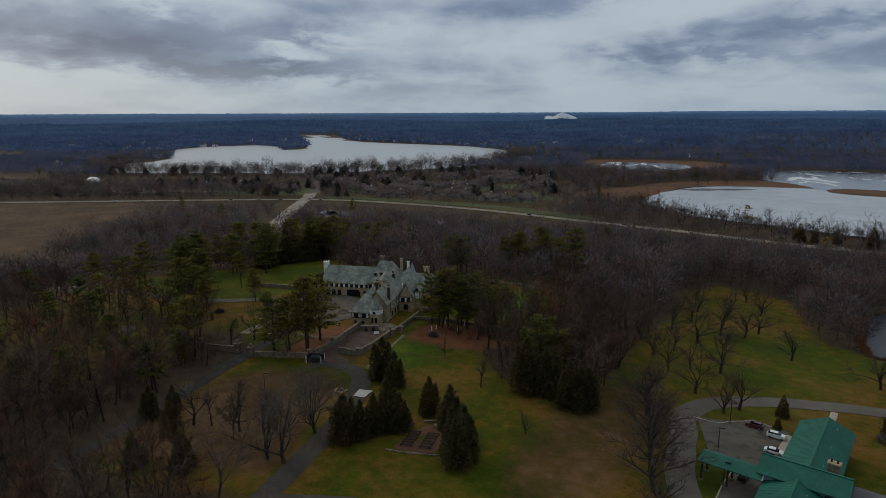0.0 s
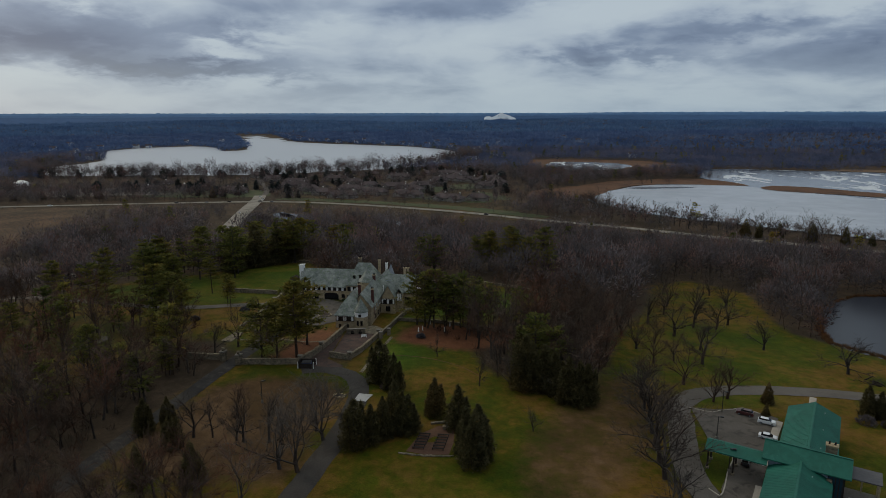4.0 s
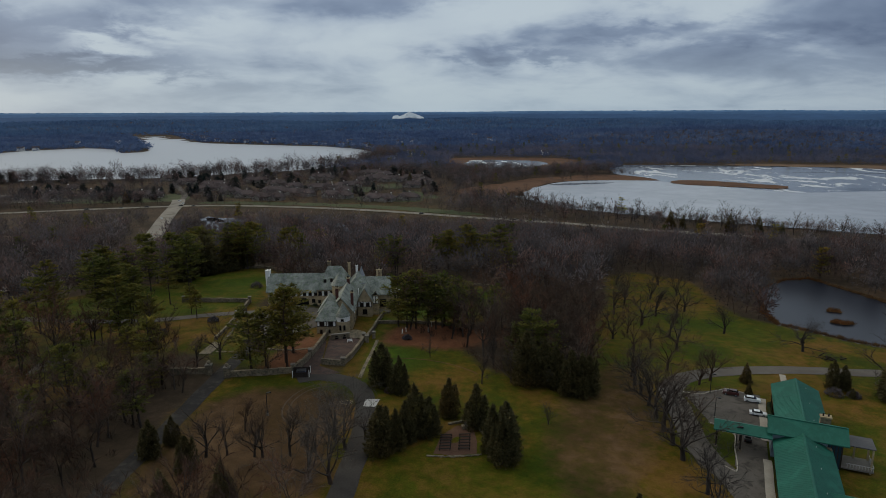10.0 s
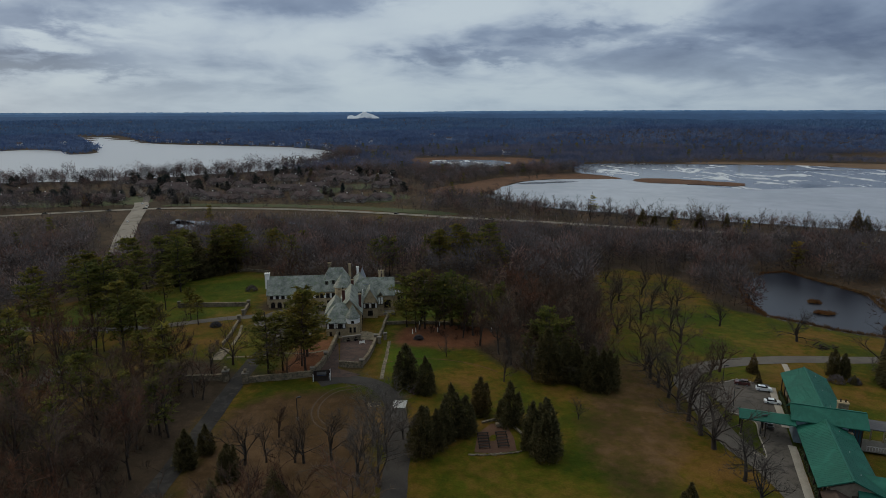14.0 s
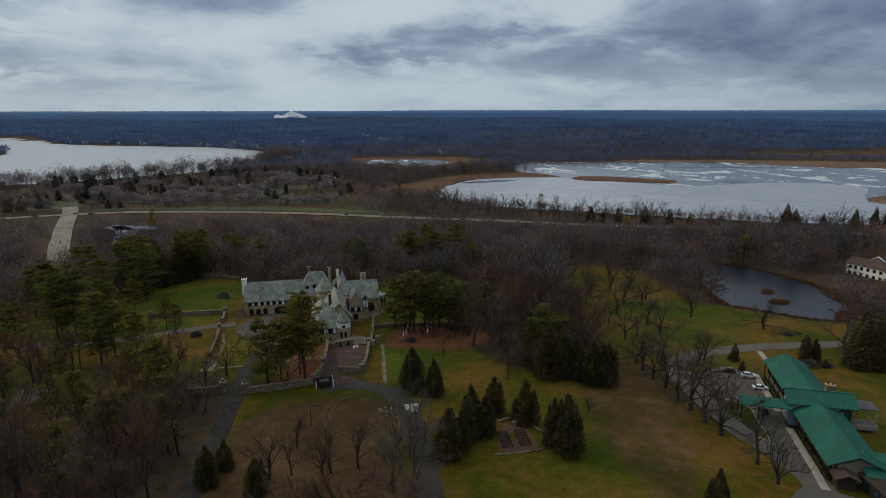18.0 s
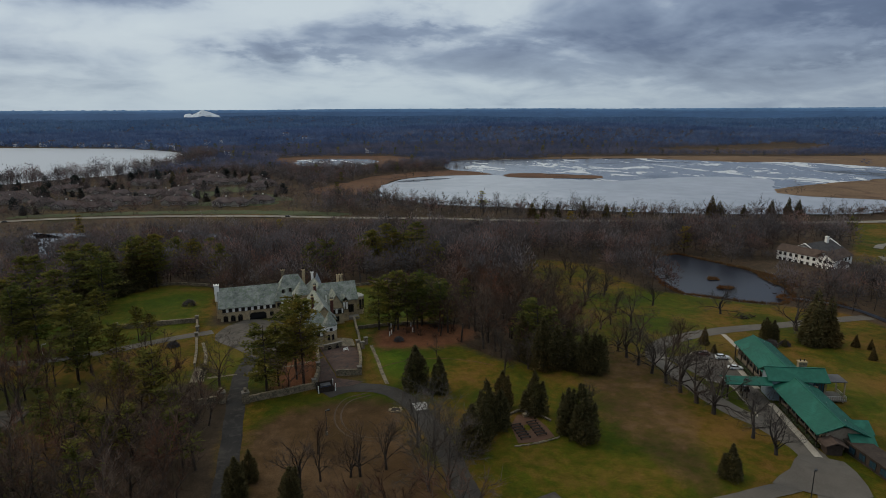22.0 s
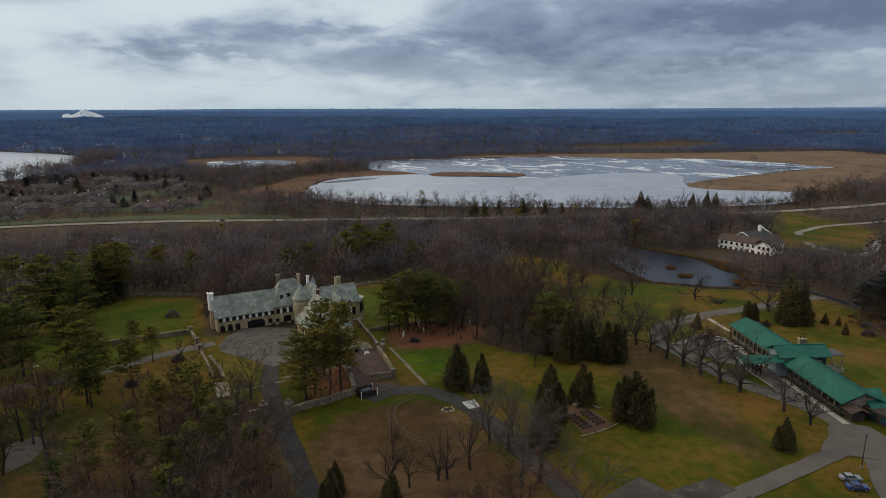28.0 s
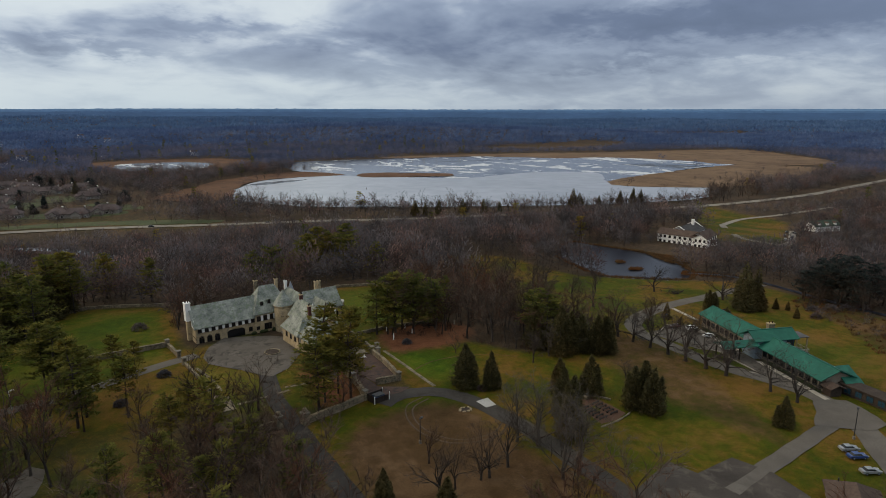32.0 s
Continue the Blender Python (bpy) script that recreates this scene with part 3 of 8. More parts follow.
def ribbon(name, pts, width, mat, label, lift=0.12, kind="structure", category="road", kerb=0.0, step=3.0):
    line = along(pts, step)
    V, F = [], []
    for i, (x, y) in enumerate(line):
        x0, y0 = line[max(i - 1, 0)]
        x1, y1 = line[min(i + 1, len(line) - 1)]
        d = math.hypot(x1 - x0, y1 - y0) or 1
        nx, ny = -(y1 - y0) / d, (x1 - x0) / d
        wob = 0.12 * math.sin(i * 1.7) * min(width / 5, 1)
        for k in (-0.5, -0.17, 0.17, 0.5):
            px, py = x + nx * (width * k + wob), y + ny * (width * k + wob)
            V.append((px, py, gz(px, py) + lift - (0.05 if abs(k) > 0.4 else 0)))
    for i in range(len(line) - 1):
        for k in range(3):
            a = i * 4 + k
            F.append((a, a + 1, a + 5, a + 4))
    ob = tagged(new(name, np_mesh(name, V, F, mat, smooth=True)), label, category, kind=kind)
    if kerb:
        for side in (0, 3):
            kv, kf = [], []
            for i in range(len(line)):
                o = Vector(V[i * 4 + side])
                inn = (Vector(V[i * 4 + 1 + (side > 0)]) - o).normalized() * kerb
                kv += [o - inn * 0.2 + Vector((0, 0, -0.1)), o - inn * 0.2 + Vector((0, 0, 0.16)), o + inn + Vector((0, 0, 0.16)), o + inn]
            for i in range(len(line) - 1):
                a = i * 4
                kf += [(a, a + 1, a + 5, a + 4), (a + 1, a + 2, a + 6, a + 5), (a + 2, a + 3, a + 7, a + 6)]
            k = new("kerb", np_mesh("kerb", kv, kf, M_CONCRETE))
            k.parent = ob
    return ob


def widened(poly, by):
    """The outline moved outwards by a distance."""
    area = sum(a[0] * b[1] - b[0] * a[1] for a, b in zip(poly, poly[1:] + poly[:1]))
    out, k = [], by if area > 0 else -by
    for a, b, c in zip(poly[-1:] + poly[:-1], poly, poly[1:] + poly[:1]):
        n = (Vector((b[1] - a[1], a[0] - b[0])).normalized() + Vector((c[1] - b[1], b[0] - c[0])).normalized()).normalized()
        out.append((b[0] + n.x * k, b[1] + n.y * k))
    return out


def patch(name, pts, mat, label, z=None, lift=0.1, step=4.0, category="pavement", wobble=0.0, smooth_edge=True):
    """A flat or draped sheet with a smooth outline."""
    line = along(pts, step, True) if smooth_edge else [tuple(p) for p in pts]
    rng = random.Random(len(pts))
    if wobble:
        line = [(x + rng.uniform(-wobble, wobble), y + rng.uniform(-wobble, wobble)) for x, y in line]
    bm = bmesh.new()
    vs = [bm.verts.new((x, y, z if z is not None else gz(x, y) + lift)) for x, y in line]
    f = bm.faces.new(vs)
    f.normal_update()
    if f.normal.z < 0:
        f.normal_flip()
    bmesh.ops.triangulate(bm, faces=bm.faces[:])
    if z is None:
        bmesh.ops.subdivide_edges(bm, edges=[e for e in bm.edges if e.calc_length() > 6], cuts=3)
        for v in bm.verts:
            v.co.z = gz(v.co.x, v.co.y) + lift
    me = bpy.data.meshes.new(name)
    bm.to_mesh(me)
    bm.free()
    me.materials.append(mat)
    return tagged(new(name, me), label, category, kind="structure")


build_ground()
for verge in VILLAGE_LAWNS:
    patch("roadside_lawn", verge, M_HAZEGRASS, "dull green winter lawn before the lakeside homes", lift=0.15, category="lawn", wobble=2.0)
ribbon("highway", HIGHWAY, 8.6, M_ROAD_PALE, "pale two-lane highway running between bare woods", 0.5, step=14)
ribbon("side_road", SIDE_ROAD, 12, M_ROAD_PALE, "pale concrete side road crossing the highway", 0.6, step=12)
ribbon("village_street", [(-206, 600), (-214, 640), (-232, 690), (-262, 760)], 6.0, M_ASPHALT, "grey village street leading towards the lake", 0.5, step=12)
ribbon("front_drive", FRONT_DRIVE, 4.3, M_DRIVE, "cracked dark asphalt drive leading to the mansion gate")
ribbon("loop_drive", LOOP_DRIVE, 5.0, M_LOOP, "worn dark asphalt loop drive round the field")
ribbon("west_drive", WEST_DRIVE, 4.0, M_GREYDRIVE, "narrow grey asphalt drive across the west lawn", 0.13)
ribbon("green_drive", GREEN_DRIVE, 6.0, M_GREYDRIVE, "curving worn asphalt drive past the green-roofed building", 0.14)
ribbon("branch_drive", BRANCH, 3.8, M_GREYDRIVE, "pale straight drive joining the parking area", 0.18)
ribbon("house_drive", WH_DRIVE, 4.6, M_ROAD_PALE, "pale drive beside the white house lawn", 0.3)
ribbon("house_drive", WH_BRANCH, 4.2, M_ROAD_PALE, "pale drive leading from the white house to its barn", 0.3)
patch("drive_junction", [(36, 68.2), (44, 70.5), (52, 74), (57, 68), (50, 57.5), (44, 58.5), (40, 63)], M_GREYDRIVE, "worn grey asphalt where the drives join", lift=0.2)
patch("forecourt", COURT, M_ASPHALT, "patched grey asphalt forecourt of the mansion", lift=0.14)
patch("parking_lot", LOT, M_ASPHALT, "cracked asphalt parking lot beside the green-roofed building", lift=0.17, smooth_edge=False)
patch("dark_parking", DARK_LOT, M_ASPHALT_DARK, "dark resurfaced parking area with ragged edge", lift=0.16, smooth_edge=False)
ICE = [(150, 515), (124, 602), (141, 643), (188, 706), (242, 731), (318, 712), (372, 640), (419, 593), (497, 590), (564, 574), (597, 527), (557, 487), (519, 455), (496, 414), (553, 350), (473, 313), (378, 345), (288, 400), (210, 461)]
LEADS = [[(318, 900), (345, 932), (430, 922), (520, 905), (590, 874), (520, 892), (430, 906), (360, 914)], [(545, 800), (600, 788), (660, 770), (700, 748), (650, 762), (590, 780)], [(176, 690), (206, 703), (262, 706), (250, 696), (205, 686)]]
patch("lake_ice", ICE, M_ICE, "smooth pale grey sheet of lake ice", LAKE_Z + 0.06, step=12, category="ice", wobble=2.5)
for lead in LEADS:
    patch("open_lead", lead, M_LEADWATER, "strip of dark open water along the ice", LAKE_Z + 0.1, step=12, category="water", wobble=3)
patch("lake_water", LAKE, M_WATER, "grey lake water partly skinned with ice", LAKE_Z, step=14, category="water", wobble=3)
patch("marsh_lake_water", MID_LAKE, M_WATER, "small grey marsh lake", LAKE_Z, step=14, category="water", wobble=4)
patch("great_lake_water", widened(BIG_LAKE, 9.0), M_SKYPALE_WATER, "wide lake with the overcast sky's reflection painted in pale", LAKE_Z, step=20, category="water", wobble=5)
patch("pond_water", POND, M_POND, "dark still pond water", POND_Z, step=4, category="water", wobble=0.6)
ribbon("creek", CREEK, 3.2, M_POND, "narrow dark creek winding out of the pond", 0.3, category="water")
patch("lake_island", ISLAND, M_REED, "low island of dry brown reeds in the lake", LAKE_Z + 0.35, step=10, category="island", wobble=2)
patch("west_marsh", MARSH_WEST, M_REED, "spit of russet marsh reeds by the lake", LAKE_Z + 0.15, step=12, category="reeds", wobble=3)
patch("east_marsh", MARSH_EAST, M_TANREED, "tan reed marsh spit reaching into the lake", LAKE_Z + 0.2, step=14, category="reeds", wobble=3)
patch("north_marsh", MARSH_NORTH, M_TANREED, "tan reed beds on the far lake shore", LAKE_Z + 0.1, step=18, category="reeds", wobble=4)
patch("marsh_meadow", MID_MARSH, M_REED, "russet reed meadow round the marsh lake", LAKE_Z - 0.15, step=16, category="reeds", wobble=3)
for isle in ([(163, 205), (166, 208.5), (169, 206), (167, 203)], [(155, 193), (160, 195), (163.5, 190.5), (158.5, 189)], [(184, 186), (190, 200), (196, 208), (199, 190), (190, 178)]):
    patch("pond_islet", isle, M_SEDGE, "small russet sedge islet in the pond", POND_Z + 0.25, step=1.5, category="island", wobble=0.5)


# ---- buildings ----
M_SLATE = surface("grey_green_slate", (0.046, 0.060, 0.052), (0.285, 0.300, 0.268), 3.2, 0.45, 0.75, stain=(0.115, 0.145, 0.095), bump=0.6)
M_STONE = surface("tan_limestone", (0.25, 0.195, 0.115), (0.44, 0.35, 0.225), 1.6, 0.3, 0.9, stain=(0.22, 0.18, 0.125), bump=0.5)
M_FIELDSTONE = surface("weathered_fieldstone", (0.075, 0.060, 0.042), (0.27, 0.22, 0.155), 2.2, 0.5, 0.95, stain=(0.08, 0.08, 0.055), bump=0.7, depth=0.08)
M_WHITE = surface("white_paint", (0.62, 0.62, 0.60), (0.78, 0.78, 0.76), 3.0, 0.4, 0.6)
M_TIMBER = surface("dark_timber", (0.018, 0.014, 0.012), (0.04, 0.03, 0.025), 4.0, 0.6, 0.8)
M_BRICK = surface("red_brick", (0.052, 0.020, 0.017), (0.10, 0.042, 0.034), 5.0, 0.8, 0.9)
M_LEAD = surface("grey_lead_roof", (0.16, 0.18, 0.21), (0.26, 0.28, 0.31), 1.5, 0.3, 0.55, metal=0.1)
M_GREEN = surface("green_metal_roof", (0.005, 0.072, 0.050), (0.009, 0.104, 0.073), 1.0, 0.12, 0.62, stain=(0.013, 0.115, 0.082), bump=0.1)
M_GREEN.node_tree.nodes["Principled BSDF"].inputs["Specular IOR Level"].default_value = 0.3
M_BLUEWALL = surface("blue_grey_cladding", (0.15, 0.20, 0.25), (0.22, 0.28, 0.33), 2.0, 0.4, 0.6)
M_TANWALL = surface("tan_wall", (0.15, 0.125, 0.098), (0.22, 0.19, 0.15), 2.0, 0.4, 0.85)
M_BROWNROOF = surface("brown_shingles", (0.052, 0.035, 0.028), (0.098, 0.070, 0.057), 2.0, 0.4, 0.9, bump=0.4)
M_BROWNWALL = surface("dark_brown_cladding", (0.03, 0.022, 0.018), (0.06, 0.045, 0.036), 2.0, 0.4, 0.85)
M_DARKMETAL = surface("dark_metal", (0.018, 0.018, 0.02), (0.035, 0.035, 0.038), 3.0, 0.5, 0.5, metal=0.4)
M_HEDGE = surface("dark_hedge", (0.012, 0.02, 0.008), (0.035, 0.045, 0.018), 4.0, 0.8, 0.95, bump=1.0, depth=0.2)


M_DECKROOF = surface("grey_roof_felt", (0.045, 0.043, 0.046), (0.085, 0.08, 0.082), 2.0, 0.3, 0.7)


def glass_material(name, tint, rough=0.08):
    m, n, l, b = node_mat(name)
    b.inputs["Base Color"].default_value = (*tint, 1)
    b.inputs["Roughness"].default_value, b.inputs["IOR"].default_value = rough, 1.5
    return m


M_GLASS = glass_material("dark_window_glass", (0.008, 0.009, 0.011))
M_BLUEGLASS = glass_material("blue_window_glass", (0.02, 0.05, 0.075))


def part(name, bm, mat, parent, label=""):
    me = bpy.data.meshes.new(name)
    bmesh.ops.recalc_face_normals(bm, faces=bm.faces[:])
    bm.to_mesh(me)
    bm.free()
    me.materials.append(mat)
    ob = new(name, me)
    ob.parent = parent
    return tagged(ob, label)


def add_box(bm, lo, hi, turn=0.0, taper=1.0):
    cx, cy = (lo[0] + hi[0]) / 2, (lo[1] + hi[1]) / 2
    ca, sa = math.cos(radians(turn)), math.sin(radians(turn))
    v = []
    for z, k in ((lo[2], 1.0), (hi[2], taper)):
        for x, y in ((lo[0], lo[1]), (hi[0], lo[1]), (hi[0], hi[1]), (lo[0], hi[1])):
            dx, dy = (x - cx) * k, (y - cy) * k
            v.append(bm.verts.new((cx + dx * ca - dy * sa, cy + dx * sa + dy * ca, z)))
    for f in ((3, 2, 1, 0), (4, 5, 6, 7), (0, 1, 5, 4), (1, 2, 6, 5), (2, 3, 7, 6), (3, 0, 4, 7)):
        bm.faces.new([v[i] for i in f])
    return v


def block(name, lo, hi, mat, parent, label="", turn=0.0, taper=1.0, bevel=0.0):
    bm = bmesh.new()
    add_box(bm, lo, hi, turn, taper)
    if bevel:
        bmesh.ops.bevel(bm, geom=bm.edges[:], offset=bevel, segments=1, affect="EDGES")
    return part(name, bm, mat, parent, label)


def shell(bm, verts, faces, thick):
    """A roof skin with thickness, from its upper corners and faces."""
    top = [bm.verts.new(v) for v in verts]
    low = [bm.verts.new((v[0], v[1], v[2] - thick)) for v in verts]
    edges = {}
    for f in faces:
        bm.faces.new([top[i] for i in f])
        bm.faces.new([low[i] for i in reversed(f)])
        for a, b in zip(f, f[1:] + f[:1]):
            edges[(a, b)] = edges.get((a, b), 0) + 1
    for a, b in edges:
        if (b, a) not in edges:
            bm.faces.new([top[b], top[a], low[a], low[b]])


def roof(name, u0, u1, v0, v1, ze, zr, mat, parent, axis="u", hip0=0.0, hip1=0.0, over=0.5, thick=0.22, label=""):
    """A gable or hip roof over a rectangle; the ridge runs along axis, drawn in at the hipped ends."""
    bm = bmesh.new()
    u0, u1, v0, v1 = u0 - over, u1 + over, v0 - over, v1 + over
    if axis == "u":
        m = (v0 + v1) / 2
        V = [(u0, v0, ze), (u1, v0, ze), (u1, v1, ze), (u0, v1, ze), (u0 + hip0, m, zr), (u1 - hip1, m, zr)]
    else:
        m = (u0 + u1) / 2
        V = [(u0, v1, ze), (u0, v0, ze), (u1, v0, ze), (u1, v1, ze), (m, v1 - hip1, zr), (m, v0 + hip0, zr)]
    if axis == "u":
        F = [(0, 1, 5, 4), (2, 3, 4, 5)] + ([(3, 0, 4)] if hip0 else []) + ([(1, 2, 5)] if hip1 else [])
    else:
        F = [(0, 1, 5, 4), (2, 3, 4, 5)] + ([(1, 2, 5)] if hip0 else []) + ([(3, 0, 4)] if hip1 else [])
    shell(bm, V, F, thick)
    return part(name, bm, mat, parent, label)


def walls(name, u0, u1, v0, v1, z0, z1, mat, parent, zr=None, axis="u", label="", thick=0.45):
    """Four walls with thickness, and gable ends up to zr where the roof has them."""
    bm = bmesh.new()
    for lo, hi in (((u0, v0), (u1, v0 + thick)), ((u0, v1 - thick), (u1, v1)), ((u0, v0 + thick), (u0 + thick, v1 - thick)), ((u1 - thick, v0 + thick), (u1, v1 - thick))):
        add_box(bm, (*lo, z0), (*hi, z1))
    if zr:
        for k in (0, 1):
            if axis == "u":
                x = (u0, u1 - thick)[k]
                tri = [(x, v0, z1), (x, v1, z1), (x, (v0 + v1) / 2, zr)]
                off = (thick, 0, 0)
            else:
                y = (v0, v1 - thick)[k]
                tri = [(u0, y, z1), (u1, y, z1), ((u0 + u1) / 2, y, zr)]
                off = (0, thick, 0)
            a = [bm.verts.new(p) for p in tri]
            b = [bm.verts.new(tuple(p[i] + off[i] for i in range(3))) for p in tri]
            bm.faces.new(a)
            bm.faces.new(b[::-1])
            for i in range(3):
                j = (i + 1) % 3
                bm.faces.new([a[i], a[j], b[j], b[i]])
    return part(name, bm, mat, parent, label)


WINDOW_MESHES = {}


def window(parent, u, v, z, angle, w, h, frame_mat=None, arch=False, panes=2, glass=None):
    """A window centred at u, v with its sill at z, facing angle (degrees; -90 faces -v): frame with mullions, pane behind."""
    key = (w, h, arch, panes, (frame_mat or M_TIMBER).name, (glass or M_GLASS).name)
    if key not in WINDOW_MESHES:
        bm = bmesh.new()
        e = 0.12
        for lo, hi in (((-w / 2, -0.08, 0), (-w / 2 + e, 0.1, h)), ((w / 2 - e, -0.08, 0), (w / 2, 0.1, h)), ((-w / 2 + e, -0.08, h - e), (w / 2 - e, 0.1, h)), ((-w / 2 - 0.08, -0.16, -0.12), (w / 2 + 0.08, 0.1, 0))):
            add_box(bm, lo, hi)
        for i in range(1, panes):
            x = -w / 2 + w * i / panes
            add_box(bm, (x - 0.05, -0.05, 0), (x + 0.05, 0.05, h - e))
        if arch:
            n = 8
            for i in range(n):
                a0, a1 = math.pi * i / n, math.pi * (i + 1) / n
                q = [(math.cos(a) * r, y, h + math.sin(a) * r) for a in (a0, a1) for r in (w / 2, w / 2 - e) for y in (-0.08, 0.1)]
                vs = [bm.verts.new(p) for p in q]
                for f in ((0, 1, 5, 4), (2, 6, 7, 3), (0, 4, 6, 2), (1, 3, 7, 5)):
                    bm.faces.new([vs[j] for j in f])
        f_me = bpy.data.meshes.new("window_frame")
        bmesh.ops.recalc_face_normals(bm, faces=bm.faces[:])
        bm.to_mesh(f_me)
        bm.free()
        f_me.materials.append(frame_mat or M_TIMBER)
        bm = bmesh.new()
        add_box(bm, (-w / 2 + e, -0.035, 0), (w / 2 - e, 0.02, h - e))
        if arch:
            c = [bm.verts.new((math.cos(math.pi * i / 8) * (w / 2 - e), -0.035, h - e + math.sin(math.pi * i / 8) * (w / 2 - e))) for i in range(9)]
            bm.faces.new(c)
        p_me = bpy.data.meshes.new("pane")
        bm.to_mesh(p_me)
        bm.free()
        p_me.materials.append(glass or M_GLASS)
        WINDOW_MESHES[key] = (f_me, p_me)
    f_me, p_me = WINDOW_MESHES[key]
    fo = new("window", f_me)
    fo.parent = parent
    fo.matrix_basis = pose(u, v, z, 0, 0, angle + 90)
    po = new("pane", p_me)
    po.parent = fo
    return fo


def ring(bm, r0, r1, z0, z1, n=20, at=(0, 0), cap=False):
    """A round wall or cone frustum."""
    a = [bm.verts.new((at[0] + math.cos(2 * math.pi * i / n) * r0, at[1] + math.sin(2 * math.pi * i / n) * r0, z0)) for i in range(n)]
    if r1 < 0.02:
        t = bm.verts.new((*at, z1))
        for i in range(n):
            bm.faces.new((a[i], a[(i + 1) % n], t))
        bm.faces.new(a[::-1])
        return
    b = [bm.verts.new((at[0] + math.cos(2 * math.pi * i / n) * r1, at[1] + math.sin(2 * math.pi * i / n) * r1, z1)) for i in range(n)]
    for i in range(n):
        j = (i + 1) % n
        bm.faces.new((a[i], a[j], b[j], b[i]))
    if cap:
        bm.faces.new(b)
        bm.faces.new(a[::-1])


def round_part(name, rings, mat, parent, label="", at=(0, 0), n=20):
    bm = bmesh.new()
    for r0, r1, z0, z1 in rings:
        ring(bm, r0, r1, z0, z1, n, at, cap=True)
    return part(name, bm, mat, parent, label)


def chimney(parent, u, v, z0, z1, w, d, mat, label="", pots=2):
    c = block("chimney", (u - w / 2, v - d / 2, z0), (u + w / 2, v + d / 2, z1), mat, parent, label)
    block("cap", (u - w / 2 - 0.12, v - d / 2 - 0.12, z1), (u + w / 2 + 0.12, v + d / 2 + 0.12, z1 + 0.25), M_STONE if mat is not M_WHITE else M_WHITE, c)
    for i in range(pots):
        x = u + (i - (pots - 1) / 2) * w * 0.5
        round_part("chimney_pot", [(0.18, 0.15, z1 + 0.25, z1 + 0.85)], M_TIMBER, c, at=(x, v), n=8)
    return c


def timbering(parent, u0, u1, v, z0, z1, step=0.9):
    """White infill with dark posts and rails on a wall that faces -v."""
    block("plaster_panel", (u0, v - 0.06, z0), (u1, v, z1), M_WHITE, parent, "white plaster infill")
    n = max(2, int((u1 - u0) / step))
    for i in range(n + 1):
        x = u0 + (u1 - u0) * i / n
        block("timber_post", (x - 0.09, v - 0.11, z0), (x + 0.09, v - 0.06, z1), M_TIMBER, parent)
    for z in (z0, z1 - 0.18):
        block("timber_rail", (u0, v - 0.10, z), (u1, v - 0.065, z + 0.18), M_TIMBER, parent)


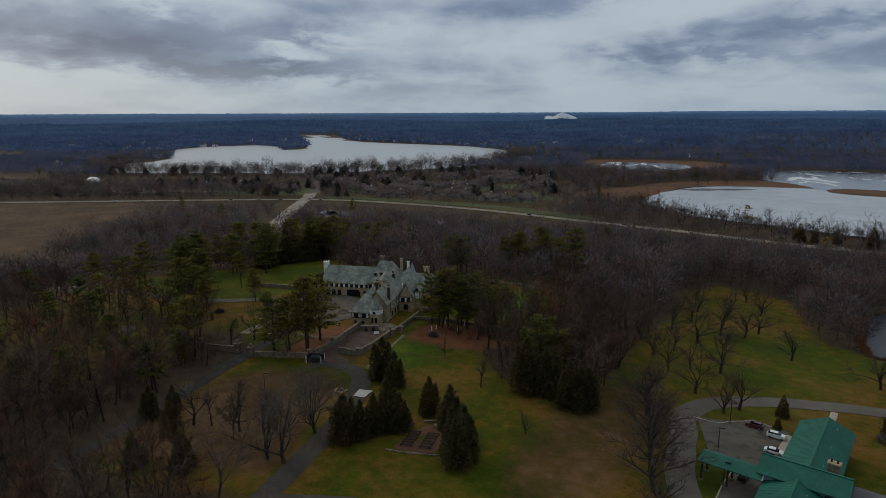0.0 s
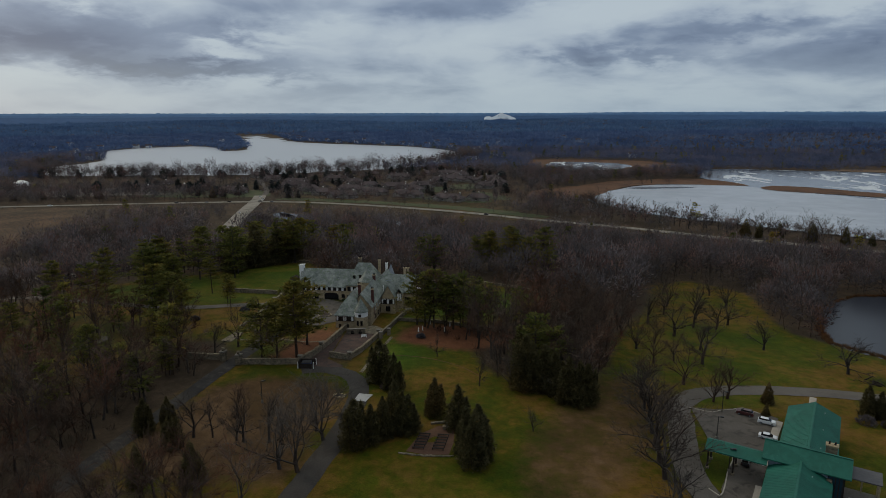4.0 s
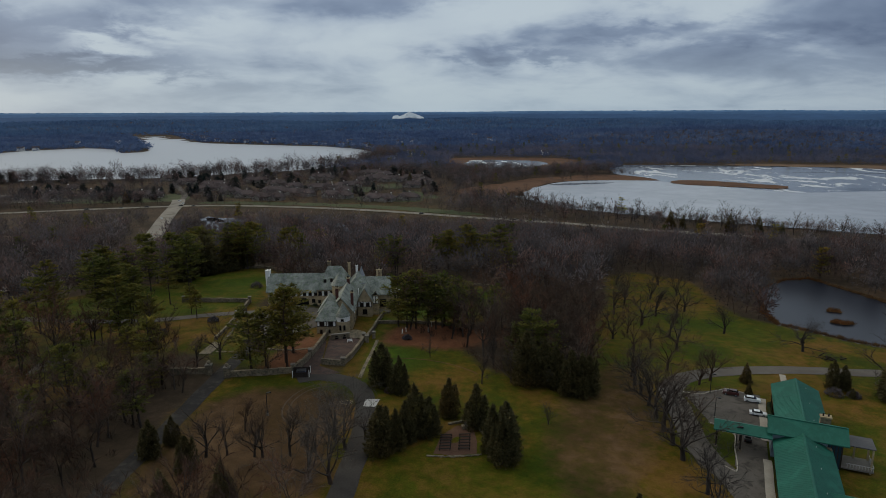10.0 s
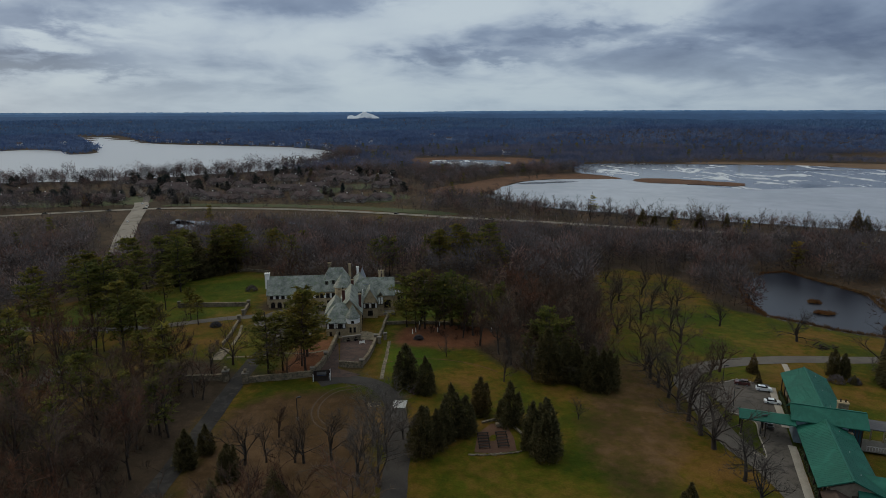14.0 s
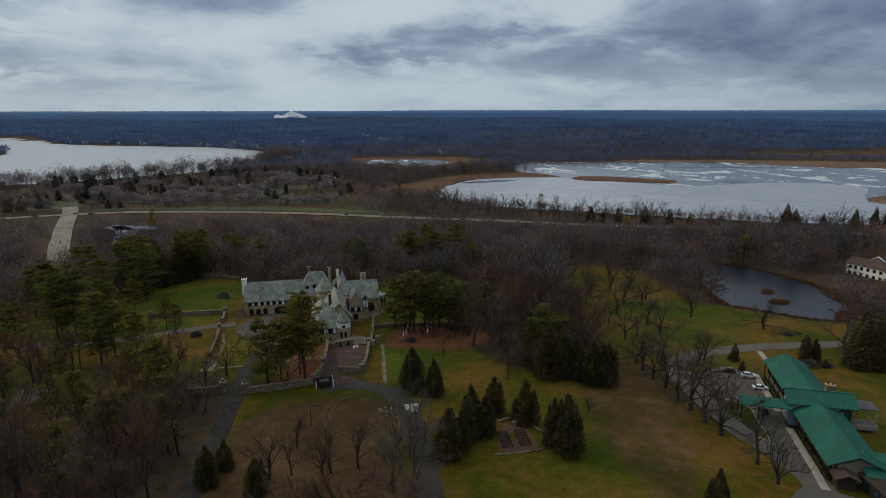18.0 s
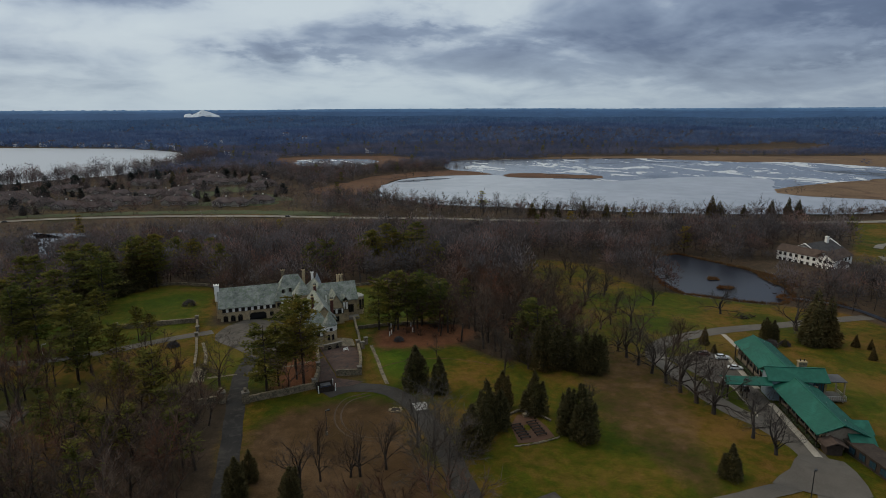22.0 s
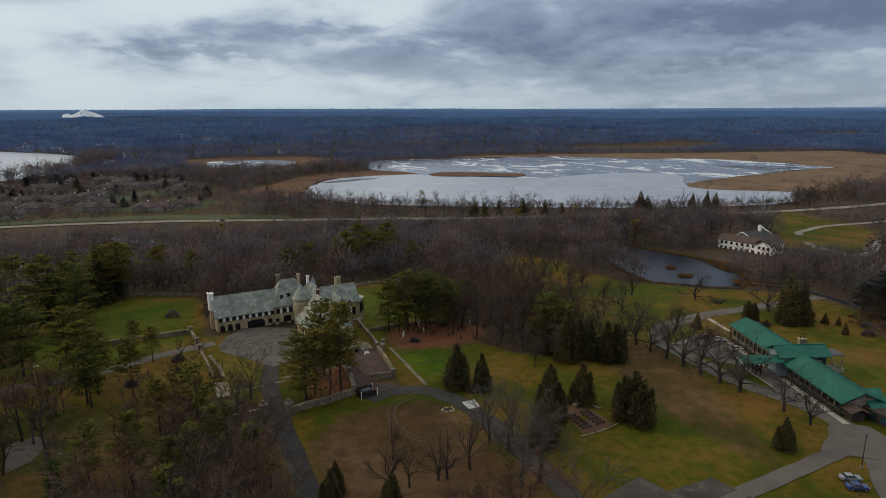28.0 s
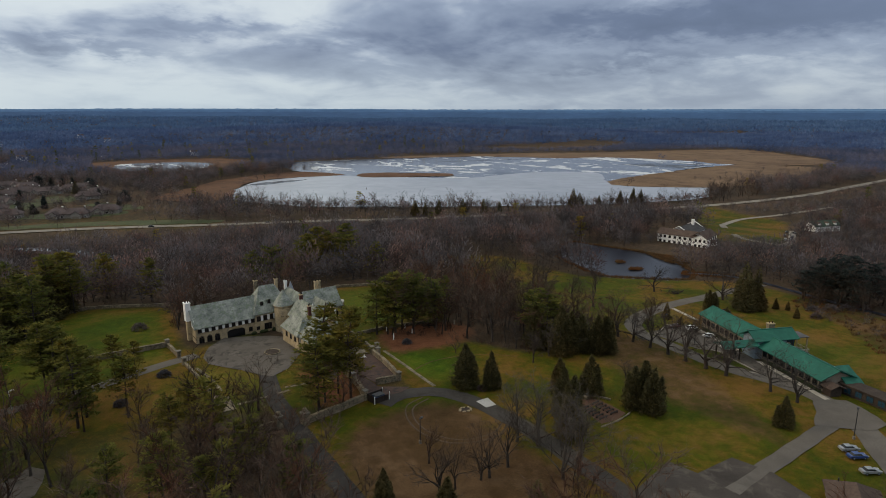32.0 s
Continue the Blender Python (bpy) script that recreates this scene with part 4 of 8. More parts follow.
def mansion():
    e = new("mansion")
    tagged(e, "stone and half-timbered mansion with grey-green slate roofs and turrets", "mansion")
    e.matrix_world = pose(-54.5, 208.6, 0.9, 0, 0, -3.8)
    low = -1.2
    # long west wing
    walls("wing_wall", 0, 18.2, -4.6, 4.6, low, 5.1, M_STONE, e, 10.3, "u", "tan stone wing walls")
    roof("wing_roof", 0, 19.5, -4.6, 4.6, 5.0, 10.7, M_SLATE, e, "u", over=0.55)
    block("gable_plaster", (-0.05, -3.6, 4.6), (0.0, 3.6, 7.2), M_WHITE, e, "white plastered gable")
    chimney(e, -0.6, 0.2, 6.4, 11.7, 1.5, 2.2, M_WHITE, "broad white gable chimney")
    block("chimney_breast", (-1.1, -0.6, low), (0.0, 1.0, 6.4), M_STONE, e)
    for i in range(9):
        u = 1.2 + i * 2.0
        window(e, u, -4.62, 3.55, -90, 1.1, 1.35, panes=2)
        block("shutter_panel", (u + 0.62, -4.70, 3.45), (u + 1.42, -4.61, 4.95), M_WHITE, e, "white panel between windows")
    for u in (1.6, 3.9, 6.2):
        window(e, u, -4.62, 0.2, -90, 1.5, 1.5, arch=True, panes=2)
    block("carport_arch", (9.2, -4.68, 0.0), (14.6, -4.6, 2.5), M_GLASS, e, "wide dark carriage arch")
    bm = bmesh.new()
    for i in range(10):
        a0, a1 = math.pi * i / 10, math.pi * (i + 1) / 10
        q = [(11.9 + math.cos(a) * r * 2.95, y, 2.0 + math.sin(a) * r * 0.95) for a in (a0, a1) for r in (1.0, 0.86) for y in (-4.8, -4.6)]
        vs = [bm.verts.new(p) for p in q]
        for f in ((0, 1, 5, 4), (2, 6, 7, 3), (0, 4, 6, 2), (1, 3, 7, 5)):
            bm.faces.new([vs[j] for j in f])
    part("arch_stones", bm, M_STONE, e)
    block("balcony", (10.8, -5.2, 3.1), (13.0, -4.6, 3.35), M_STONE, e)
    # tower block
    walls("tower_wall", 17.8, 30.0, -5.2, 4.8, low, 6.0, M_STONE, e, label="tan stone tower block walls")
    roof("tower_roof", 17.8, 30.0, -5.2, 4.8, 5.9, 13.4, M_SLATE, e, "u", hip0=4.0, hip1=4.2, over=0.4)
    for u in (18.9, 21.0, 23.0):
        window(e, u, -5.22, 3.7, -90, 1.2, 1.5, panes=2)
        block("shutter_panel", (u + 0.66, -5.30, 3.6), (u + 1.4, -5.21, 5.3), M_WHITE, e)
    window(e, 16.4, -4.62, 0.9, -90, 1.2, 1.3, panes=2)
    window(e, 18.6, -5.22, 1.0, -90, 1.0, 1.0, panes=2)
    window(e, 21.8, -5.22, 0.7, -90, 2.4, 1.9, panes=3)
    for u, z in ((20.6, 8.1), (23.0, 8.4)):
        d = block("dormer", (u - 0.6, -3.9, z), (u + 0.6, -1.6, z + 1.3), M_SLATE, e)
        window(e, u, -3.92, z + 0.1, -90, 0.9, 1.1, panes=2)
    chimney(e, 21.4, 2.6, 8.0, 14.4, 1.1, 0.8, M_FIELDSTONE, "stone ridge chimney")
    chimney(e, 28.6, 3.6, 6.0, 13.6, 0.9, 0.9, M_STONE, "stone chimney")
    # round stair turret
    t = (26.4, -6.8)
    tu = round_part("turret_wall", [(2.8, 2.8, low, 8.0)], M_STONE, e, "round tan stone stair turret", t, 24)
    round_part("cornice", [(2.82, 3.1, 7.6, 8.0), (3.1, 3.1, 8.0, 8.3)], M_STONE, tu, at=t, n=24)
    round_part("turret_roof", [(3.25, 0.0, 8.3, 12.9)], M_SLATE, e, "conical slate turret roof", t, 24)
    for ang in (-120, -90, -60):
        x, y = t[0] + 2.66 * math.cos(radians(ang)), t[1] + 2.66 * math.sin(radians(ang))
        window(e, x, y, 5.0, ang, 0.7, 2.2, panes=2)
    window(e, t[0] + 2.66 * math.cos(radians(-95)), t[1] + 2.66 * math.sin(radians(-95)), 0.4, -95, 1.4, 2.2, panes=2)
    block("balconet", (25.5, -10.0, 4.6), (27.3, -9.4, 4.85), M_STONE, e)
    # centre block with white stack and spire
    walls("centre_wall", 28.0, 36.0, -12.0, 5.0, low, 6.0, M_STONE, e, label="centre block walls")
    roof("centre_roof", 28.0, 36.0, -12.0, 5.0, 5.9, 10.9, M_SLATE, e, "v", hip0=4.0, hip1=3.5)
    chimney(e, 31.5, 2.8, 6.0, 12.6, 0.8, 0.8, M_WHITE, "slim white chimney stack", 1)
    round_part("spire", [(1.4, 0.0, 8.6, 12.6)], M_LEAD, e, "pointed lead spire", (33.2, 2.6), 8)
    chimney(e, 30.1, -12.2, 4.0, 11.8, 0.9, 0.9, M_BRICK, "red brick chimney")
    block("flat_lead_roof", (31.0, -9.0, 8.7), (35.6, -2.0, 9.2), M_LEAD, e)
    # east wing
    walls("east_wall", 33.0, 44.2, -11.4, -2.6, low, 5.8, M_STONE, e, 11.0, "u", "stone east wing walls")
    roof("east_roof", 33.0, 44.2, -11.4, -2.6, 5.7, 11.1, M_SLATE, e, "u")
    for u in (39.5, 40.7):
        chimney(e, u, -3.0, 7.0, 12.4, 0.8, 0.9, M_STONE, "stone chimney stack", 1)
    window(e, 42.0, -11.43, 1.3, -90, 2.2, 2.6, panes=4)
    window(e, 44.2, -8.0, 1.2, 0, 2.0, 2.4, panes=3)
    bay = round_part("bay_wall", [(2.5, 2.5, low, 5.2)], M_STONE, e, "round stone bay with tall windows", (45.2, -6.4), 18)
    round_part("parapet", [(2.6, 2.6, 5.2, 5.6)], M_SLAB, bay, at=(45.2, -6.4), n=18)
    for ang in (-70, -40, -10, 20):
        window(e, 45.2 + 2.46 * math.cos(radians(ang)), -6.4 + 2.46 * math.sin(radians(ang)), 1.0, ang, 0.9, 3.4, panes=2, frame_mat=M_TIMBER)
    block("east_steps", (40.5, -14.4, low), (44.5, -11.5, 0.2), M_CONCRETE, e)
    # projecting timbered gable of the east wing
    walls("gable_wall", 33.6, 38.6, -17.5, -11.0, low, 5.0, M_STONE, e, 9.6, "v", "projecting stone gable wing")
    roof("gable_roof", 33.6, 38.6, -17.5, -10.0, 4.9, 9.8, M_SLATE, e, "v", over=0.4)
    timbering(e, 33.8, 38.4, -17.52, 3.0, 4.9)
    for u in (35.0, 37.2):
        window(e, u, -17.64, 3.3, -90, 1.1, 1.3, panes=2)
    window(e, 36.1, -17.54, 0.5, -90, 1.6, 1.7, panes=3)
    walls("porch_wall", 38.6, 40.6, -15.0, -11.2, low, 6.4, M_STONE, e)
    roof("porch_roof", 38.6, 40.6, -15.0, -11.0, 6.3, 8.0, M_SLATE, e, "v", over=0.3)
    timbering(e, 38.7, 40.5, -15.02, 3.4, 6.2, 0.8)
    # long south wing
    walls("south_wall", 26.4, 33.4, -31.0, -11.5, low, 6.0, M_STONE, e, 10.0, "v", "stone south wing walls")
    roof("south_roof", 26.4, 33.4, -31.0, -11.0, 5.9, 10.6, M_SLATE, e, "v", hip1=0.0, over=0.45)
    block("white_downpipe", (33.45, -13.0, 0.0), (33.75, -12.7, 8.4), M_WHITE, e)
    chimney(e, 27.6, -23.2, 5.0, 11.4, 0.9, 0.85, M_BRICK, "red brick chimney")
    chimney(e, 33.0, -27.2, 2.0, 11.0, 0.85, 0.85, M_BRICK, "tall red brick chimney")
    for y in (-15.5, -18.5, -21.5, -25.0):
        window(e, 33.42, y, 3.6, 0, 1.2, 1.4, panes=2, frame_mat=M_WHITE)
        window(e, 33.42, y, 0.6, 0, 1.2, 1.4, panes=2, frame_mat=M_TIMBER)
    # front pavilion with hipped roof and small cone turret
    walls("pavilion_wall", 22.6, 31.2, -35.4, -27.0, low - 0.4, 4.5, M_STONE, e, label="stone front pavilion")
    roof("pavilion_roof", 22.6, 31.2, -35.4, -26.0, 4.4, 9.4, M_SLATE, e, "u", hip0=3.6, hip1=3.6, over=0.5)
    timbering(e, 22.8, 28.6, -35.43, 2.4, 4.3)
    for u in (24.3, 27.0):
        window(e, u, -35.56, 2.7, -90, 1.5, 1.3, panes=3)
    window(e, 26.2, -35.42, -0.9, -90, 1.4, 2.3, panes=2)
    window(e, 24.0, -35.42, 0.2, -90, 0.8, 1.2, panes=1)
    p = (30.9, -34.6)
    pt = round_part("corner_turret", [(2.1, 2.1, low - 0.4, 4.4)], M_STONE, e, "round stone corner turret", p, 18)
    round_part("white_frieze", [(2.18, 2.18, 4.2, 5.75)], M_WHITE, pt, at=p, n=18)
    round_part("corner_roof", [(2.36, 0.0, 5.75, 10.0)], M_SLATE, e, "conical slate roof of the corner turret", p, 18)
    for ang, z in ((-110, 1.6), (-75, 1.6), (-95, -1.0)):
        window(e, p[0] + 2.07 * math.cos(radians(ang)), p[1] + 2.07 * math.sin(radians(ang)), z, ang, 0.7, 1.5, panes=1)
    window(e, p[0], p[1] - 2.14, 4.5, -90, 0.9, 0.7, panes=2)
    # lower west annex
    walls("annex_wall", 22.0, 27.0, -27.0, -16.0, low, 4.6, M_STONE, e)
    roof("annex_roof", 22.0, 27.4, -27.0, -16.0, 4.5, 8.6, M_SLATE, e, "v", hip0=2.6, hip1=2.6)
    for y in (-25.0, -22.0, -19.0):
        window(e, 22.0, y, 2.4, 180, 1.2, 1.3, panes=2)
    timbering(e, 22.1, 26.2, -27.05, 2.2, 4.4)
    block("entrance_steps", (24.2, -12.2, -0.9), (29.6, -9.2, 0.25), M_CONCRETE, e, "pale stone entrance steps")
    block("entrance_landing", (25.0, -10.8, 0.25), (28.6, -9.4, 0.45), M_CONCRETE, e)
    for u in (17.0, 19.6, 20.6, 23.6):
        bm = bmesh.new()
        bmesh.ops.create_icosphere(bm, subdivisions=2, radius=0.75, matrix=Matrix.Translation((u, -5.9, 0.3)) @ Matrix.Diagonal((1.2, 0.8, 0.8, 1)))
        for vtx in bm.verts:
            vtx.co += Vector(noise.noise_vector(vtx.co * 3)) * 0.18
        part("foundation_shrub", bm, M_HEDGE, e)


mansion()


def green_building():
    e = new("lodge_hall")
    tagged(e, "long single-storey hall with green metal cross-gabled roofs", "building")
    e.matrix_world = Matrix.Translation((57.3, 73.5, -2.7)) @ pose(0, 0, 0, 0, 0, -30)
    # local x runs away from the drive, local y along the building
    low = -1.4
    for nm, y0, y1, ua, ub in (("south_wing", 0.0, 24.4, -0.8, 9.4), ("north_wing", 30.0, 55.0, 0.2, 10.0)):
        um = (ua + ub) / 2
        walls(nm + "_wall", 1.0, ub - 0.8, y0 + 0.5, y1 - (0.5 if y1 > 50 else 0), low, 3.9, M_TANWALL, e, 5.6, "v", "tan wall under the deep eaves")
        r = roof(nm + "_roof", ua, ub, y0 + 0.2, y1, 3.9, 6.3, M_GREEN, e, "v", over=0.4, label="green standing-seam metal roof")
        bm = bmesh.new()
        n = int((y1 - y0) / 0.6)
        for i in range(n + 1):
            y = y0 - 0.2 + (y1 - y0 + 0.5) * i / n
            for x0, x1 in ((ua - 0.4, um), (ub + 0.4, um)):
                q = [(x0, y - 0.02, 3.92), (x0, y + 0.02, 3.92), (x1, y + 0.02, 6.32), (x1, y - 0.02, 6.32)]
                a = [bm.verts.new(p) for p in q]
                b = [bm.verts.new((p[0], p[1], p[2] + 0.018)) for p in q]
                bm.faces.new(b)
                for j in range(4):
                    bm.faces.new([a[j], a[(j + 1) % 4], b[(j + 1) % 4], b[j]])
        part("seams", bm, M_GREEN, r)
        ridge = block("ridge_cap", (um - 0.2, y0 - 0.2, 6.28), (um + 0.2, y1 + 0.4, 6.38), M_GREEN, r)
        n = int((y1 - y0) / 2.4)
        for i in range(n):
            y = y0 + 1.6 + i * 2.4
            window(e, 0.98, y, 1.0, 180, 1.7, 1.6, panes=2, frame_mat=M_DARKMETAL)
            window(e, ub - 0.78, y, 1.0, 0, 1.7, 1.6, panes=2, frame_mat=M_DARKMETAL)
        for i in range(int((y1 - y0) / 4.8) + 1):
            y = y0 + 0.8 + i * 4.8
            block("eave_post", (ua + 0.05, y - 0.12, low), (ua + 0.3, y + 0.12, 3.8), M_TIMBER, e)
        for k in range(3):
            y = y0 + 4 + k * (y1 - y0 - 7) / 2
            round_part("roof_vent", [(0.07, 0.07, 4.6, 5.6)], M_SLAB, e, at=(um + 2.1, y), n=6)
    # centre hall, its ridge across the building
    walls("centre_wall", -1.2, 11.4, 24.6, 30.4, low, 5.6, M_BLUEWALL, e, 7.4, "u", "blue-grey clad centre hall")
    r = roof("centre_roof", -2.0, 12.2, 24.0, 30.8, 5.6, 7.9, M_GREEN, e, "u", over=0.35, label="green metal roof of the centre hall")
    bm = bmesh.new()
    for i in range(24):
        x = -2.2 + i * 0.62
        for y0, y1 in ((23.65, 27.4), (31.15, 27.4)):
            q = [(x - 0.02, y0, 5.62), (x + 0.02, y0, 5.62), (x + 0.02, y1, 7.92), (x - 0.02, y1, 7.92)]
            b = [bm.verts.new((p[0], p[1], p[2] + 0.018)) for p in q]
            a = [bm.verts.new(p) for p in q]
            bm.faces.new(b)
            for j in range(4):
                bm.faces.new([a[j], a[(j + 1) % 4], b[(j + 1) % 4], b[j]])
    part("seams", bm, M_GREEN, r)
    block("ridge_cap", (-2.3, 27.2, 7.88), (12.5, 27.6, 7.98), M_GREEN, r)
    chimney(e, 9.0, 32.0, 2.0, 7.6, 2.0, 1.3, M_FIELDSTONE, "broad fieldstone chimney", 2)
    # glazed east end and south-east stone pier
    gl = block("glass_wall", (11.4, 24.8, -1.0), (11.5, 30.2, 5.4), M_BLUEGLASS, e, "tall blue-tinted window wall")
    for i in range(5):
        y = 24.9 + i * 1.3
        block("mullion", (11.5, y - 0.09, -1.0), (11.65, y + 0.09, 5.4), M_TIMBER, gl)
    for z in (-1.0, 1.2, 3.3, 5.3):
        block("transom", (11.5, 24.8, z), (11.62, 30.2, z + 0.16), M_TIMBER, gl)
    gs = block("side_glass", (8.9, 24.5, 0.0), (11.4, 24.59, 5.2), M_BLUEGLASS, e)
    for i in range(5):
        block("mullion", (8.9 + i * 0.62 - 0.07, 24.4, 0.0), (8.9 + i * 0.62 + 0.07, 24.5, 5.2), M_TIMBER, gs)
    block("stone_pier", (8.7, 23.6, low), (9.6, 24.5, 4.4), M_FIELDSTONE, e, "fieldstone pier")
    # raised deck with flat roof
    block("deck_floor", (11.7, 24.8, 0.2), (17.4, 30.2, 0.5), M_CONCRETE, e)
    block("deck_roof", (11.7, 25.4, 5.0), (17.4, 30.4, 5.2), M_DECKROOF, e, "flat dark grey deck roof")
    for x, y in ((17.0, 25.8), (17.0, 29.8), (14.5, 29.8)):
        block("deck_post", (x - 0.15, y - 0.15, low - 1.5), (x + 0.15, y + 0.15, 5.0), M_STONE, e)
    rail = block("deck_rail", (17.25, 24.8, 1.4), (17.35, 30.2, 1.5), M_SLAB, e)
    for i in range(11):
        block("baluster", (17.27, 24.9 + i * 0.5, 0.5), (17.33, 24.96 + i * 0.5, 1.4), M_SLAB, rail)
    rail = block("deck_rail", (12.5, 24.82, 1.4), (17.3, 24.9, 1.5), M_SLAB, e)
    for i in range(9):
        block("baluster", (12.7 + i * 0.52, 24.83, 0.5), (12.76 + i * 0.52, 24.89, 1.4), M_SLAB, rail)
    block("lower_patio", (13.4, 22.0, -1.6), (20.5, 30.5, -1.2), M_CONCRETE, e)
    # canopy over the drive
    cn = roof("canopy_roof", -12.4, -1.6, 23.2, 28.0, 4.6, 5.7, M_GREEN, e, "u", over=0.3, label="green metal drive-through canopy")
    block("canopy_ceiling", (-12.4, 23.2, 4.2), (-1.6, 28.0, 4.38), M_WHITE, cn)
    for x in (-12.0, -7.2):
        for y in (23.6, 27.6):
            p = block("canopy_post", (x - 0.16, y - 0.16, 0.6), (x + 0.16, y + 0.16, 4.2), M_TIMBER, e)
            block("stone_base", (x - 0.35, y - 0.35, -0.4), (x + 0.35, y + 0.35, 0.6), M_FIELDSTONE, p)
    # stepped south-east gable and brown entry roof
    roof("side_gable_roof", 6.6, 11.4, 2.0, 8.2, 3.4, 5.2, M_GREEN, e, "u", over=0.3, label="small stepped green roof")
    roof("lower_gable_roof", 5.6, 10.2, -1.6, 2.6, 2.7, 4.2, M_GREEN, e, "u", over=0.3, label="small stepped green roof")
    walls("lower_gable_wall", 6.0, 9.8, -1.2, 2.2, low, 2.7, M_BLUEWALL, e, 4.0, "u")
    walls("side_gable_wall", 7.0, 11.0, 2.4, 7.8, low, 3.4, M_BLUEWALL, e, 5.0, "u")
    walls("entry_wall", 0.2, 3.4, -2.2, 0.4, low, 2.6, M_BROWNWALL, e)
    roof("entry_roof", -0.2, 3.8, -2.6, 0.5, 2.6, 3.6, M_BROWNROOF, e, "v", over=0.35, label="brown shingled entry roof")
    for y0, y1, z in ((1.0, 21.5, 0.6), (33.0, 53.5, -0.1)):
        bm = bmesh.new()
        for i in range(int((y1 - y0) / 1.1)):
            bmesh.ops.create_icosphere(bm, subdivisions=1, radius=0.62, matrix=Matrix.Translation((-0.3, y0 + i * 1.1, z)))
        for vtx in bm.verts:
            vtx.co += Vector(noise.noise_vector(vtx.co * 2.5)) * 0.2
        part("shrub_border", bm, M_HEDGE, e, "clipped dark evergreen border")


green_building()


def link_building():
    e = new("annex")
    tagged(e, "low dark brown annex with flat grey roof and blue windows", "building")
    e.matrix_world = Matrix.Translation((61.5, 71.0, -2.6)) @ pose(0, 0, 0, 0, 0, -17)
    walls("wall", 0, 4.0, -18, 0, -1, 2.7, M_BROWNWALL, e)
    block("flat_roof", (-0.4, -18.4, 2.7), (4.4, 0.4, 2.95), M_BROWNWALL, e)
    for i in range(6):
        window(e, -0.02, -2.0 - i * 2.8, 0.8, 180, 1.8, 1.5, panes=2, frame_mat=M_DARKMETAL, glass=M_BLUEGLASS)


link_building()


M_DARKSHINGLE = surface("dark_grey_shingles", (0.035, 0.033, 0.034), (0.075, 0.07, 0.07), 2.0, 0.3)


def white_house():
    e = new("white_house")
    tagged(e, "large white two-storey house with brown shingled roof beyond the pond", "house")
    e.matrix_world = Matrix.Translation((228.0, 195.0, -8.3)) @ pose(0, 0, 0, 0, 0, 7)
    walls("wing_wall", 0, 9, 2, 24, -2, 5.2, M_WHITE, e, 7.8, "v", "white clapboard wing")
    roof("wing_roof", 0, 9, 2, 24, 5.1, 8.0, M_BROWNROOF, e, "v", over=0.5)
    walls("front_wall", 2, 19, -4, 5, -2, 5.2, M_WHITE, e, 7.9, "u", "white clapboard front")
    roof("front_roof", 1, 19, -4, 5, 5.1, 8.2, M_BROWNROOF, e, "u", over=0.5)
    walls("gable_wall", -1.0, 5, -5.5, 2.5, -2, 5.2, M_WHITE, e, 7.6, "u")
    roof("gable_roof", -1.2, 6, -5.5, 2.5, 5.1, 7.8, M_BROWNROOF, e, "u", over=0.4)
    walls("rear_wall", 9, 34, 8, 22, -2, 5.0, M_WHITE, e, 9.2, "u")
    roof("rear_roof", 8, 34, 8, 22, 4.9, 8.6, M_DARKSHINGLE, e, "u", over=0.5)
    chimney(e, 27, 13.5, 4, 10.8, 1.8, 1.3, M_WHITE, "broad white chimney", 0)
    for y in (4.5, 7.5, 10.5, 13.5, 16.5, 19.5, 22.0):
        for z in (0.2, 3.1):
            window(e, -0.02, y, z, 180, 1.4, 1.4, panes=2, frame_mat=M_DARKMETAL)
    for y in (-4.0, -1.5, 0.8):
        for z in (0.2, 3.1):
            window(e, -1.02, y, z, 180, 1.3, 1.4, panes=2, frame_mat=M_DARKMETAL)
    for u in (7.0, 10.0, 13.0, 16.5):
        for z in (0.2, 3.1):
            window(e, u, -4.02, z, -90, 1.3, 1.4, panes=2, frame_mat=M_DARKMETAL)
    walls("porch_wall", 7, 11, -7, -4, -2, 2.2, M_WHITE, e)
    roof("porch_roof", 7, 11, -7, -4, 2.1, 3.6, M_BROWNROOF, e, "v", over=0.3)
    g = new("white_garage")
    tagged(g, "white garage with dark green roof and three dormers", "garage")
    g.matrix_world = Matrix.Translation((362, 178, -14.2)) @ pose(0, 0, 0, 0, 0, -24)
    walls("wall", 0, 22, 0, 9, -1, 4.0, M_WHITE, g, 7.0, "u")
    roof("roof", 0, 22, 0, 9, 3.9, 7.2, surface("dark_green_shingles", (0.02, 0.035, 0.025), (0.045, 0.065, 0.05), 2.0, 0.3), g, "u")
    for u in (4, 11, 18):
        d = block("dormer", (u - 1, 0.2, 4.2), (u + 1, 3.2, 5.8), M_WHITE, g)
        roof("dormer_roof", u - 1, u + 1, 0.0, 4.0, 5.8, 6.8, M_BROWNROOF, g, "v", over=0.2, thick=0.12)
        block("garage_door", (u - 1.6, -0.06, -0.4), (u + 1.6, 0.0, 2.4), M_SLAB, g)


white_house()


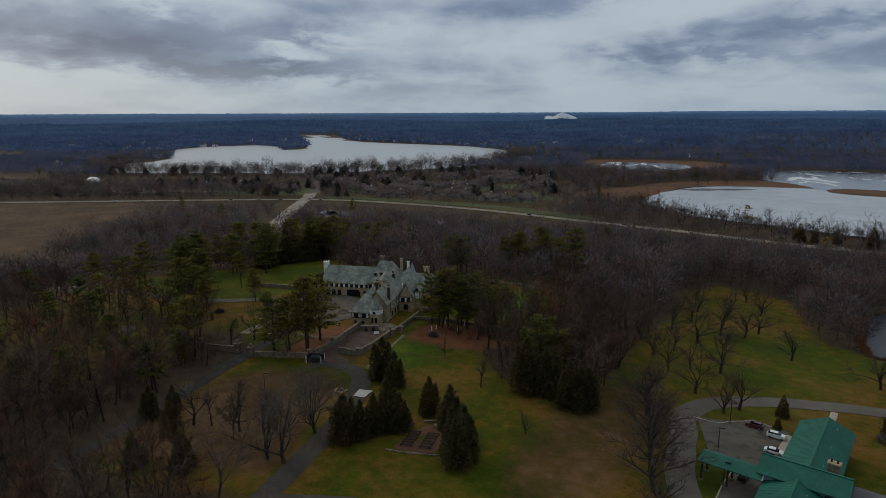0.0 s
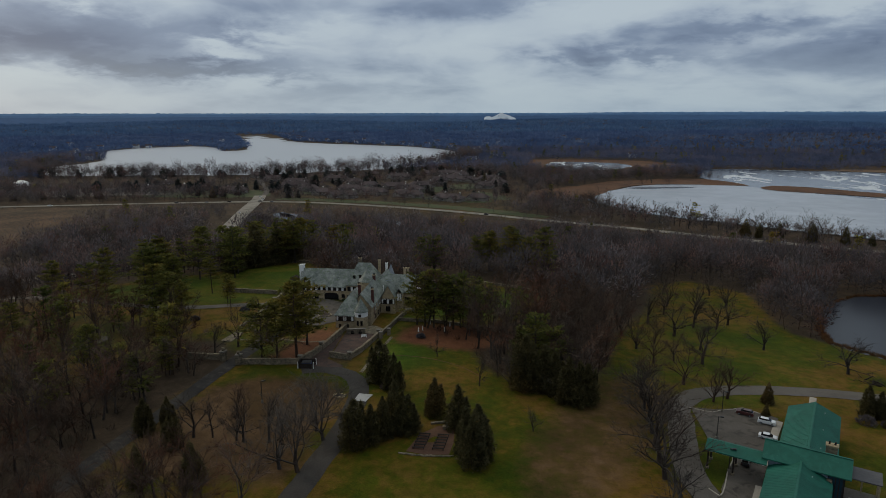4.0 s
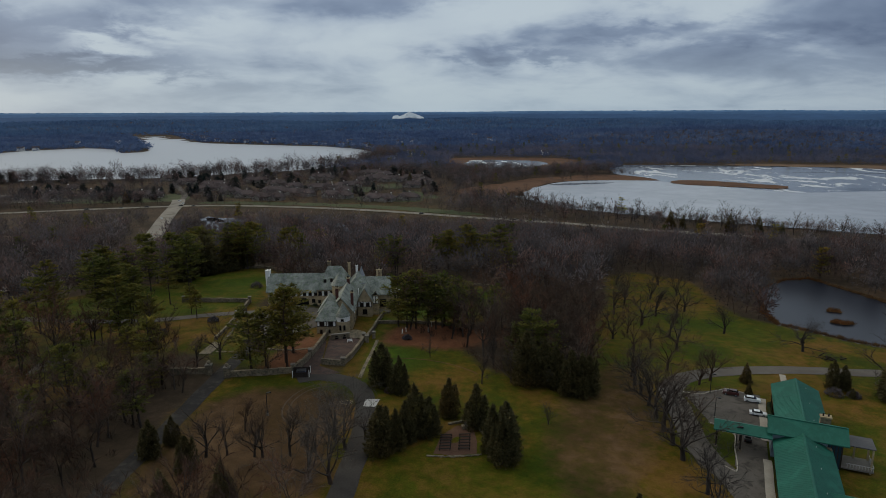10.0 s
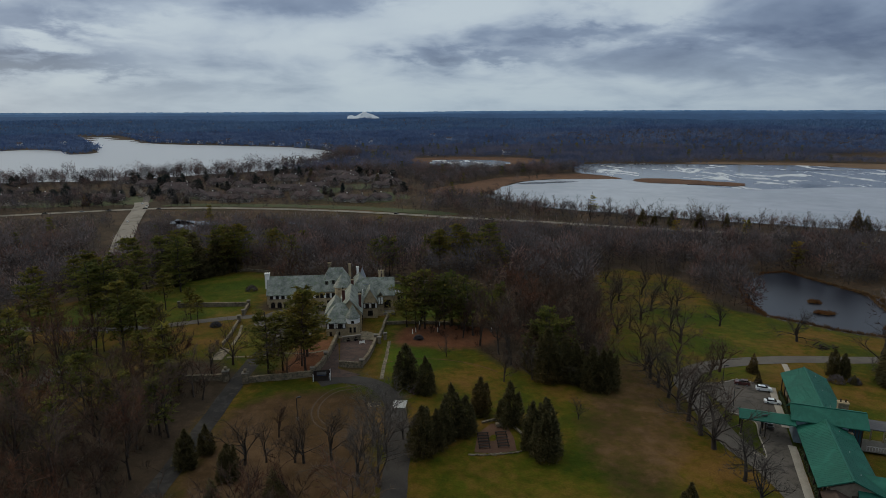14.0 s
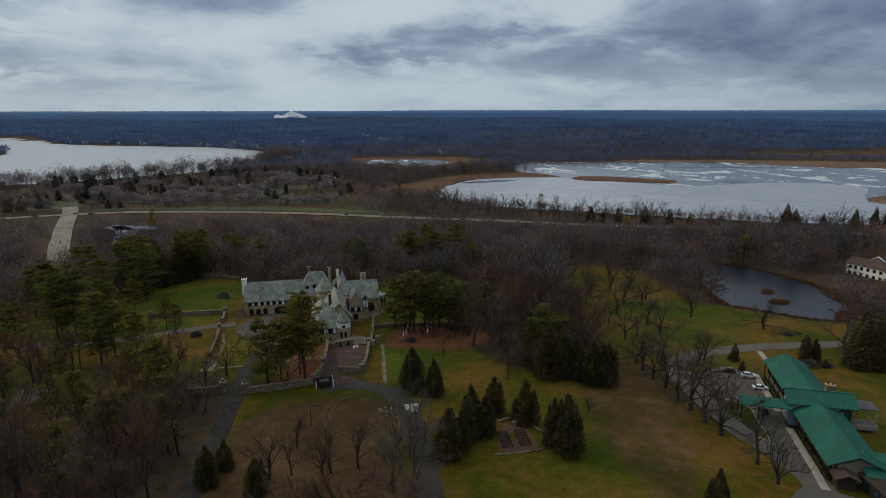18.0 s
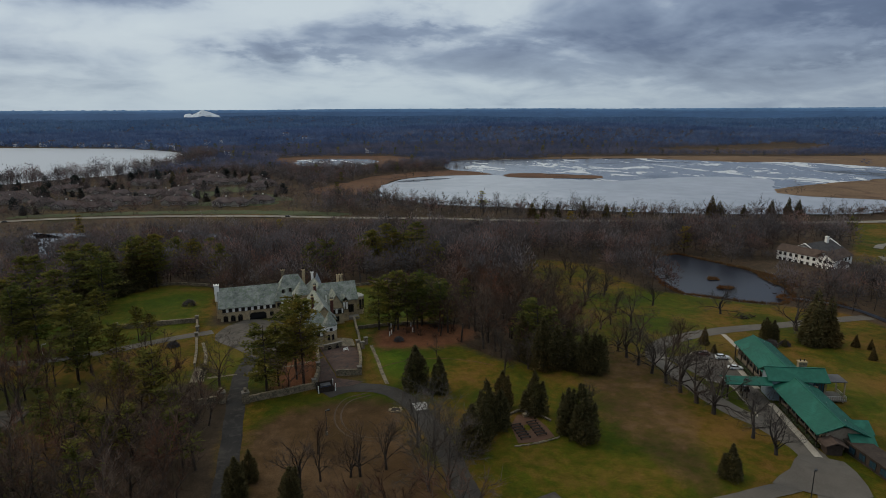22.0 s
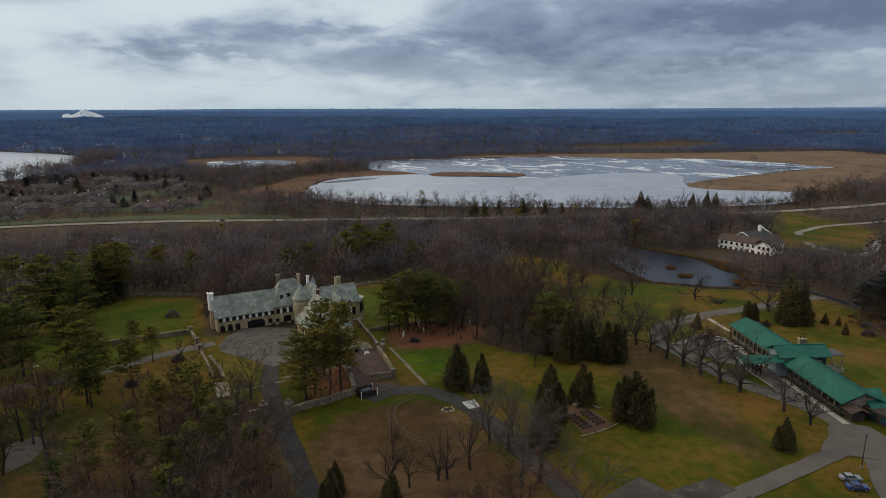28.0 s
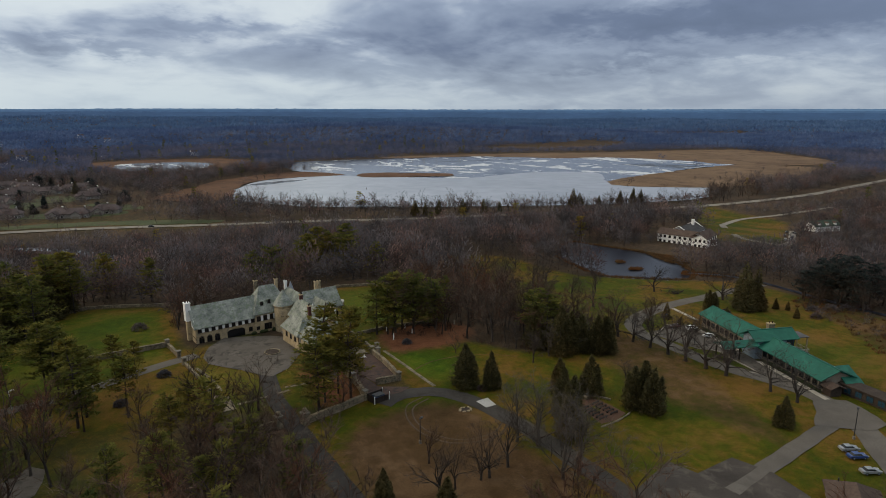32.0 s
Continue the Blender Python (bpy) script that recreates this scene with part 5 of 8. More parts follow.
def near_house():
    e = new("brown_roofed_house")
    tagged(e, "small house with brown shingled hip roof by the parking area", "house")
    e.matrix_world = Matrix.Translation((6.5, 56.3, -1.3)) @ pose(0, 0, 0, 0, 0, 25)
    walls("wall", -9, 1.5, -8, 0, -1, 2.8, M_TANWALL, e)
    r = roof("roof", -9, 1.5, -8, 0, 2.7, 5.2, M_BROWNROOF, e, "u", hip0=3.4, hip1=3.4, over=0.6)
    round_part("vent_pipe", [(0.12, 0.12, 3.6, 4.6)], M_DARKMETAL, e, at=(0.2, -1.6), n=8)
    window(e, -4, -8.02, 0.8, -90, 1.4, 1.3, panes=2, frame_mat=M_WHITE)


near_house()


M_TERRACE = surface("tan_siding", (0.21, 0.19, 0.165), (0.31, 0.28, 0.245), 2.0, 0.3, 0.85)
M_HOMEROOF = surface("brown_home_shingles", (0.070, 0.053, 0.051), (0.116, 0.090, 0.088), 0.8, 0.1, 0.95)


def village():
    """Brown-roofed homes between the highway and the great lake."""
    rng = random.Random(12)
    protos = []
    for w, d, h, wall in ((14, 10, 3.0, M_TANWALL), (18, 10, 3.0, M_TANWALL), (12, 9, 5.2, M_TANWALL)):
        e = new("house")
        tagged(e, "tan suburban house with brown hipped roof" if h < 4 else "two-storey tan suburban house with brown roof", "house", "homes by the lake")
        walls("wall", -w / 2, w / 2, -d / 2, d / 2, -2, h, wall, e)
        roof("roof", -w / 2, w / 2, -d / 2, d / 2, h, h + 3.0, M_HOMEROOF, e, "u", hip0=4.2, hip1=4.2, thick=0.3)
        walls("garage_wall", w / 2 - 3, w / 2 + 3, -d / 2 - 5, -d / 2 + 2, -2, h - 0.4, wall, e, h + 1.4, "v")
        roof("garage_roof", w / 2 - 3, w / 2 + 3, -d / 2 - 5, -d / 2 + 2, h - 0.4, h + 2.2, M_HOMEROOF, e, "v", thick=0.3)
        block("garage_door", (w / 2 - 2.2, -d / 2 - 5.08, -0.5), (w / 2 + 2.2, -d / 2 - 5.0, 2.0), M_STONE, e)
        for u in (-w / 3, 0.0):
            window(e, u, -d / 2 - 0.02, 0.6, -90, 1.8, 1.5, panes=2, frame_mat=M_WHITE)
        block("chimney", (-w / 4 - 0.5, 0.4, h), (-w / 4 + 0.5, 1.4, h + 3.6), M_WHITE, e)
        protos.append(e)
    # long terraces of homes in two lengths
    kinds = []
    for half, gables, words in ((15, (-9, 7), "long tan terrace with brown hipped roof and pale chimneys"), (10, (-4,), "short tan terrace with brown hipped roof and one gable")):
        terrace = new("terrace_house")
        tagged(terrace, words, "house", "terraces by the lake")
        walls("wall", -half, half, -5.5, 5.5, -2, 3.6, M_TERRACE, terrace)
        roof("roof", -half, half, -5.5, 5.5, 3.5, 7.4, M_HOMEROOF, terrace, "u", hip0=5.0, hip1=5.0, over=0.9, thick=0.3)
        for u in gables:
            walls("gable_wall", u - 3.4, u + 3.4, -9.5, -4, -2, 3.2, M_TERRACE, terrace, 5.6, "v")
            roof("gable_roof", u - 3.4, u + 3.4, -9.5, 0, 3.1, 6.0, M_HOMEROOF, terrace, "v", over=0.5, thick=0.3)
            block("garage_door", (u - 2.3, -9.58, -0.6), (u + 2.3, -9.5, 1.8), M_TANWALL, terrace)
            c = block("chimney", (u + 4.2, 0.5, 4.0), (u + 5.2, 1.5, 8.2), M_TERRACE, terrace)
            block("cap", (u + 4.15, 0.45, 8.2), (u + 5.25, 1.55, 8.5), M_WHITE, c, "pale chimney cap")
            window(terrace, u + 5.4, -5.52, 0.6, -90, 1.8, 1.5, panes=2, frame_mat=M_WHITE)
        kinds.append(terrace)
    rows = [(-197, 686, 12), (-150, 626, -14), (-124, 604, -18), (-97, 632, -20), (-111, 690, 25), (-80, 680, -12), (-52, 694, 30), (-36, 748, -25), (-22, 772, 10), (-16, 584, -28), (12, 588, -30), (-4, 755, -15), (27, 768, 12), (-172, 655, 15),
            (-249, 634, 8), (-241, 757, 10), (-278, 798, -5), (-165, 760, 0), (-90, 790, -10), (-10, 815, 8), (22, 940, 12), (-58, 612, -22), (-135, 722, 20), (-205, 722, 5), (-62, 655, -10), (36, 720, 25), (-125, 655, -15), (-28, 838, 10), (20, 690, -20)]
    placed = set()
    for i, (x, y, a) in enumerate(rows):
        k = int(i % 3 == 1)
        m = Matrix.Translation((x, y, gz(x, y))) @ pose(0, 0, 0, 0, 0, a + rng.uniform(-6, 6))
        if k not in placed:
            placed.add(k)
            kinds[k].matrix_world = m
        else:
            copy_thing(kinds[k], m)
    spots = [(-257, 634), (-314, 668), (-307, 698), (-356, 712), (-164, 832), (-253, 862), (-130, 835), (-60, 850), (116, 1311), (150, 1180), (60, 1120), (-340, 640), (-385, 690), (-640, 640), (-700, 660)]
    for x, y in ((-560, 1900), (-420, 1760), (-350, 1710), (-240, 1640), (-120, 1580), (-80, 1500), (-20, 1450), (0, 1330), (-15, 1260), (-900, 1250), (-940, 1220), (-880, 1180), (30, 1400), (60, 1500)):
        spots.append((x, y))
    first = dict.fromkeys(range(3), True)
    for i, (x, y) in enumerate(spots):
        k = i % 3
        m = Matrix.Translation((x, y, gz(x, y))) @ pose(0, 0, 0, 0, 0, rng.choice((0, 0, 30, -40)) + rng.uniform(-20, 20))
        if first[k]:
            protos[k].matrix_world, first[k] = m, False
        else:
            copy_thing(protos[k], m)


village()


def far_homes():
    """Small pale houses along the far shores and among the distant woods."""
    rng = random.Random(41)
    e = new("far_house")
    tagged(e, "small pale lakeside house with dark roof", "house", "far lakeside houses")
    walls("wall", -7, 7, -5, 5, -2, 4.5, M_WHITE, e, 8.0, "u")
    roof("roof", -7, 7, -5, 5, 4.4, 8.2, M_HOMEROOF, e, "u", over=0.4, thick=0.3)
    spots = []
    for x, y in along([(-743, 2310), (-520, 1860), (-280, 1670), (-130, 1560), (-20, 1380), (5, 1230), (-20, 1100)], 62):
        spots.append((x + rng.uniform(8, 45), y + rng.uniform(0, 45)))
    for x, y in along([(-700, 1060), (-840, 1300), (-850, 1440)], 70):
        spots.append((x - rng.uniform(5, 40), y))
    for _ in range(26):
        a, r = radians(rng.uniform(-40, 18)), rng.uniform(950, 2000)
        x, y = -40 + r * math.sin(a), 5 + r * math.cos(a)
        if not any(inside(x, y, p) for p in (BIG_LAKE, LAKE, MID_LAKE, MARSH_NORTH)):
            spots.append((x, y))
    for i, (x, y) in enumerate(spots):
        m = Matrix.Translation((x, y, gz(x, y) + 2.0)) @ pose(0, 0, 0, 0, 0, rng.uniform(-40, 40))
        if i == 0:
            e.matrix_world = m
        else:
            copy_thing(e, m)


far_homes()


def shops():
    """The long shop building with gabled fronts beside the highway, its tent and car park."""
    e = new("shop_building")
    tagged(e, "long tan shop building with brown roof and gabled entrances", "building")
    walls("wall", -48, 48, -9, 9, -2, 5.0, M_TANWALL, e)
    roof("roof", -48, 48, -9, 9, 5.0, 9.0, M_HOMEROOF, e, "u", hip0=6, hip1=6, thick=0.3)
    for u in (-38, -14, 12, 36):
        walls("entrance_wall", u - 4, u + 4, -12, -6, -2, 6.0, M_STONE, e, 10.0, "v")
        roof("entrance_roof", u - 4, u + 4, -12, -6, 6.0, 10.4, M_HOMEROOF, e, "v", thick=0.3)
        block("doorway", (u - 1.6, -12.1, -0.5), (u + 1.6, -12.0, 3.4), M_GLASS, e)
        block("arch_panel", (u - 2.0, -12.12, 4.2), (u + 2.0, -12.0, 6.4), M_WHITE, e)
    for k in range(12):
        if k % 3 != 1:
            window(e, -44 + k * 8, -9.02, 1.0, -90, 3.0, 2.2, panes=2, frame_mat=M_WHITE)
    e.matrix_world = Matrix.Translation((-548, 622, gz(-548, 622))) @ pose(0, 0, 0, 0, 0, 4)
    t = new("white_tent")
    tagged(t, "white domed event tent behind the car park", "tent")
    round_part("canopy", [(9.0, 8.6, 0, 1.5), (8.6, 6.8, 1.5, 4.0), (6.8, 3.4, 4.0, 5.6), (3.4, 0.2, 5.6, 6.2)], M_WHITE, t, n=20)
    t.location = (-528, 696, gz(-528, 696))
    patch("shop_car_park", [(-483, 652), (-361, 680), (-310, 618), (-430, 590)], M_CONCRETE, "pale asphalt car park beside the shops", lift=0.3, smooth_edge=False)


shops()


# ---- walls, terrace and grounds ----
def stone_wall(name, pts, high, thick, label, step=2.4, piers=(), z=None):
    """A field-stone wall in short bonded lengths with a coping, following the ground."""
    e = new(name)
    tagged(e, label, "wall", kind="structure")
    rng = random.Random(int(abs(pts[0][0] * 10)) + len(pts))
    for (x0, y0), (x1, y1) in zip(pts, pts[1:]):
        L = math.hypot(x1 - x0, y1 - y0)
        n = max(1, round(L / step))
        ang = math.degrees(math.atan2(y1 - y0, x1 - x0))
        for i in range(n):
            cx, cy = x0 + (x1 - x0) * (i + 0.5) / n, y0 + (y1 - y0) * (i + 0.5) / n
            zb = gz(cx, cy) if z is None else z
            h = high * rng.uniform(0.94, 1.05)
            s = block("stonework", (cx - L / n / 2 - 0.02, cy - thick / 2, zb - 0.6), (cx + L / n / 2 + 0.02, cy + thick / 2, zb + h), M_FIELDSTONE, e, turn=ang)
            block("coping", (cx - L / n / 2, cy - thick / 2 - 0.08, zb + h), (cx + L / n / 2, cy + thick / 2 + 0.08, zb + h + 0.14), M_FIELDSTONE, s, turn=ang)
    for x, y in piers:
        zb = gz(x, y)
        s = block("pier", (x - 0.5, y - 0.5, zb - 0.5), (x + 0.5, y + 0.5, zb + high + 0.7), M_FIELDSTONE, e)
        block("pier_cap", (x - 0.62, y - 0.62, zb + high + 0.7), (x + 0.62, y + 0.62, zb + high + 0.9), M_CONCRETE, s)
    return e


stone_wall("gate_wall", [(-53.6, 140.2), (-45, 140.6), (-37.6, 141.6)], 1.5, 0.6, "mossy fieldstone wall beside the gate drive")
stone_wall("gate_wall", [(-70, 143.4), (-60.2, 142.8)], 1.5, 0.6, "mossy fieldstone wall beside the gate drive")
stone_wall("ramp_wall", [(-37.6, 141.6), (-35.0, 148.5), (-33.2, 156), (-31.8, 164), (-30.8, 171)], 1.7, 0.7, "stepped fieldstone wall climbing to the mansion", piers=[(-37.6, 141.6), (-34.2, 152)])
stone_wall("terrace_wall", [(-30.6, 147.0), (-24.6, 145.6), (-22.6, 151), (-20.8, 158), (-19.4, 165)], 1.5, 0.6, "low fieldstone terrace wall", piers=[(-24.6, 145.6), (-19.4, 165)])
stone_wall("garden_wall", [(-18.4, 166.5), (-16.6, 174), (-15.4, 181), (-13.4, 190)], 1.3, 0.55, "fieldstone garden wall beside the upper lawn", piers=[(-18.4, 163.5), (-16.4, 166.8)])
stone_wall("lawn_wall", [(-15.4, 181), (-3.2, 181.2), (8, 179), (18, 176.4)], 0.9, 0.5, "low fieldstone wall bounding the rear lawn")
stone_wall("west_wall", [(-86, 209.4), (-74, 208.4), (-62, 207.2)], 1.4, 0.6, "long weathered fieldstone wall across the west lawn", piers=[(-86, 209.4), (-62, 207.2)])
stone_wall("court_wall", [(-62, 207), (-62.4, 196.5)], 1.2, 0.55, "fieldstone wall beside the forecourt", piers=[(-62.4, 196.5), (-63, 190.5)])
stone_wall("court_wall", [(-63, 190.5), (-63.6, 178), (-64.6, 168)], 0.8, 0.5, "fieldstone wall beside the forecourt")
stone_wall("rear_wall", [(-105, 240), (-88, 262), (-70, 268), (-46, 250)], 0.9, 0.5, "distant fieldstone wall at the lawn's edge", 4.0)
stone_wall("rear_wall", [(-8, 236), (16, 240), (40, 232)], 0.9, 0.5, "distant fieldstone wall at the lawn's edge", 4.0)
M_REDPAVE = surface("red_brown_paving", (0.052, 0.033, 0.028), (0.098, 0.064, 0.053), 4.0, 0.3, 0.9, stain=(0.040, 0.034, 0.032))
patch("approach_paving", [(-36.4, 141.8), (-34.4, 150), (-32.6, 157), (-31.2, 165), (-30.7, 165), (-30.7, 147.8), (-31.0, 145.6), (-25.0, 140.4), (-28, 139.4), (-35.6, 140.2)], M_REDPAVE, "worn red-brown paving climbing to the terrace", lift=0.15)
patch("terrace_paving", [(-30.4, 147.6), (-24.8, 146.3), (-22.9, 151), (-21, 158), (-19.8, 164.6), (-24, 168), (-30, 170)], M_REDPAVE, "worn red-brown terrace paving", lift=0.15, smooth_edge=False)
patch("stone_terrace", [(-31, 169), (-20, 166), (-19, 172), (-22, 174.5), (-31, 173)], M_FIELDSTONE, "weathered stone terrace below the front pavilion", lift=0.22, smooth_edge=False)
ribbon("garden_path", [(-15.3, 165), (-16.8, 155), (-18.4, 146), (-19.8, 137)], 1.0, M_FIELDSTONE, "narrow flagstone path down the lawn", 0.1, category="path")
ribbon("garden_path", [(-18, 148), (-10, 150), (0, 148), (8, 143), (12, 138)], 0.3, M_REED, "faint trodden path across the lawn", 0.07, category="path")
ribbon("court_path", [(-61.5, 186), (-61.2, 176), (-62, 168)], 0.9, M_FIELDSTONE, "flagged path beside the forecourt wall", 0.1, category="path")
ribbon("court_path", [(-62, 158.5), (-55, 158), (-49, 158)], 0.9, M_FIELDSTONE, "worn path crossing the court lawn", 0.1, category="path")
ribbon("court_path", [(-49, 160), (-40, 158), (-34, 160)], 0.9, M_FIELDSTONE, "worn path crossing the court lawn", 0.1, category="path")
patch("fountain_court", [(-66.5, 157), (-63, 156.5), (-61.8, 164), (-64.5, 167)], M_FIELDSTONE, "small flagged fountain court", lift=0.1, smooth_edge=False)
patch("dance_slab", [(-17.9, 123.9), (-14.4, 123.6), (-15.5, 119.6), (-18.4, 120.1)], M_SLAB, "small white concrete slab in the drive", lift=0.24, smooth_edge=False)
ribbon("entry_walk", [(99.8, 138.6), (95.5, 131), (92.5, 125.5)], 1.6, M_WALK, "pale concrete walk to the hall", 0.12, category="path")
ribbon("hall_walk", [(53.6, 71.2), (60, 82), (66.7, 93.5)], 1.7, M_WALK, "pale concrete walk along the hall", 0.3, category="path")
ribbon("hall_walk", [(71.2, 101.2), (77, 111.5), (83.6, 122.6)], 1.7, M_WALK, "pale concrete walk along the hall", 0.3, category="path")
M_TRACK = surface("trodden_dirt", (0.058, 0.039, 0.026), (0.088, 0.062, 0.043), 3.0, 0.4, 0.95)
for off in (0.0, 1.5):
    ribbon("wheel_track", [(-26 + off * 0.3, 134 - off), (-31.5 + off * 0.6, 133 - off), (-35 + off, 129 - off * 0.3), (-37 + off, 123.5), (-37 + off, 118), (-35 + off, 113.5 + off * 0.4), (-30.5, 110.5 + off), (-25, 109.5 + off), (-20.5, 111.5 + off)], 0.42, M_TRACK, "pale wheel track worn across the field", 0.06, category="path", step=1.5)
patch("west_paving", [(-108, 146), (-104, 148), (-101, 156), (-103, 159), (-108, 158)], M_ASPHALT, "grey paved clearing among the trees", lift=0.1)
for outline, label in (([(-157, 499), (-124, 488), (-121, 473), (-153, 482)], "pale flooded clearing by the highway"), (FLOOD, "pale flooded clearing in the woods"), ([(-71, 477), (-52, 465), (-26, 423), (-20, 388), (-32, 412), (-50, 448)], "pale winding ditch in the woods")):
    patch("flooded_clearing", outline, M_WATER, label, lift=0.4, category="water")


def circle_bed():
    e = new("planting_circle")
    tagged(e, "round brown planting bed with pale kerb in the forecourt", "planter")
    x, y = -40.8, 183.7
    z = gz(x, y)
    bm = bmesh.new()
    n = 24
    vs = []
    for r, h in ((2.3, 0.0), (2.3, 0.36), (1.95, 0.36), (1.95, 0.0)):
        vs.append([bm.verts.new((x + math.cos(6.2832 * i / n) * r, y + math.sin(6.2832 * i / n) * r, z + h)) for i in range(n)])
    for a, b in zip(vs, vs[1:]):
        for i in range(n):
            bm.faces.new((a[i], a[(i + 1) % n], b[(i + 1) % n], b[i]))
    part("kerb", bm, M_FIELDSTONE, e)
    round_part("soil", [(1.96, 1.7, z, z + 0.34)], M_BROWNWALL, e, at=(x, y), n=24)


circle_bed()


def niche_wall():
    e = new("niche_wall")
    tagged(e, "low fieldstone wall with two arched niches below the front pavilion", "wall")
    e.matrix_world = Matrix.Translation((-26.6, 166.4, gz(-26.6, 166.4))) @ pose(0, 0, 0, 0, 0, 10)
    block("body", (-2.8, -0.35, -0.5), (2.8, 0.35, 1.7), M_FIELDSTONE, e)
    block("coping", (-2.9, -0.45, 1.7), (2.9, 0.45, 1.85), M_CONCRETE, e)
    for u in (-1.2, 1.2):
        # dark arched panes on the face stand in for the niches' inner shade
        window(e, u, -0.36, 0.1, -90, 1.3, 0.8, arch=True, panes=1, frame_mat=M_FIELDSTONE)


def garden_bench(x, y, a):
    e = new("garden_bench")
    tagged(e, "white painted garden bench on the paved terrace", "bench")
    e.matrix_world = Matrix.Translation((x, y, gz(x, y) + 0.2)) @ pose(0, 0, 0, 0, 0, a)
    for k in range(3):
        block("seat_slat", (-0.8, -0.25 + k * 0.17, 0.42), (0.8, -0.11 + k * 0.17, 0.46), M_WHITE, e)
        block("back_slat", (-0.8, 0.27, 0.52 + k * 0.14), (0.8, 0.31, 0.63 + k * 0.14), M_WHITE, e)
    for u in (-0.74, 0.74):
        block("leg", (u - 0.04, -0.25, 0.0), (u + 0.04, -0.17, 0.42), M_WHITE, e)
        block("leg", (u - 0.04, 0.23, 0.0), (u + 0.04, 0.31, 0.94), M_WHITE, e)


niche_wall()
garden_bench(-23.6, 163.0, 15)


def gate_pier(x, y):
    e = new("gate_pier")
    tagged(e, "square fieldstone gate pier topped with a stone urn", "gate pier", "gate piers")
    z = gz(x, y)
    block("shaft", (x - 0.75, y - 0.75, z - 0.5), (x + 0.75, y + 0.75, z + 2.6), M_FIELDSTONE, e)
    block("cap", (x - 0.9, y - 0.9, z + 2.6), (x + 0.9, y + 0.9, z + 2.85), M_CONCRETE, e)
    round_part("urn", [(0.25, 0.3, z + 2.85, z + 3.05), (0.3, 0.55, z + 3.05, z + 3.4), (0.55, 0.4, z + 3.4, z + 3.75)], M_FIELDSTONE, e, at=(x, y), n=12)


for gx, gy in ((-54.4, 140.2), (-59.6, 142.4)):
    gate_pier(gx, gy)


def dumpster():
    e = new("dumpster")
    tagged(e, "blue steel dumpster beside the fieldstone wall", "dumpster")
    x, y = -35.2, 139.6
    z = gz(x, y) + 0.1
    blue = surface("blue_steel", (0.012, 0.035, 0.10), (0.022, 0.06, 0.16), 3, 0.5, 0.5)
    block("bin", (x - 1.1, y - 0.8, z + 0.15), (x + 1.1, y + 0.8, z + 1.35), blue, e, taper=1.12)
    block("lid", (x - 1.25, y - 0.95, z + 1.35), (x + 1.25, y + 0.95, z + 1.45), M_DARKMETAL, e)
    s = new("dumpster_screen")
    tagged(s, "dark timber dumpster screen with white gate posts", "screen")
    for lo, hi in (((x - 2.2, y + 1.3, z), (x + 2.2, y + 1.45, z + 1.7)), ((x - 2.2, y - 1.4, z), (x - 2.05, y + 1.3, z + 1.7))):
        block("panel", lo, hi, M_TIMBER, s)
    block("gate_panel", (x - 1.9, y - 1.5, z), (x + 1.8, y - 1.4, z + 1.4), M_TIMBER, s)
    for px, py in ((x + 2.2, y - 1.5), (x + 2.2, y + 1.4), (x - 2.1, y - 1.5)):
        round_part("post", [(0.11, 0.11, z - 0.1, z + 1.9)], M_WHITE, s, at=(px, py), n=8)


dumpster()


def white_post(x, y):
    e = new("white_post")
    tagged(e, "short white marker post under the pines", "post", "white posts under the pines")
    z = gz(x, y)
    round_part("shaft", [(0.15, 0.13, z - 0.2, z + 1.5)], M_WHITE, e, at=(x, y), n=8)
    round_part("foot", [(0.35, 0.35, z - 0.2, z + 0.12)], M_CONCRETE, e, at=(x, y), n=8)


for wx, wy in ((-7.4, 170.9), (-4.2, 178.8), (-6.2, 172.4), (2.4, 177.9), (0.9, 172.3), (18.5, 172)):
    white_post(wx, wy)


def fire_ring():
    e = new("fire_ring")
    tagged(e, "ring of pale boulders round a fire pit", "fire pit")
    rng = random.Random(4)
    x, y = -22.6, 122.6
    for i in range(11):
        a = 6.2832 * i / 11 + rng.uniform(-0.15, 0.15)
        r = rng.uniform(0.2, 0.38)
        px, py = x + math.cos(a) * rng.uniform(1.1, 1.5), y + math.sin(a) * rng.uniform(0.9, 1.35)
        bm = bmesh.new()
        bmesh.ops.create_icosphere(bm, subdivisions=2, radius=r, matrix=Matrix.Translation((px, py, gz(px, py) + r * 0.45)) @ Matrix.Diagonal((1.25, 0.9, 0.75, 1)))
        for v in bm.verts:
            v.co += Vector(noise.noise_vector(v.co * 2.3)) * 0.13
        part("boulder", bm, M_STONE, e)
    round_part("ash", [(1.2, 1.1, gz(x, y), gz(x, y) + 0.12)], M_BROWNWALL, e, at=(x, y), n=14)


fire_ring()


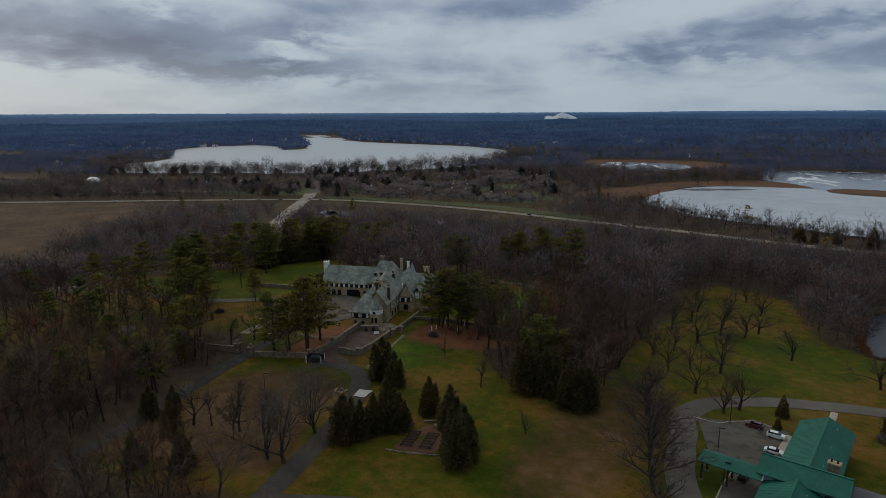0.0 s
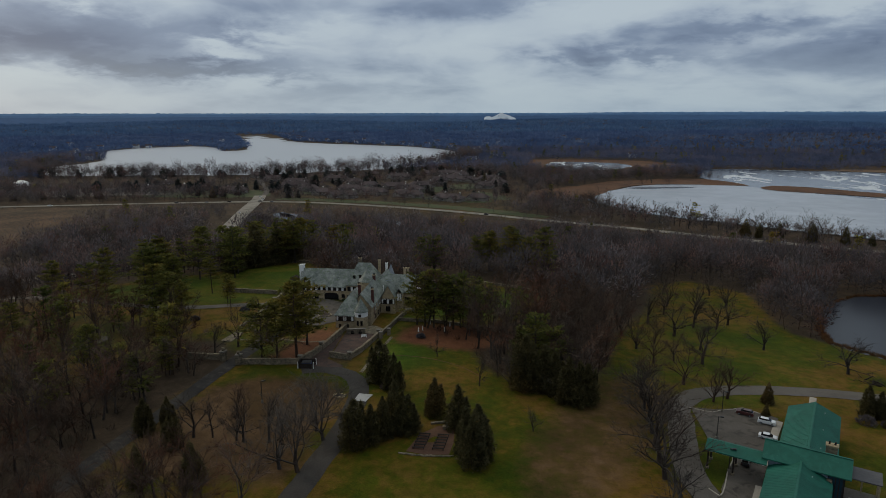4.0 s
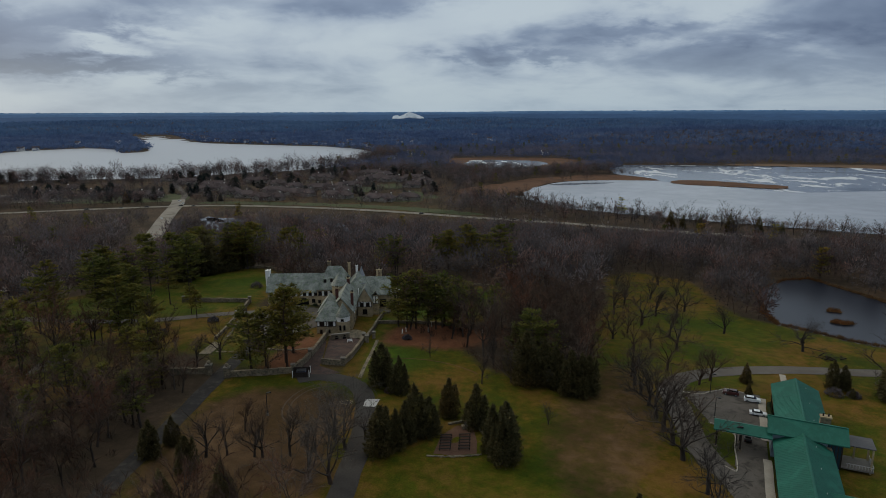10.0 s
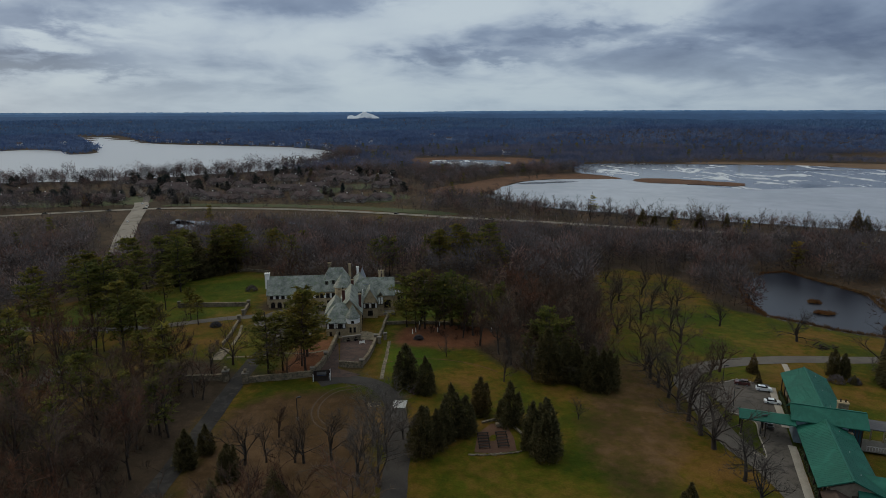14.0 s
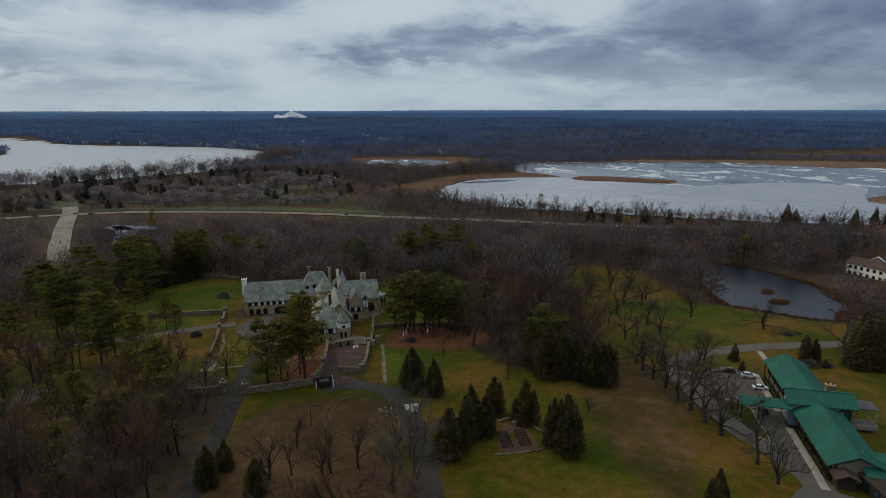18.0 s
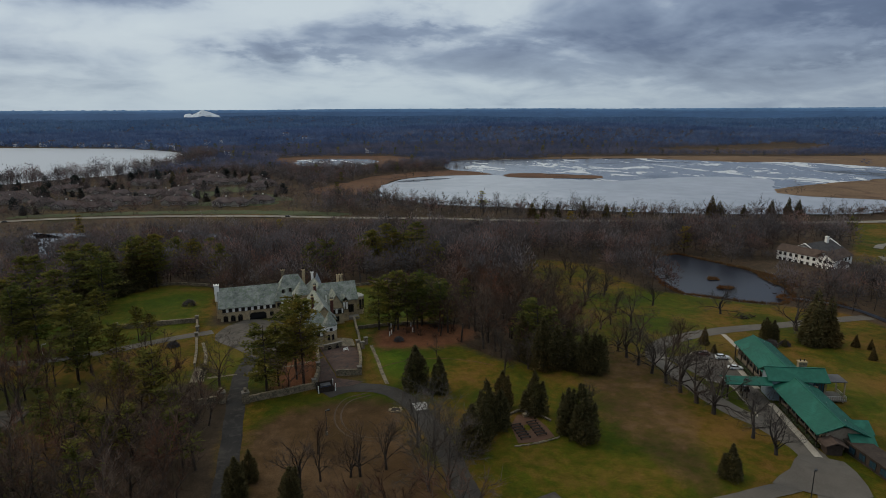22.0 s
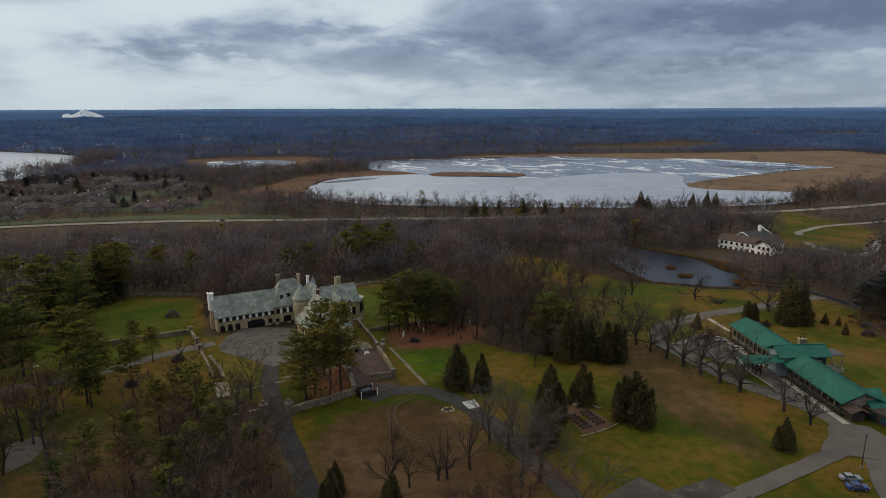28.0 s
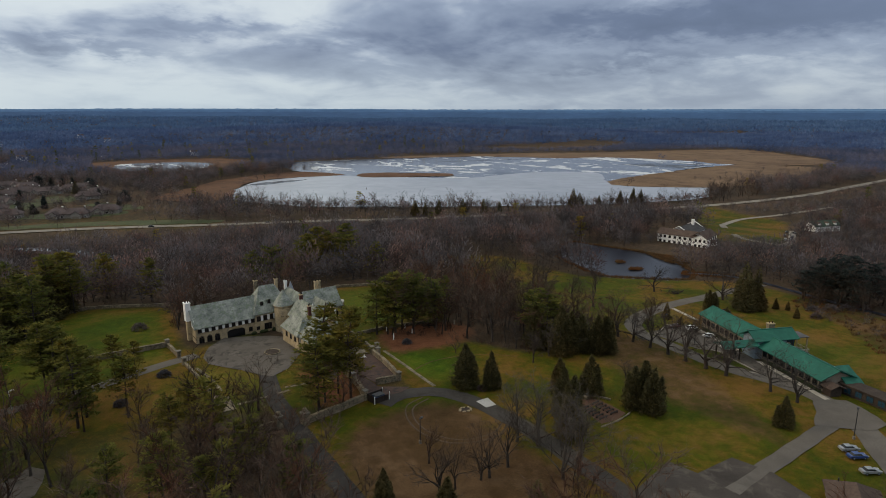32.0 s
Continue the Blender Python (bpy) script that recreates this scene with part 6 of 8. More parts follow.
def lamp_post(x, y, high, label, heads=1, ang=0, pale=False):
    e = new("lamp_post")
    tagged(e, label, "lamp post")
    z = gz(x, y)
    mat = M_SLAB if pale else M_DARKMETAL
    round_part("base", [(0.3, 0.28, z - 0.3, z + 0.7)], M_CONCRETE, e, at=(x, y), n=10)
    round_part("pole", [(0.11, 0.075, z + 0.7, z + high)], mat, e, at=(x, y), n=8)
    for k in range(heads):
        a = radians(ang + 180 * k)
        hx, hy = x + math.cos(a) * 0.7, y + math.sin(a) * 0.7
        block("arm", (min(x, hx) - 0.04, min(y, hy) - 0.04, z + high - 0.12), (max(x, hx) + 0.04, max(y, hy) + 0.04, z + high - 0.03), mat, e)
        block("lamp_head", (hx - 0.35, hy - 0.22, z + high - 0.16), (hx + 0.35, hy + 0.22, z + high + 0.06), mat, e, turn=math.degrees(a))


lamp_post(36.2, 60.4, 7.2, "tall dark lamp post on a concrete base by the junction", 1, 20)
lamp_post(71.6, 126.4, 5.6, "dark lamp post at the parking lot corner", 1, -20)
lamp_post(65.2, 112.4, 5.6, "dark lamp post beside the parking lot", 1, -20)
lamp_post(62.5, 98.5, 5.4, "dark lamp post beside the canopy", 1, -20)
lamp_post(-40.2, 117.6, 5.6, "slim dark field light pole", 1, 25)
lamp_post(-110.2, 199.5, 6.5, "slim pale lamp post beside the west drive", 1, 0, True)
lamp_post(-102.5, 186.0, 6.0, "slim pale lamp post beside the west drive", 1, 0, True)


def memorial():
    bench = None
    rng = random.Random(6)
    dark = surface("dark_bench_wood", (0.014, 0.012, 0.011), (0.035, 0.028, 0.024), 4, 0.6, 0.8)
    for col, cx in enumerate((-0.9, 3.2)):
        for row in range(6):
            y = 99.8 + row * 1.15
            x = cx + row * 0.18
            m = Matrix.Translation((x, y, gz(x, y))) @ pose(0, 0, 0, 0, 0, -4 + rng.uniform(-3, 3))
            if bench is None:
                bench = new("chapel_bench")
                tagged(bench, "dark wooden plank bench of the outdoor chapel", "bench", "chapel benches")
                block("seat", (-1.3, -0.2, 0.40), (1.3, 0.2, 0.47), dark, bench)
                for lx in (-1.1, 1.1):
                    block("leg", (lx - 0.08, -0.16, -0.15), (lx + 0.08, 0.16, 0.40), dark, bench)
                bench.matrix_world = m
            else:
                copy_thing(bench, m)
    patch("chapel_ground", [(-3.4, 98.6), (5.6, 98.2), (6.4, 103), (6.4, 109), (3, 110), (-1, 106)], surface("reddish_gravel", (0.075, 0.040, 0.026), (0.115, 0.064, 0.043), 3, 0.4, 0.95), "reddish gravel floor of the outdoor chapel", lift=0.06)
    w = new("chapel_edge")
    tagged(w, "row of pale rubble stones edging the outdoor chapel", "stone edging")
    for i in range(26):
        t = i / 25
        x = -4.6 + 11 * t
        y = 97.7 - 0.5 * math.sin(math.pi * t) + rng.uniform(-0.1, 0.1)
        r = rng.uniform(0.22, 0.36)
        bm = bmesh.new()
        bmesh.ops.create_icosphere(bm, subdivisions=1, radius=r, matrix=Matrix.Translation((x, y, gz(x, y) + 0.12)) @ Matrix.Diagonal((1.3, 0.9, 0.8, 1)))
        for v in bm.verts:
            v.co += Vector(noise.noise_vector(v.co * 3)) * 0.1
        part("stone", bm, M_FIELDSTONE, w)
    stone_wall("chapel_wall", [(1.0, 110.5), (4.2, 111.5), (7.4, 109), (8.6, 104.5)], 0.3, 0.4, "low curved rubble wall behind the chapel altar", 1.3)
    a = new("chapel_altar")
    tagged(a, "stone altar block with a pale plaque", "altar")
    z = gz(4.6, 108.6)
    block("pedestal", (3.8, 108.2, z), (5.4, 109.0, z + 0.7), M_FIELDSTONE, a)
    block("slab_top", (3.7, 108.1, z + 0.7), (5.5, 109.1, z + 0.82), M_FIELDSTONE, a)
    block("plaque", (4.4, 108.5, z + 0.82), (4.9, 108.7, z + 1.6), M_CONCRETE, a)


memorial()


def kerb_line(name, pts, label):
    line = along(pts, 1.5)
    e = new(name)
    tagged(e, label, "kerb", kind="structure")
    for (x0, y0), (x1, y1) in zip(line, line[1:]):
        L, ang = math.hypot(x1 - x0, y1 - y0), math.degrees(math.atan2(y1 - y0, x1 - x0))
        cx, cy = (x0 + x1) / 2, (y0 + y1) / 2
        z = gz(cx, cy)
        block("kerbstone", (cx - L / 2, cy - 0.12, z - 0.1), (cx + L / 2, cy + 0.12, z + 0.26), M_WALK, e, turn=ang)


kerb_line("lot_kerb", [(63.5, 128), (68.5, 125.8), (71.6, 127.2), (74.5, 127.9), (77.8, 129.2), (80.6, 126.6), (83.0, 126.6)], "pale kerb round the parking lot end")
kerb_line("lot_kerb", [(62.8, 110.6), (64.8, 108.4), (65.8, 104.6), (62.6, 99), (59.4, 92.5), (57.4, 89.6), (56.2, 92.0)], "pale kerb of the parking lot island")


def car(x, y, ang, paint, label, suv=True):
    e = new("car")
    tagged(e, label, "car", "parked cars")
    h = 0.25 if suv else 0.0
    L, W = 2.4, 0.93

    def loft(bm, prof, w0, w1, zmid):
        rows = []
        for s in (-1, 1):
            rows.append([bm.verts.new((px, s * (w0 if pz < zmid else w1), pz)) for px, pz in prof])
        n = len(prof)
        bm.faces.new(rows[0][::-1])
        bm.faces.new(rows[1])
        for i in range(n):
            j = (i + 1) % n
            bm.faces.new((rows[0][i], rows[0][j], rows[1][j], rows[1][i]))

    bm = bmesh.new()
    loft(bm, [(-L, 0.35), (L, 0.35), (L + 0.02, 0.72), (L - 0.25, 0.88 + h), (1.0, 0.98 + h), (-L + 0.1, 1.0 + h), (-L - 0.02, 0.7)], W, W * 0.96, 0.9)
    bmesh.ops.bevel(bm, geom=bm.edges[:], offset=0.05, segments=1, affect="EDGES")
    part("body", bm, paint, e)
    bm = bmesh.new()
    back = -2.15 if suv else -1.7
    loft(bm, [(1.15, 0.97 + h), (0.35, 1.42 + h), (back + 0.5, 1.44 + h), (back, 1.0 + h)], W * 0.9, W * 0.74, 1.2)
    part("cabin_glass", bm, M_GLASS, e)
    bm = bmesh.new()
    loft(bm, [(0.38, 1.41 + h), (0.3, 1.47 + h), (back + 0.6, 1.49 + h), (back + 0.45, 1.42 + h)], W * 0.76, W * 0.70, 1.45)
    part("roof", bm, paint, e)
    for wx in (-1.45, 1.45):
        for wy in (-W, W):
            bm = bmesh.new()
            bmesh.ops.create_cone(bm, cap_ends=True, segments=14, radius1=0.36, radius2=0.36, depth=0.24, matrix=Matrix.Translation((wx, wy * 0.93, 0.36)) @ Matrix.Rotation(radians(90), 4, "X"))
            t = part("wheel", bm, M_DARKMETAL, e)
            bm = bmesh.new()
            bmesh.ops.create_cone(bm, cap_ends=True, segments=10, radius1=0.21, radius2=0.21, depth=0.27, matrix=Matrix.Translation((wx, wy * 0.93, 0.36)) @ Matrix.Rotation(radians(90), 4, "X"))
            part("rim", bm, M_LEAD, t)
    for s in (-1, 1):
        block("headlight", (L - 0.05, s * 0.7 - 0.2, 0.68), (L + 0.05, s * 0.7 + 0.2, 0.84), M_SLAB, e)
        block("tail_light", (-L - 0.05, s * 0.72 - 0.15, 0.72), (-L + 0.04, s * 0.72 + 0.15, 0.9), M_BRICK, e)
    e.matrix_world = Matrix.Translation((x, y, gz(x, y) + 0.18)) @ pose(0, 0, 0, 0, 0, ang) @ Matrix.Diagonal((0.82, 0.84, 0.86, 1))


def paint(name, col):
    m, n, l, b = node_mat(name)
    b.inputs["Base Color"].default_value = (*col, 1)
    b.inputs["Roughness"].default_value = 0.3
    b.inputs["Coat Weight"].default_value = 0.4
    return m


P_WHITE, P_BLACK, P_RED = paint("white_car_paint", (0.62, 0.64, 0.66)), paint("black_car_paint", (0.012, 0.012, 0.014)), paint("dark_red_car_paint", (0.06, 0.014, 0.014))
P_BLUE, P_SILVER = paint("blue_car_paint", (0.01, 0.04, 0.16)), paint("silver_car_paint", (0.20, 0.215, 0.225))
car(80.0, 121.0, -28, P_WHITE, "white sport utility car parked nose-in by the hall")
car(77.0, 113.6, -28, P_WHITE, "white sedan parked nose-in by the hall", False)
car(76.7, 125.4, 150, P_RED, "dark red sport utility car at the lot's end")
car(67.4, 102.2, 62, P_BLACK, "black sport utility car under the canopy")
car(27.2, 57.2, -38, P_BLUE, "blue sedan parked on the grass edge", False)
car(29.4, 59.4, -38, P_SILVER, "silver sedan parked beside the blue one", False)
car(291, 171, 20, P_SILVER, "silver car parked by the barn drive")
car(314, 180, 25, P_BLACK, "black car parked by the barn drive")
car(340, 188.5, 25, P_BLACK, "black car parked before the barn")
car(22.6, 53.6, -38, P_SILVER, "pale grey sedan parked behind a tree", False)
for i, (cx, cy, ca, cp) in enumerate(((296, 170, 20, P_SILVER), (306, 173, 20, P_BLUE), (316, 176, 20, P_BLACK), (341, 184, 60, P_BLACK), (19, 497, -30, P_BLACK), (90, 459, -30, P_BLACK), (210, 390, 150, P_SILVER), (-190, 498, 105, P_WHITE), (-207, 600, 80, P_WHITE), (-199, 584, 80, P_WHITE), (-196, 568, 10, P_BLACK), (-184, 565, 5, P_BLACK), (-224, 563, 6, P_BLACK), (-225, 655, 120, P_SILVER), (-380, 532, 12, P_WHITE), (-245, 560, 8, P_SILVER), (-272, 555, 8, P_BLACK))):
    car(cx, cy, ca, cp, ("car parked near the white garage", "car driving on the pale highway")[i > 3], i % 2 == 0)


def brush_pile(x, y, w, label):
    e = new("brush_pile")
    tagged(e, label, "brush pile")
    rng = random.Random(int(x))
    for nm, cnt, r in (("log", 14, 0.12), ("branch", 26, 0.05)):
        for i in range(cnt):
            L = rng.uniform(0.8, 2.2)
            c = (x + rng.gauss(0, w * 0.45), y + rng.gauss(0, w * 0.25), gz(x, y) + abs(rng.gauss(0.3, 0.35)))
            bm = bmesh.new()
            vs = add_box(bm, (-L / 2, -r, -r), (L / 2, r, r))
            bmesh.ops.transform(bm, matrix=pose(*c, rng.uniform(-20, 20), rng.uniform(-25, 25), rng.uniform(0, 360)), verts=vs)
            part(nm, bm, M_TIMBER if nm == "log" else M_BROWNWALL, e)


brush_pile(124.2, 151.6, 5.5, "heap of dark cut brush and logs on the lawn")
brush_pile(189.6, 187.2, 4.0, "dark mound of sticks at the pond's edge")
brush_pile(11, 175, 3.5, "stacked garden timber behind the pines")


def shrub(x, y, r, mat, label):
    e = new("shrub")
    tagged(e, label, "shrub")
    rng = random.Random(int(x * 7 + y))
    V, F, S = [], [], []
    for _ in range(520):
        g, u = rng.uniform(0, 6.283), rng.random()
        k = rng.uniform(0.6, 1.05)
        p = Vector((math.cos(g) * math.sqrt(1 - u * u), math.sin(g) * math.sqrt(1 - u * u), u * 0.85)) * r * k
        tuft(V, F, S, p, p.normalized(), 0.4, rng.uniform(0.3, 0.7), rng, 2)
    v, f, s = arrays((V, F, S))
    o = new("foliage", np_mesh("foliage", v, f, mat, s))
    o.parent = e
    e.matrix_world = Matrix.Translation((x, y, gz(x, y)))


# ---- trees ----
def tube(V, F, S, a, b, r0, r1, sides, shade):
    """A tapered limb from a to b."""
    d = (b - a).normalized()
    s = d.orthogonal().normalized()
    t = d.cross(s)
    k = len(V)
    for p, r in ((a, r0), (b, r1)):
        for i in range(sides):
            g = 2 * math.pi * i / sides
            V.append(p + (s * math.cos(g) + t * math.sin(g)) * r)
            S.append(shade)
    for i in range(sides):
        j = (i + 1) % sides
        F.append((k + i, k + j, k + sides + j))
        F.append((k + i, k + sides + j, k + sides + i))


def sliver(V, F, S, a, b, w, shade, rng):
    """A twig: one thin triangle."""
    s = (b - a).cross(Vector((rng.uniform(-1, 1), rng.uniform(-1, 1), rng.uniform(-1, 1)))).normalized() * w
    k = len(V)
    V += [a - s, a + s, b]
    S += [shade] * 3
    F.append((k, k + 1, k + 2))


def oak_tree(seed, height, mains=6, rise=(25, 65), depth=3, twigs=900, twig_len=1.3, twig_w=0.022, fork=0.26, girth=0.030, reach=0.55, wander=0.2, sides=5, many=1):
    """A broad leafless tree: a short trunk that forks into crooked limbs, each with branches and twigs."""
    rng = random.Random(seed)
    wood, fine, tips = ([], [], []), ([], [], []), []

    def bend(d, k, up):
        return (d + Vector((rng.gauss(0, k), rng.gauss(0, k), rng.gauss(0, k) + up))).normalized()

    def limb(p, d, length, r, level):
        steps = (0, 5, 3, 2)[level]
        for i in range(steps):
            d = bend(d, wander, 0.09 if d.z < 0.5 else -0.02)
            q = p + d * length / steps
            tube(*wood, p, q, r, r * 0.76, sides if level == 1 else 3, rng.uniform(0.25, 0.7))
            tips.append((p, q))
            if level < depth and (i > 0 or level > 1):
                for _ in range(many if level == 1 and i > 1 else 1):
                    side = d.cross(Vector((rng.gauss(0, 1), rng.gauss(0, 1), rng.gauss(0, 1)))).normalized()
                    limb(p.lerp(q, rng.uniform(0.2, 1.0)), (d + side * rng.uniform(0.7, 1.3) + Vector((0, 0, 0.15))).normalized(), length * rng.uniform(0.4, 0.6) * (1 - 0.08 * i), r * 0.58, level + 1)
            p, r = q, r * 0.76

    p, r, d = Vector((0, 0, -0.4)), height * girth, Vector((rng.gauss(0, 0.07), rng.gauss(0, 0.07), 1)).normalized()
    tube(*wood, p, p + d * 0.9, r * 1.35, r, sides + 2, 0.45)
    p = p + d * 0.9
    start = rng.uniform(0, 6.283)
    for i in range(3):
        d = bend(d, 0.06, 0.05)
        q = p + d * height * fork / 3
        tube(*wood, p, q, r, r * 0.93, sides + 2, rng.uniform(0.35, 0.55))
        p, r = q, r * 0.93
    for i in range(mains):
        g = start + 6.283 * i / mains + rng.gauss(0, 0.25)
        el = radians(rng.uniform(*rise)) if i % 3 else radians(rise[1] + 12)
        e = Vector((math.cos(g) * math.cos(el), math.sin(g) * math.cos(el), math.sin(el)))
        limb(p - d * height * 0.05 * (i % 3), e, height * reach * rng.uniform(0.8, 1.15) * (1.12 if i % 3 == 0 else 1.0), r * rng.uniform(0.5, 0.68), 1)
    for _ in range(twigs):
        a, b = rng.choice(tips[len(tips) // 8:])
        q = a.lerp(b, rng.uniform(0.2, 1.0))
        e = ((b - a).normalized() * 0.9 + Vector((rng.gauss(0, 0.55), rng.gauss(0, 0.55), rng.gauss(0.15, 0.45)))).normalized()
        sliver(*fine, q, q + e * twig_len * rng.uniform(0.5, 1.3), twig_w * rng.uniform(0.6, 1.2), rng.uniform(0.25, 0.8), rng)
    return wood, fine


def hazy_tree(seed, height, radius, limbs, twigs, length, w, low=0.2):
    """A bare tree whose crown is a soft mass of fine twigs: arrays of wood and twigs."""
    rng = random.Random(seed)
    wood, fine = ([], [], []), ([], [], [])
    lobes = [(rng.uniform(0, 6.283), rng.uniform(0.75, 1.3)) for _ in range(5)]
    top = Vector((rng.gauss(0, 0.05) * height, rng.gauss(0, 0.05) * height, height * 0.6))
    tube(*wood, Vector((0, 0, -0.5)), top, height * 0.010, height * 0.006, 3, rng.uniform(0.3, 0.6))
    for _ in range(limbs):
        g, u = rng.uniform(0, 6.283), rng.uniform(0.3, 0.9)
        q = Vector((math.cos(g) * radius * 0.7, math.sin(g) * radius * 0.7, height * rng.uniform(0.55, 0.9)))
        tube(*wood, top * u, q, height * 0.007, height * 0.002, 3, rng.uniform(0.3, 0.6))
    half = (1 - low) / 2
    for _ in range(twigs):
        d = Vector((rng.gauss(0, 1), rng.gauss(0, 1), rng.gauss(0.25, 1))).normalized()
        g = math.atan2(d.y, d.x)
        k = rng.random() ** 0.4
        for lg, lk in lobes:
            if abs((g - lg + math.pi) % 6.283 - math.pi) < 0.7:
                k *= lk
        p = Vector((d.x * radius * k, d.y * radius * k, height * (low + half + d.z * half * k * 0.9)))
        e = (d + Vector((rng.gauss(0, 0.5), rng.gauss(0, 0.5), rng.uniform(0.2, 1.0)))).normalized()
        # twig tone rises with height: light from above is put into the colour
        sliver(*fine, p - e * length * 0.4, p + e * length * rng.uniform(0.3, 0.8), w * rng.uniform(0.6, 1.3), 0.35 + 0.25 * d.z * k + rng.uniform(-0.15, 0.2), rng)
    return wood, fine


def arrays(geo):
    V, F, S = geo
    return np.array([tuple(v) for v in V], np.float32).reshape(-1, 3), np.array(F, np.int32).reshape(-1, 3), np.array(S, np.float32)


def tuft(V, F, S, p, d, size, shade, rng, count=3, flatness=0.4):
    """Needle sprays: a few small triangles fanned about one direction."""
    for _ in range(count):
        e = (d + Vector((rng.gauss(0, 0.55), rng.gauss(0, 0.55), rng.gauss(0, flatness)))).normalized()
        s = e.cross(Vector((rng.gauss(0, 0.5), rng.gauss(0, 0.5), 1))).normalized() * size * rng.uniform(0.3, 0.55)
        k = len(V)
        V += [p - s * 0.6, p + s * 0.6, p + e * size * rng.uniform(0.8, 1.4)]
        S += [shade + rng.uniform(-0.12, 0.12)] * 3
        F.append((k, k + 1, k + 2))


def pine_tree(seed, height, bare=0.4, width=0.24, whorls=13, tufts=11, size=0.85):
    """A tall pine: bare lower trunk, flat uneven boughs in layers."""
    rng = random.Random(seed)
    wood, green = ([], [], []), ([], [], [])
    p, r = Vector((0, 0, -0.4)), height * 0.017
    spine = [p]
    for i in range(6):
        q = Vector((rng.uniform(-0.15, 0.15) * i * 0.5, rng.uniform(-0.15, 0.15) * i * 0.5, height * (i + 1) / 6))
        tube(*wood, p, q, r, r * 0.8, 6, rng.uniform(0.35, 0.6))
        p, r = q, r * 0.8
        spine.append(p)
    for w in range(whorls):
        u = (w + rng.uniform(0, 0.8)) / whorls
        h = height * (bare + (0.99 - bare) * u)
        base = Vector((spine[min(int(h / height * 6), 6)].x, spine[min(int(h / height * 6), 6)].y, h))
        reach = height * width * (0.30 + 0.85 * math.sin(math.pi * min(0.97, 0.34 + 0.63 * u))) * rng.uniform(0.7, 1.2)
        turn = rng.uniform(0, 6.283)
        for b in range(rng.randint(3, 5)):
            if rng.random() < 0.15:
                continue
            g = turn + b * 1.5 + rng.gauss(0, 0.3)
            out = Vector((math.cos(g), math.sin(g), rng.uniform(-0.08, 0.22) + 0.3 * u * u))
            L = reach * rng.uniform(0.5, 1.2)
            tip = base + out * L
            tube(*wood, base, tip, height * 0.005, 0.02, 3, 0.4)
            tone = rng.uniform(0.2, 0.75)
            for k in range(tufts):
                t = 0.28 + 0.72 * (k + rng.random()) / tufts
                side = Vector((-out.y, out.x, 0)) * rng.gauss(0, 0.24) * L * (0.35 + 0.65 * t)
                lift = rng.gauss(0.08, 0.11) + 0.18 * math.sin(t * 9 + b)
                tuft(*green, base + out * L * t + side + Vector((0, 0, lift)), (out * 0.8 + side.normalized() * 0.7 + Vector((0, 0, 0.2))).normalized(), size * rng.uniform(0.6, 1.15), tone + 0.1 * t, rng, 3, 0.25)
    return wood, green


def cone_tree(seed, height, width, sprays, size, power=0.75, skirt=0.04, upright=0.5):
    """A dense cedar or spruce: foliage sprays over an uneven cone, gaps showing the dark inside."""
    rng = random.Random(seed)
    wood, green = ([], [], []), ([], [], [])
    tube(*wood, Vector((0, 0, -0.3)), Vector((0, 0, height * 0.93)), height * 0.02, 0.03, 6, 0.4)
    lobes = [(rng.uniform(0, 6.28), rng.uniform(0.1, 0.9), rng.uniform(0.78, 1.15)) for _ in range(14)]
    for _ in range(sprays):
        u = 1 - math.sqrt(rng.random())
        g = rng.uniform(0, 2 * math.pi)
        r = width * (1 - u) ** power * min(1.0, 0.55 + u * 5)
        for lg, lu, lk in lobes:
            d = abs((g - lg + math.pi) % (2 * math.pi) - math.pi)
            if d < 0.7 and abs(u - lu) < 0.14:
                r *= lk
        r *= rng.uniform(0.62, 1.06)
        p = Vector((math.cos(g) * r, math.sin(g) * r, height * (skirt + (1 - skirt) * u)))
        d = Vector((math.cos(g), math.sin(g), upright)).normalized()
        tuft(*green, p, d, size * rng.uniform(0.7, 1.3) * (0.6 + 0.4 * (1 - u)), rng.uniform(0.25, 0.7), rng, 2, 0.5)
    return wood, green


def cedar_tree(seed, height, width, sprays, size):
    """An old cedar of several stems: ragged, round-topped masses of unlike height grown into one."""
    rng = random.Random(seed)
    wood, green = ([], [], []), ([], [], [])
    stems = [(Vector((0, 0, 0)), 1.0, 0.80)]
    for k in range(5):
        g = 1.26 * k + rng.uniform(-0.4, 0.4)
        stems.append((Vector((math.cos(g), math.sin(g), 0)) * width * rng.uniform(0.30, 0.62), rng.uniform(0.5, 0.92), rng.uniform(0.36, 0.58)))
    for at, tall, _ in stems:
        tube(*wood, at * 0.3 - Vector((0, 0, 0.3)), at + Vector((0, 0, height * tall * 0.86)), height * 0.014, 0.03, 4, 0.4)
    for _ in range(sprays):
        k = 0 if rng.random() < 0.34 else rng.randrange(1, 6)
        at, tall, wide = stems[k]
        u, g = rng.random() ** 0.95, rng.uniform(0, 6.283)
        c, q = math.cos(g), math.sin(g)
        lump = 1 + 0.42 * noise.noise(Vector((c * 1.6 + k * 7.3, q * 1.6 + seed, u * 4.2)))
        r = width * wide * lump * min(1.0, 0.74 + u * 1.6) * (1 - u ** 1.35) ** 0.8 * rng.uniform(0.45, 1.14)
        p = at + Vector((c * r, q * r, height * tall * (0.03 + 0.97 * u) * (0.86 + 0.14 * lump)))
        d = Vector((c, q, 0.7)).normalized()
        tuft(*green, p, d, size * rng.uniform(0.5, 1.5), rng.uniform(0.18, 0.76), rng, 2, 0.5)
    return wood, green


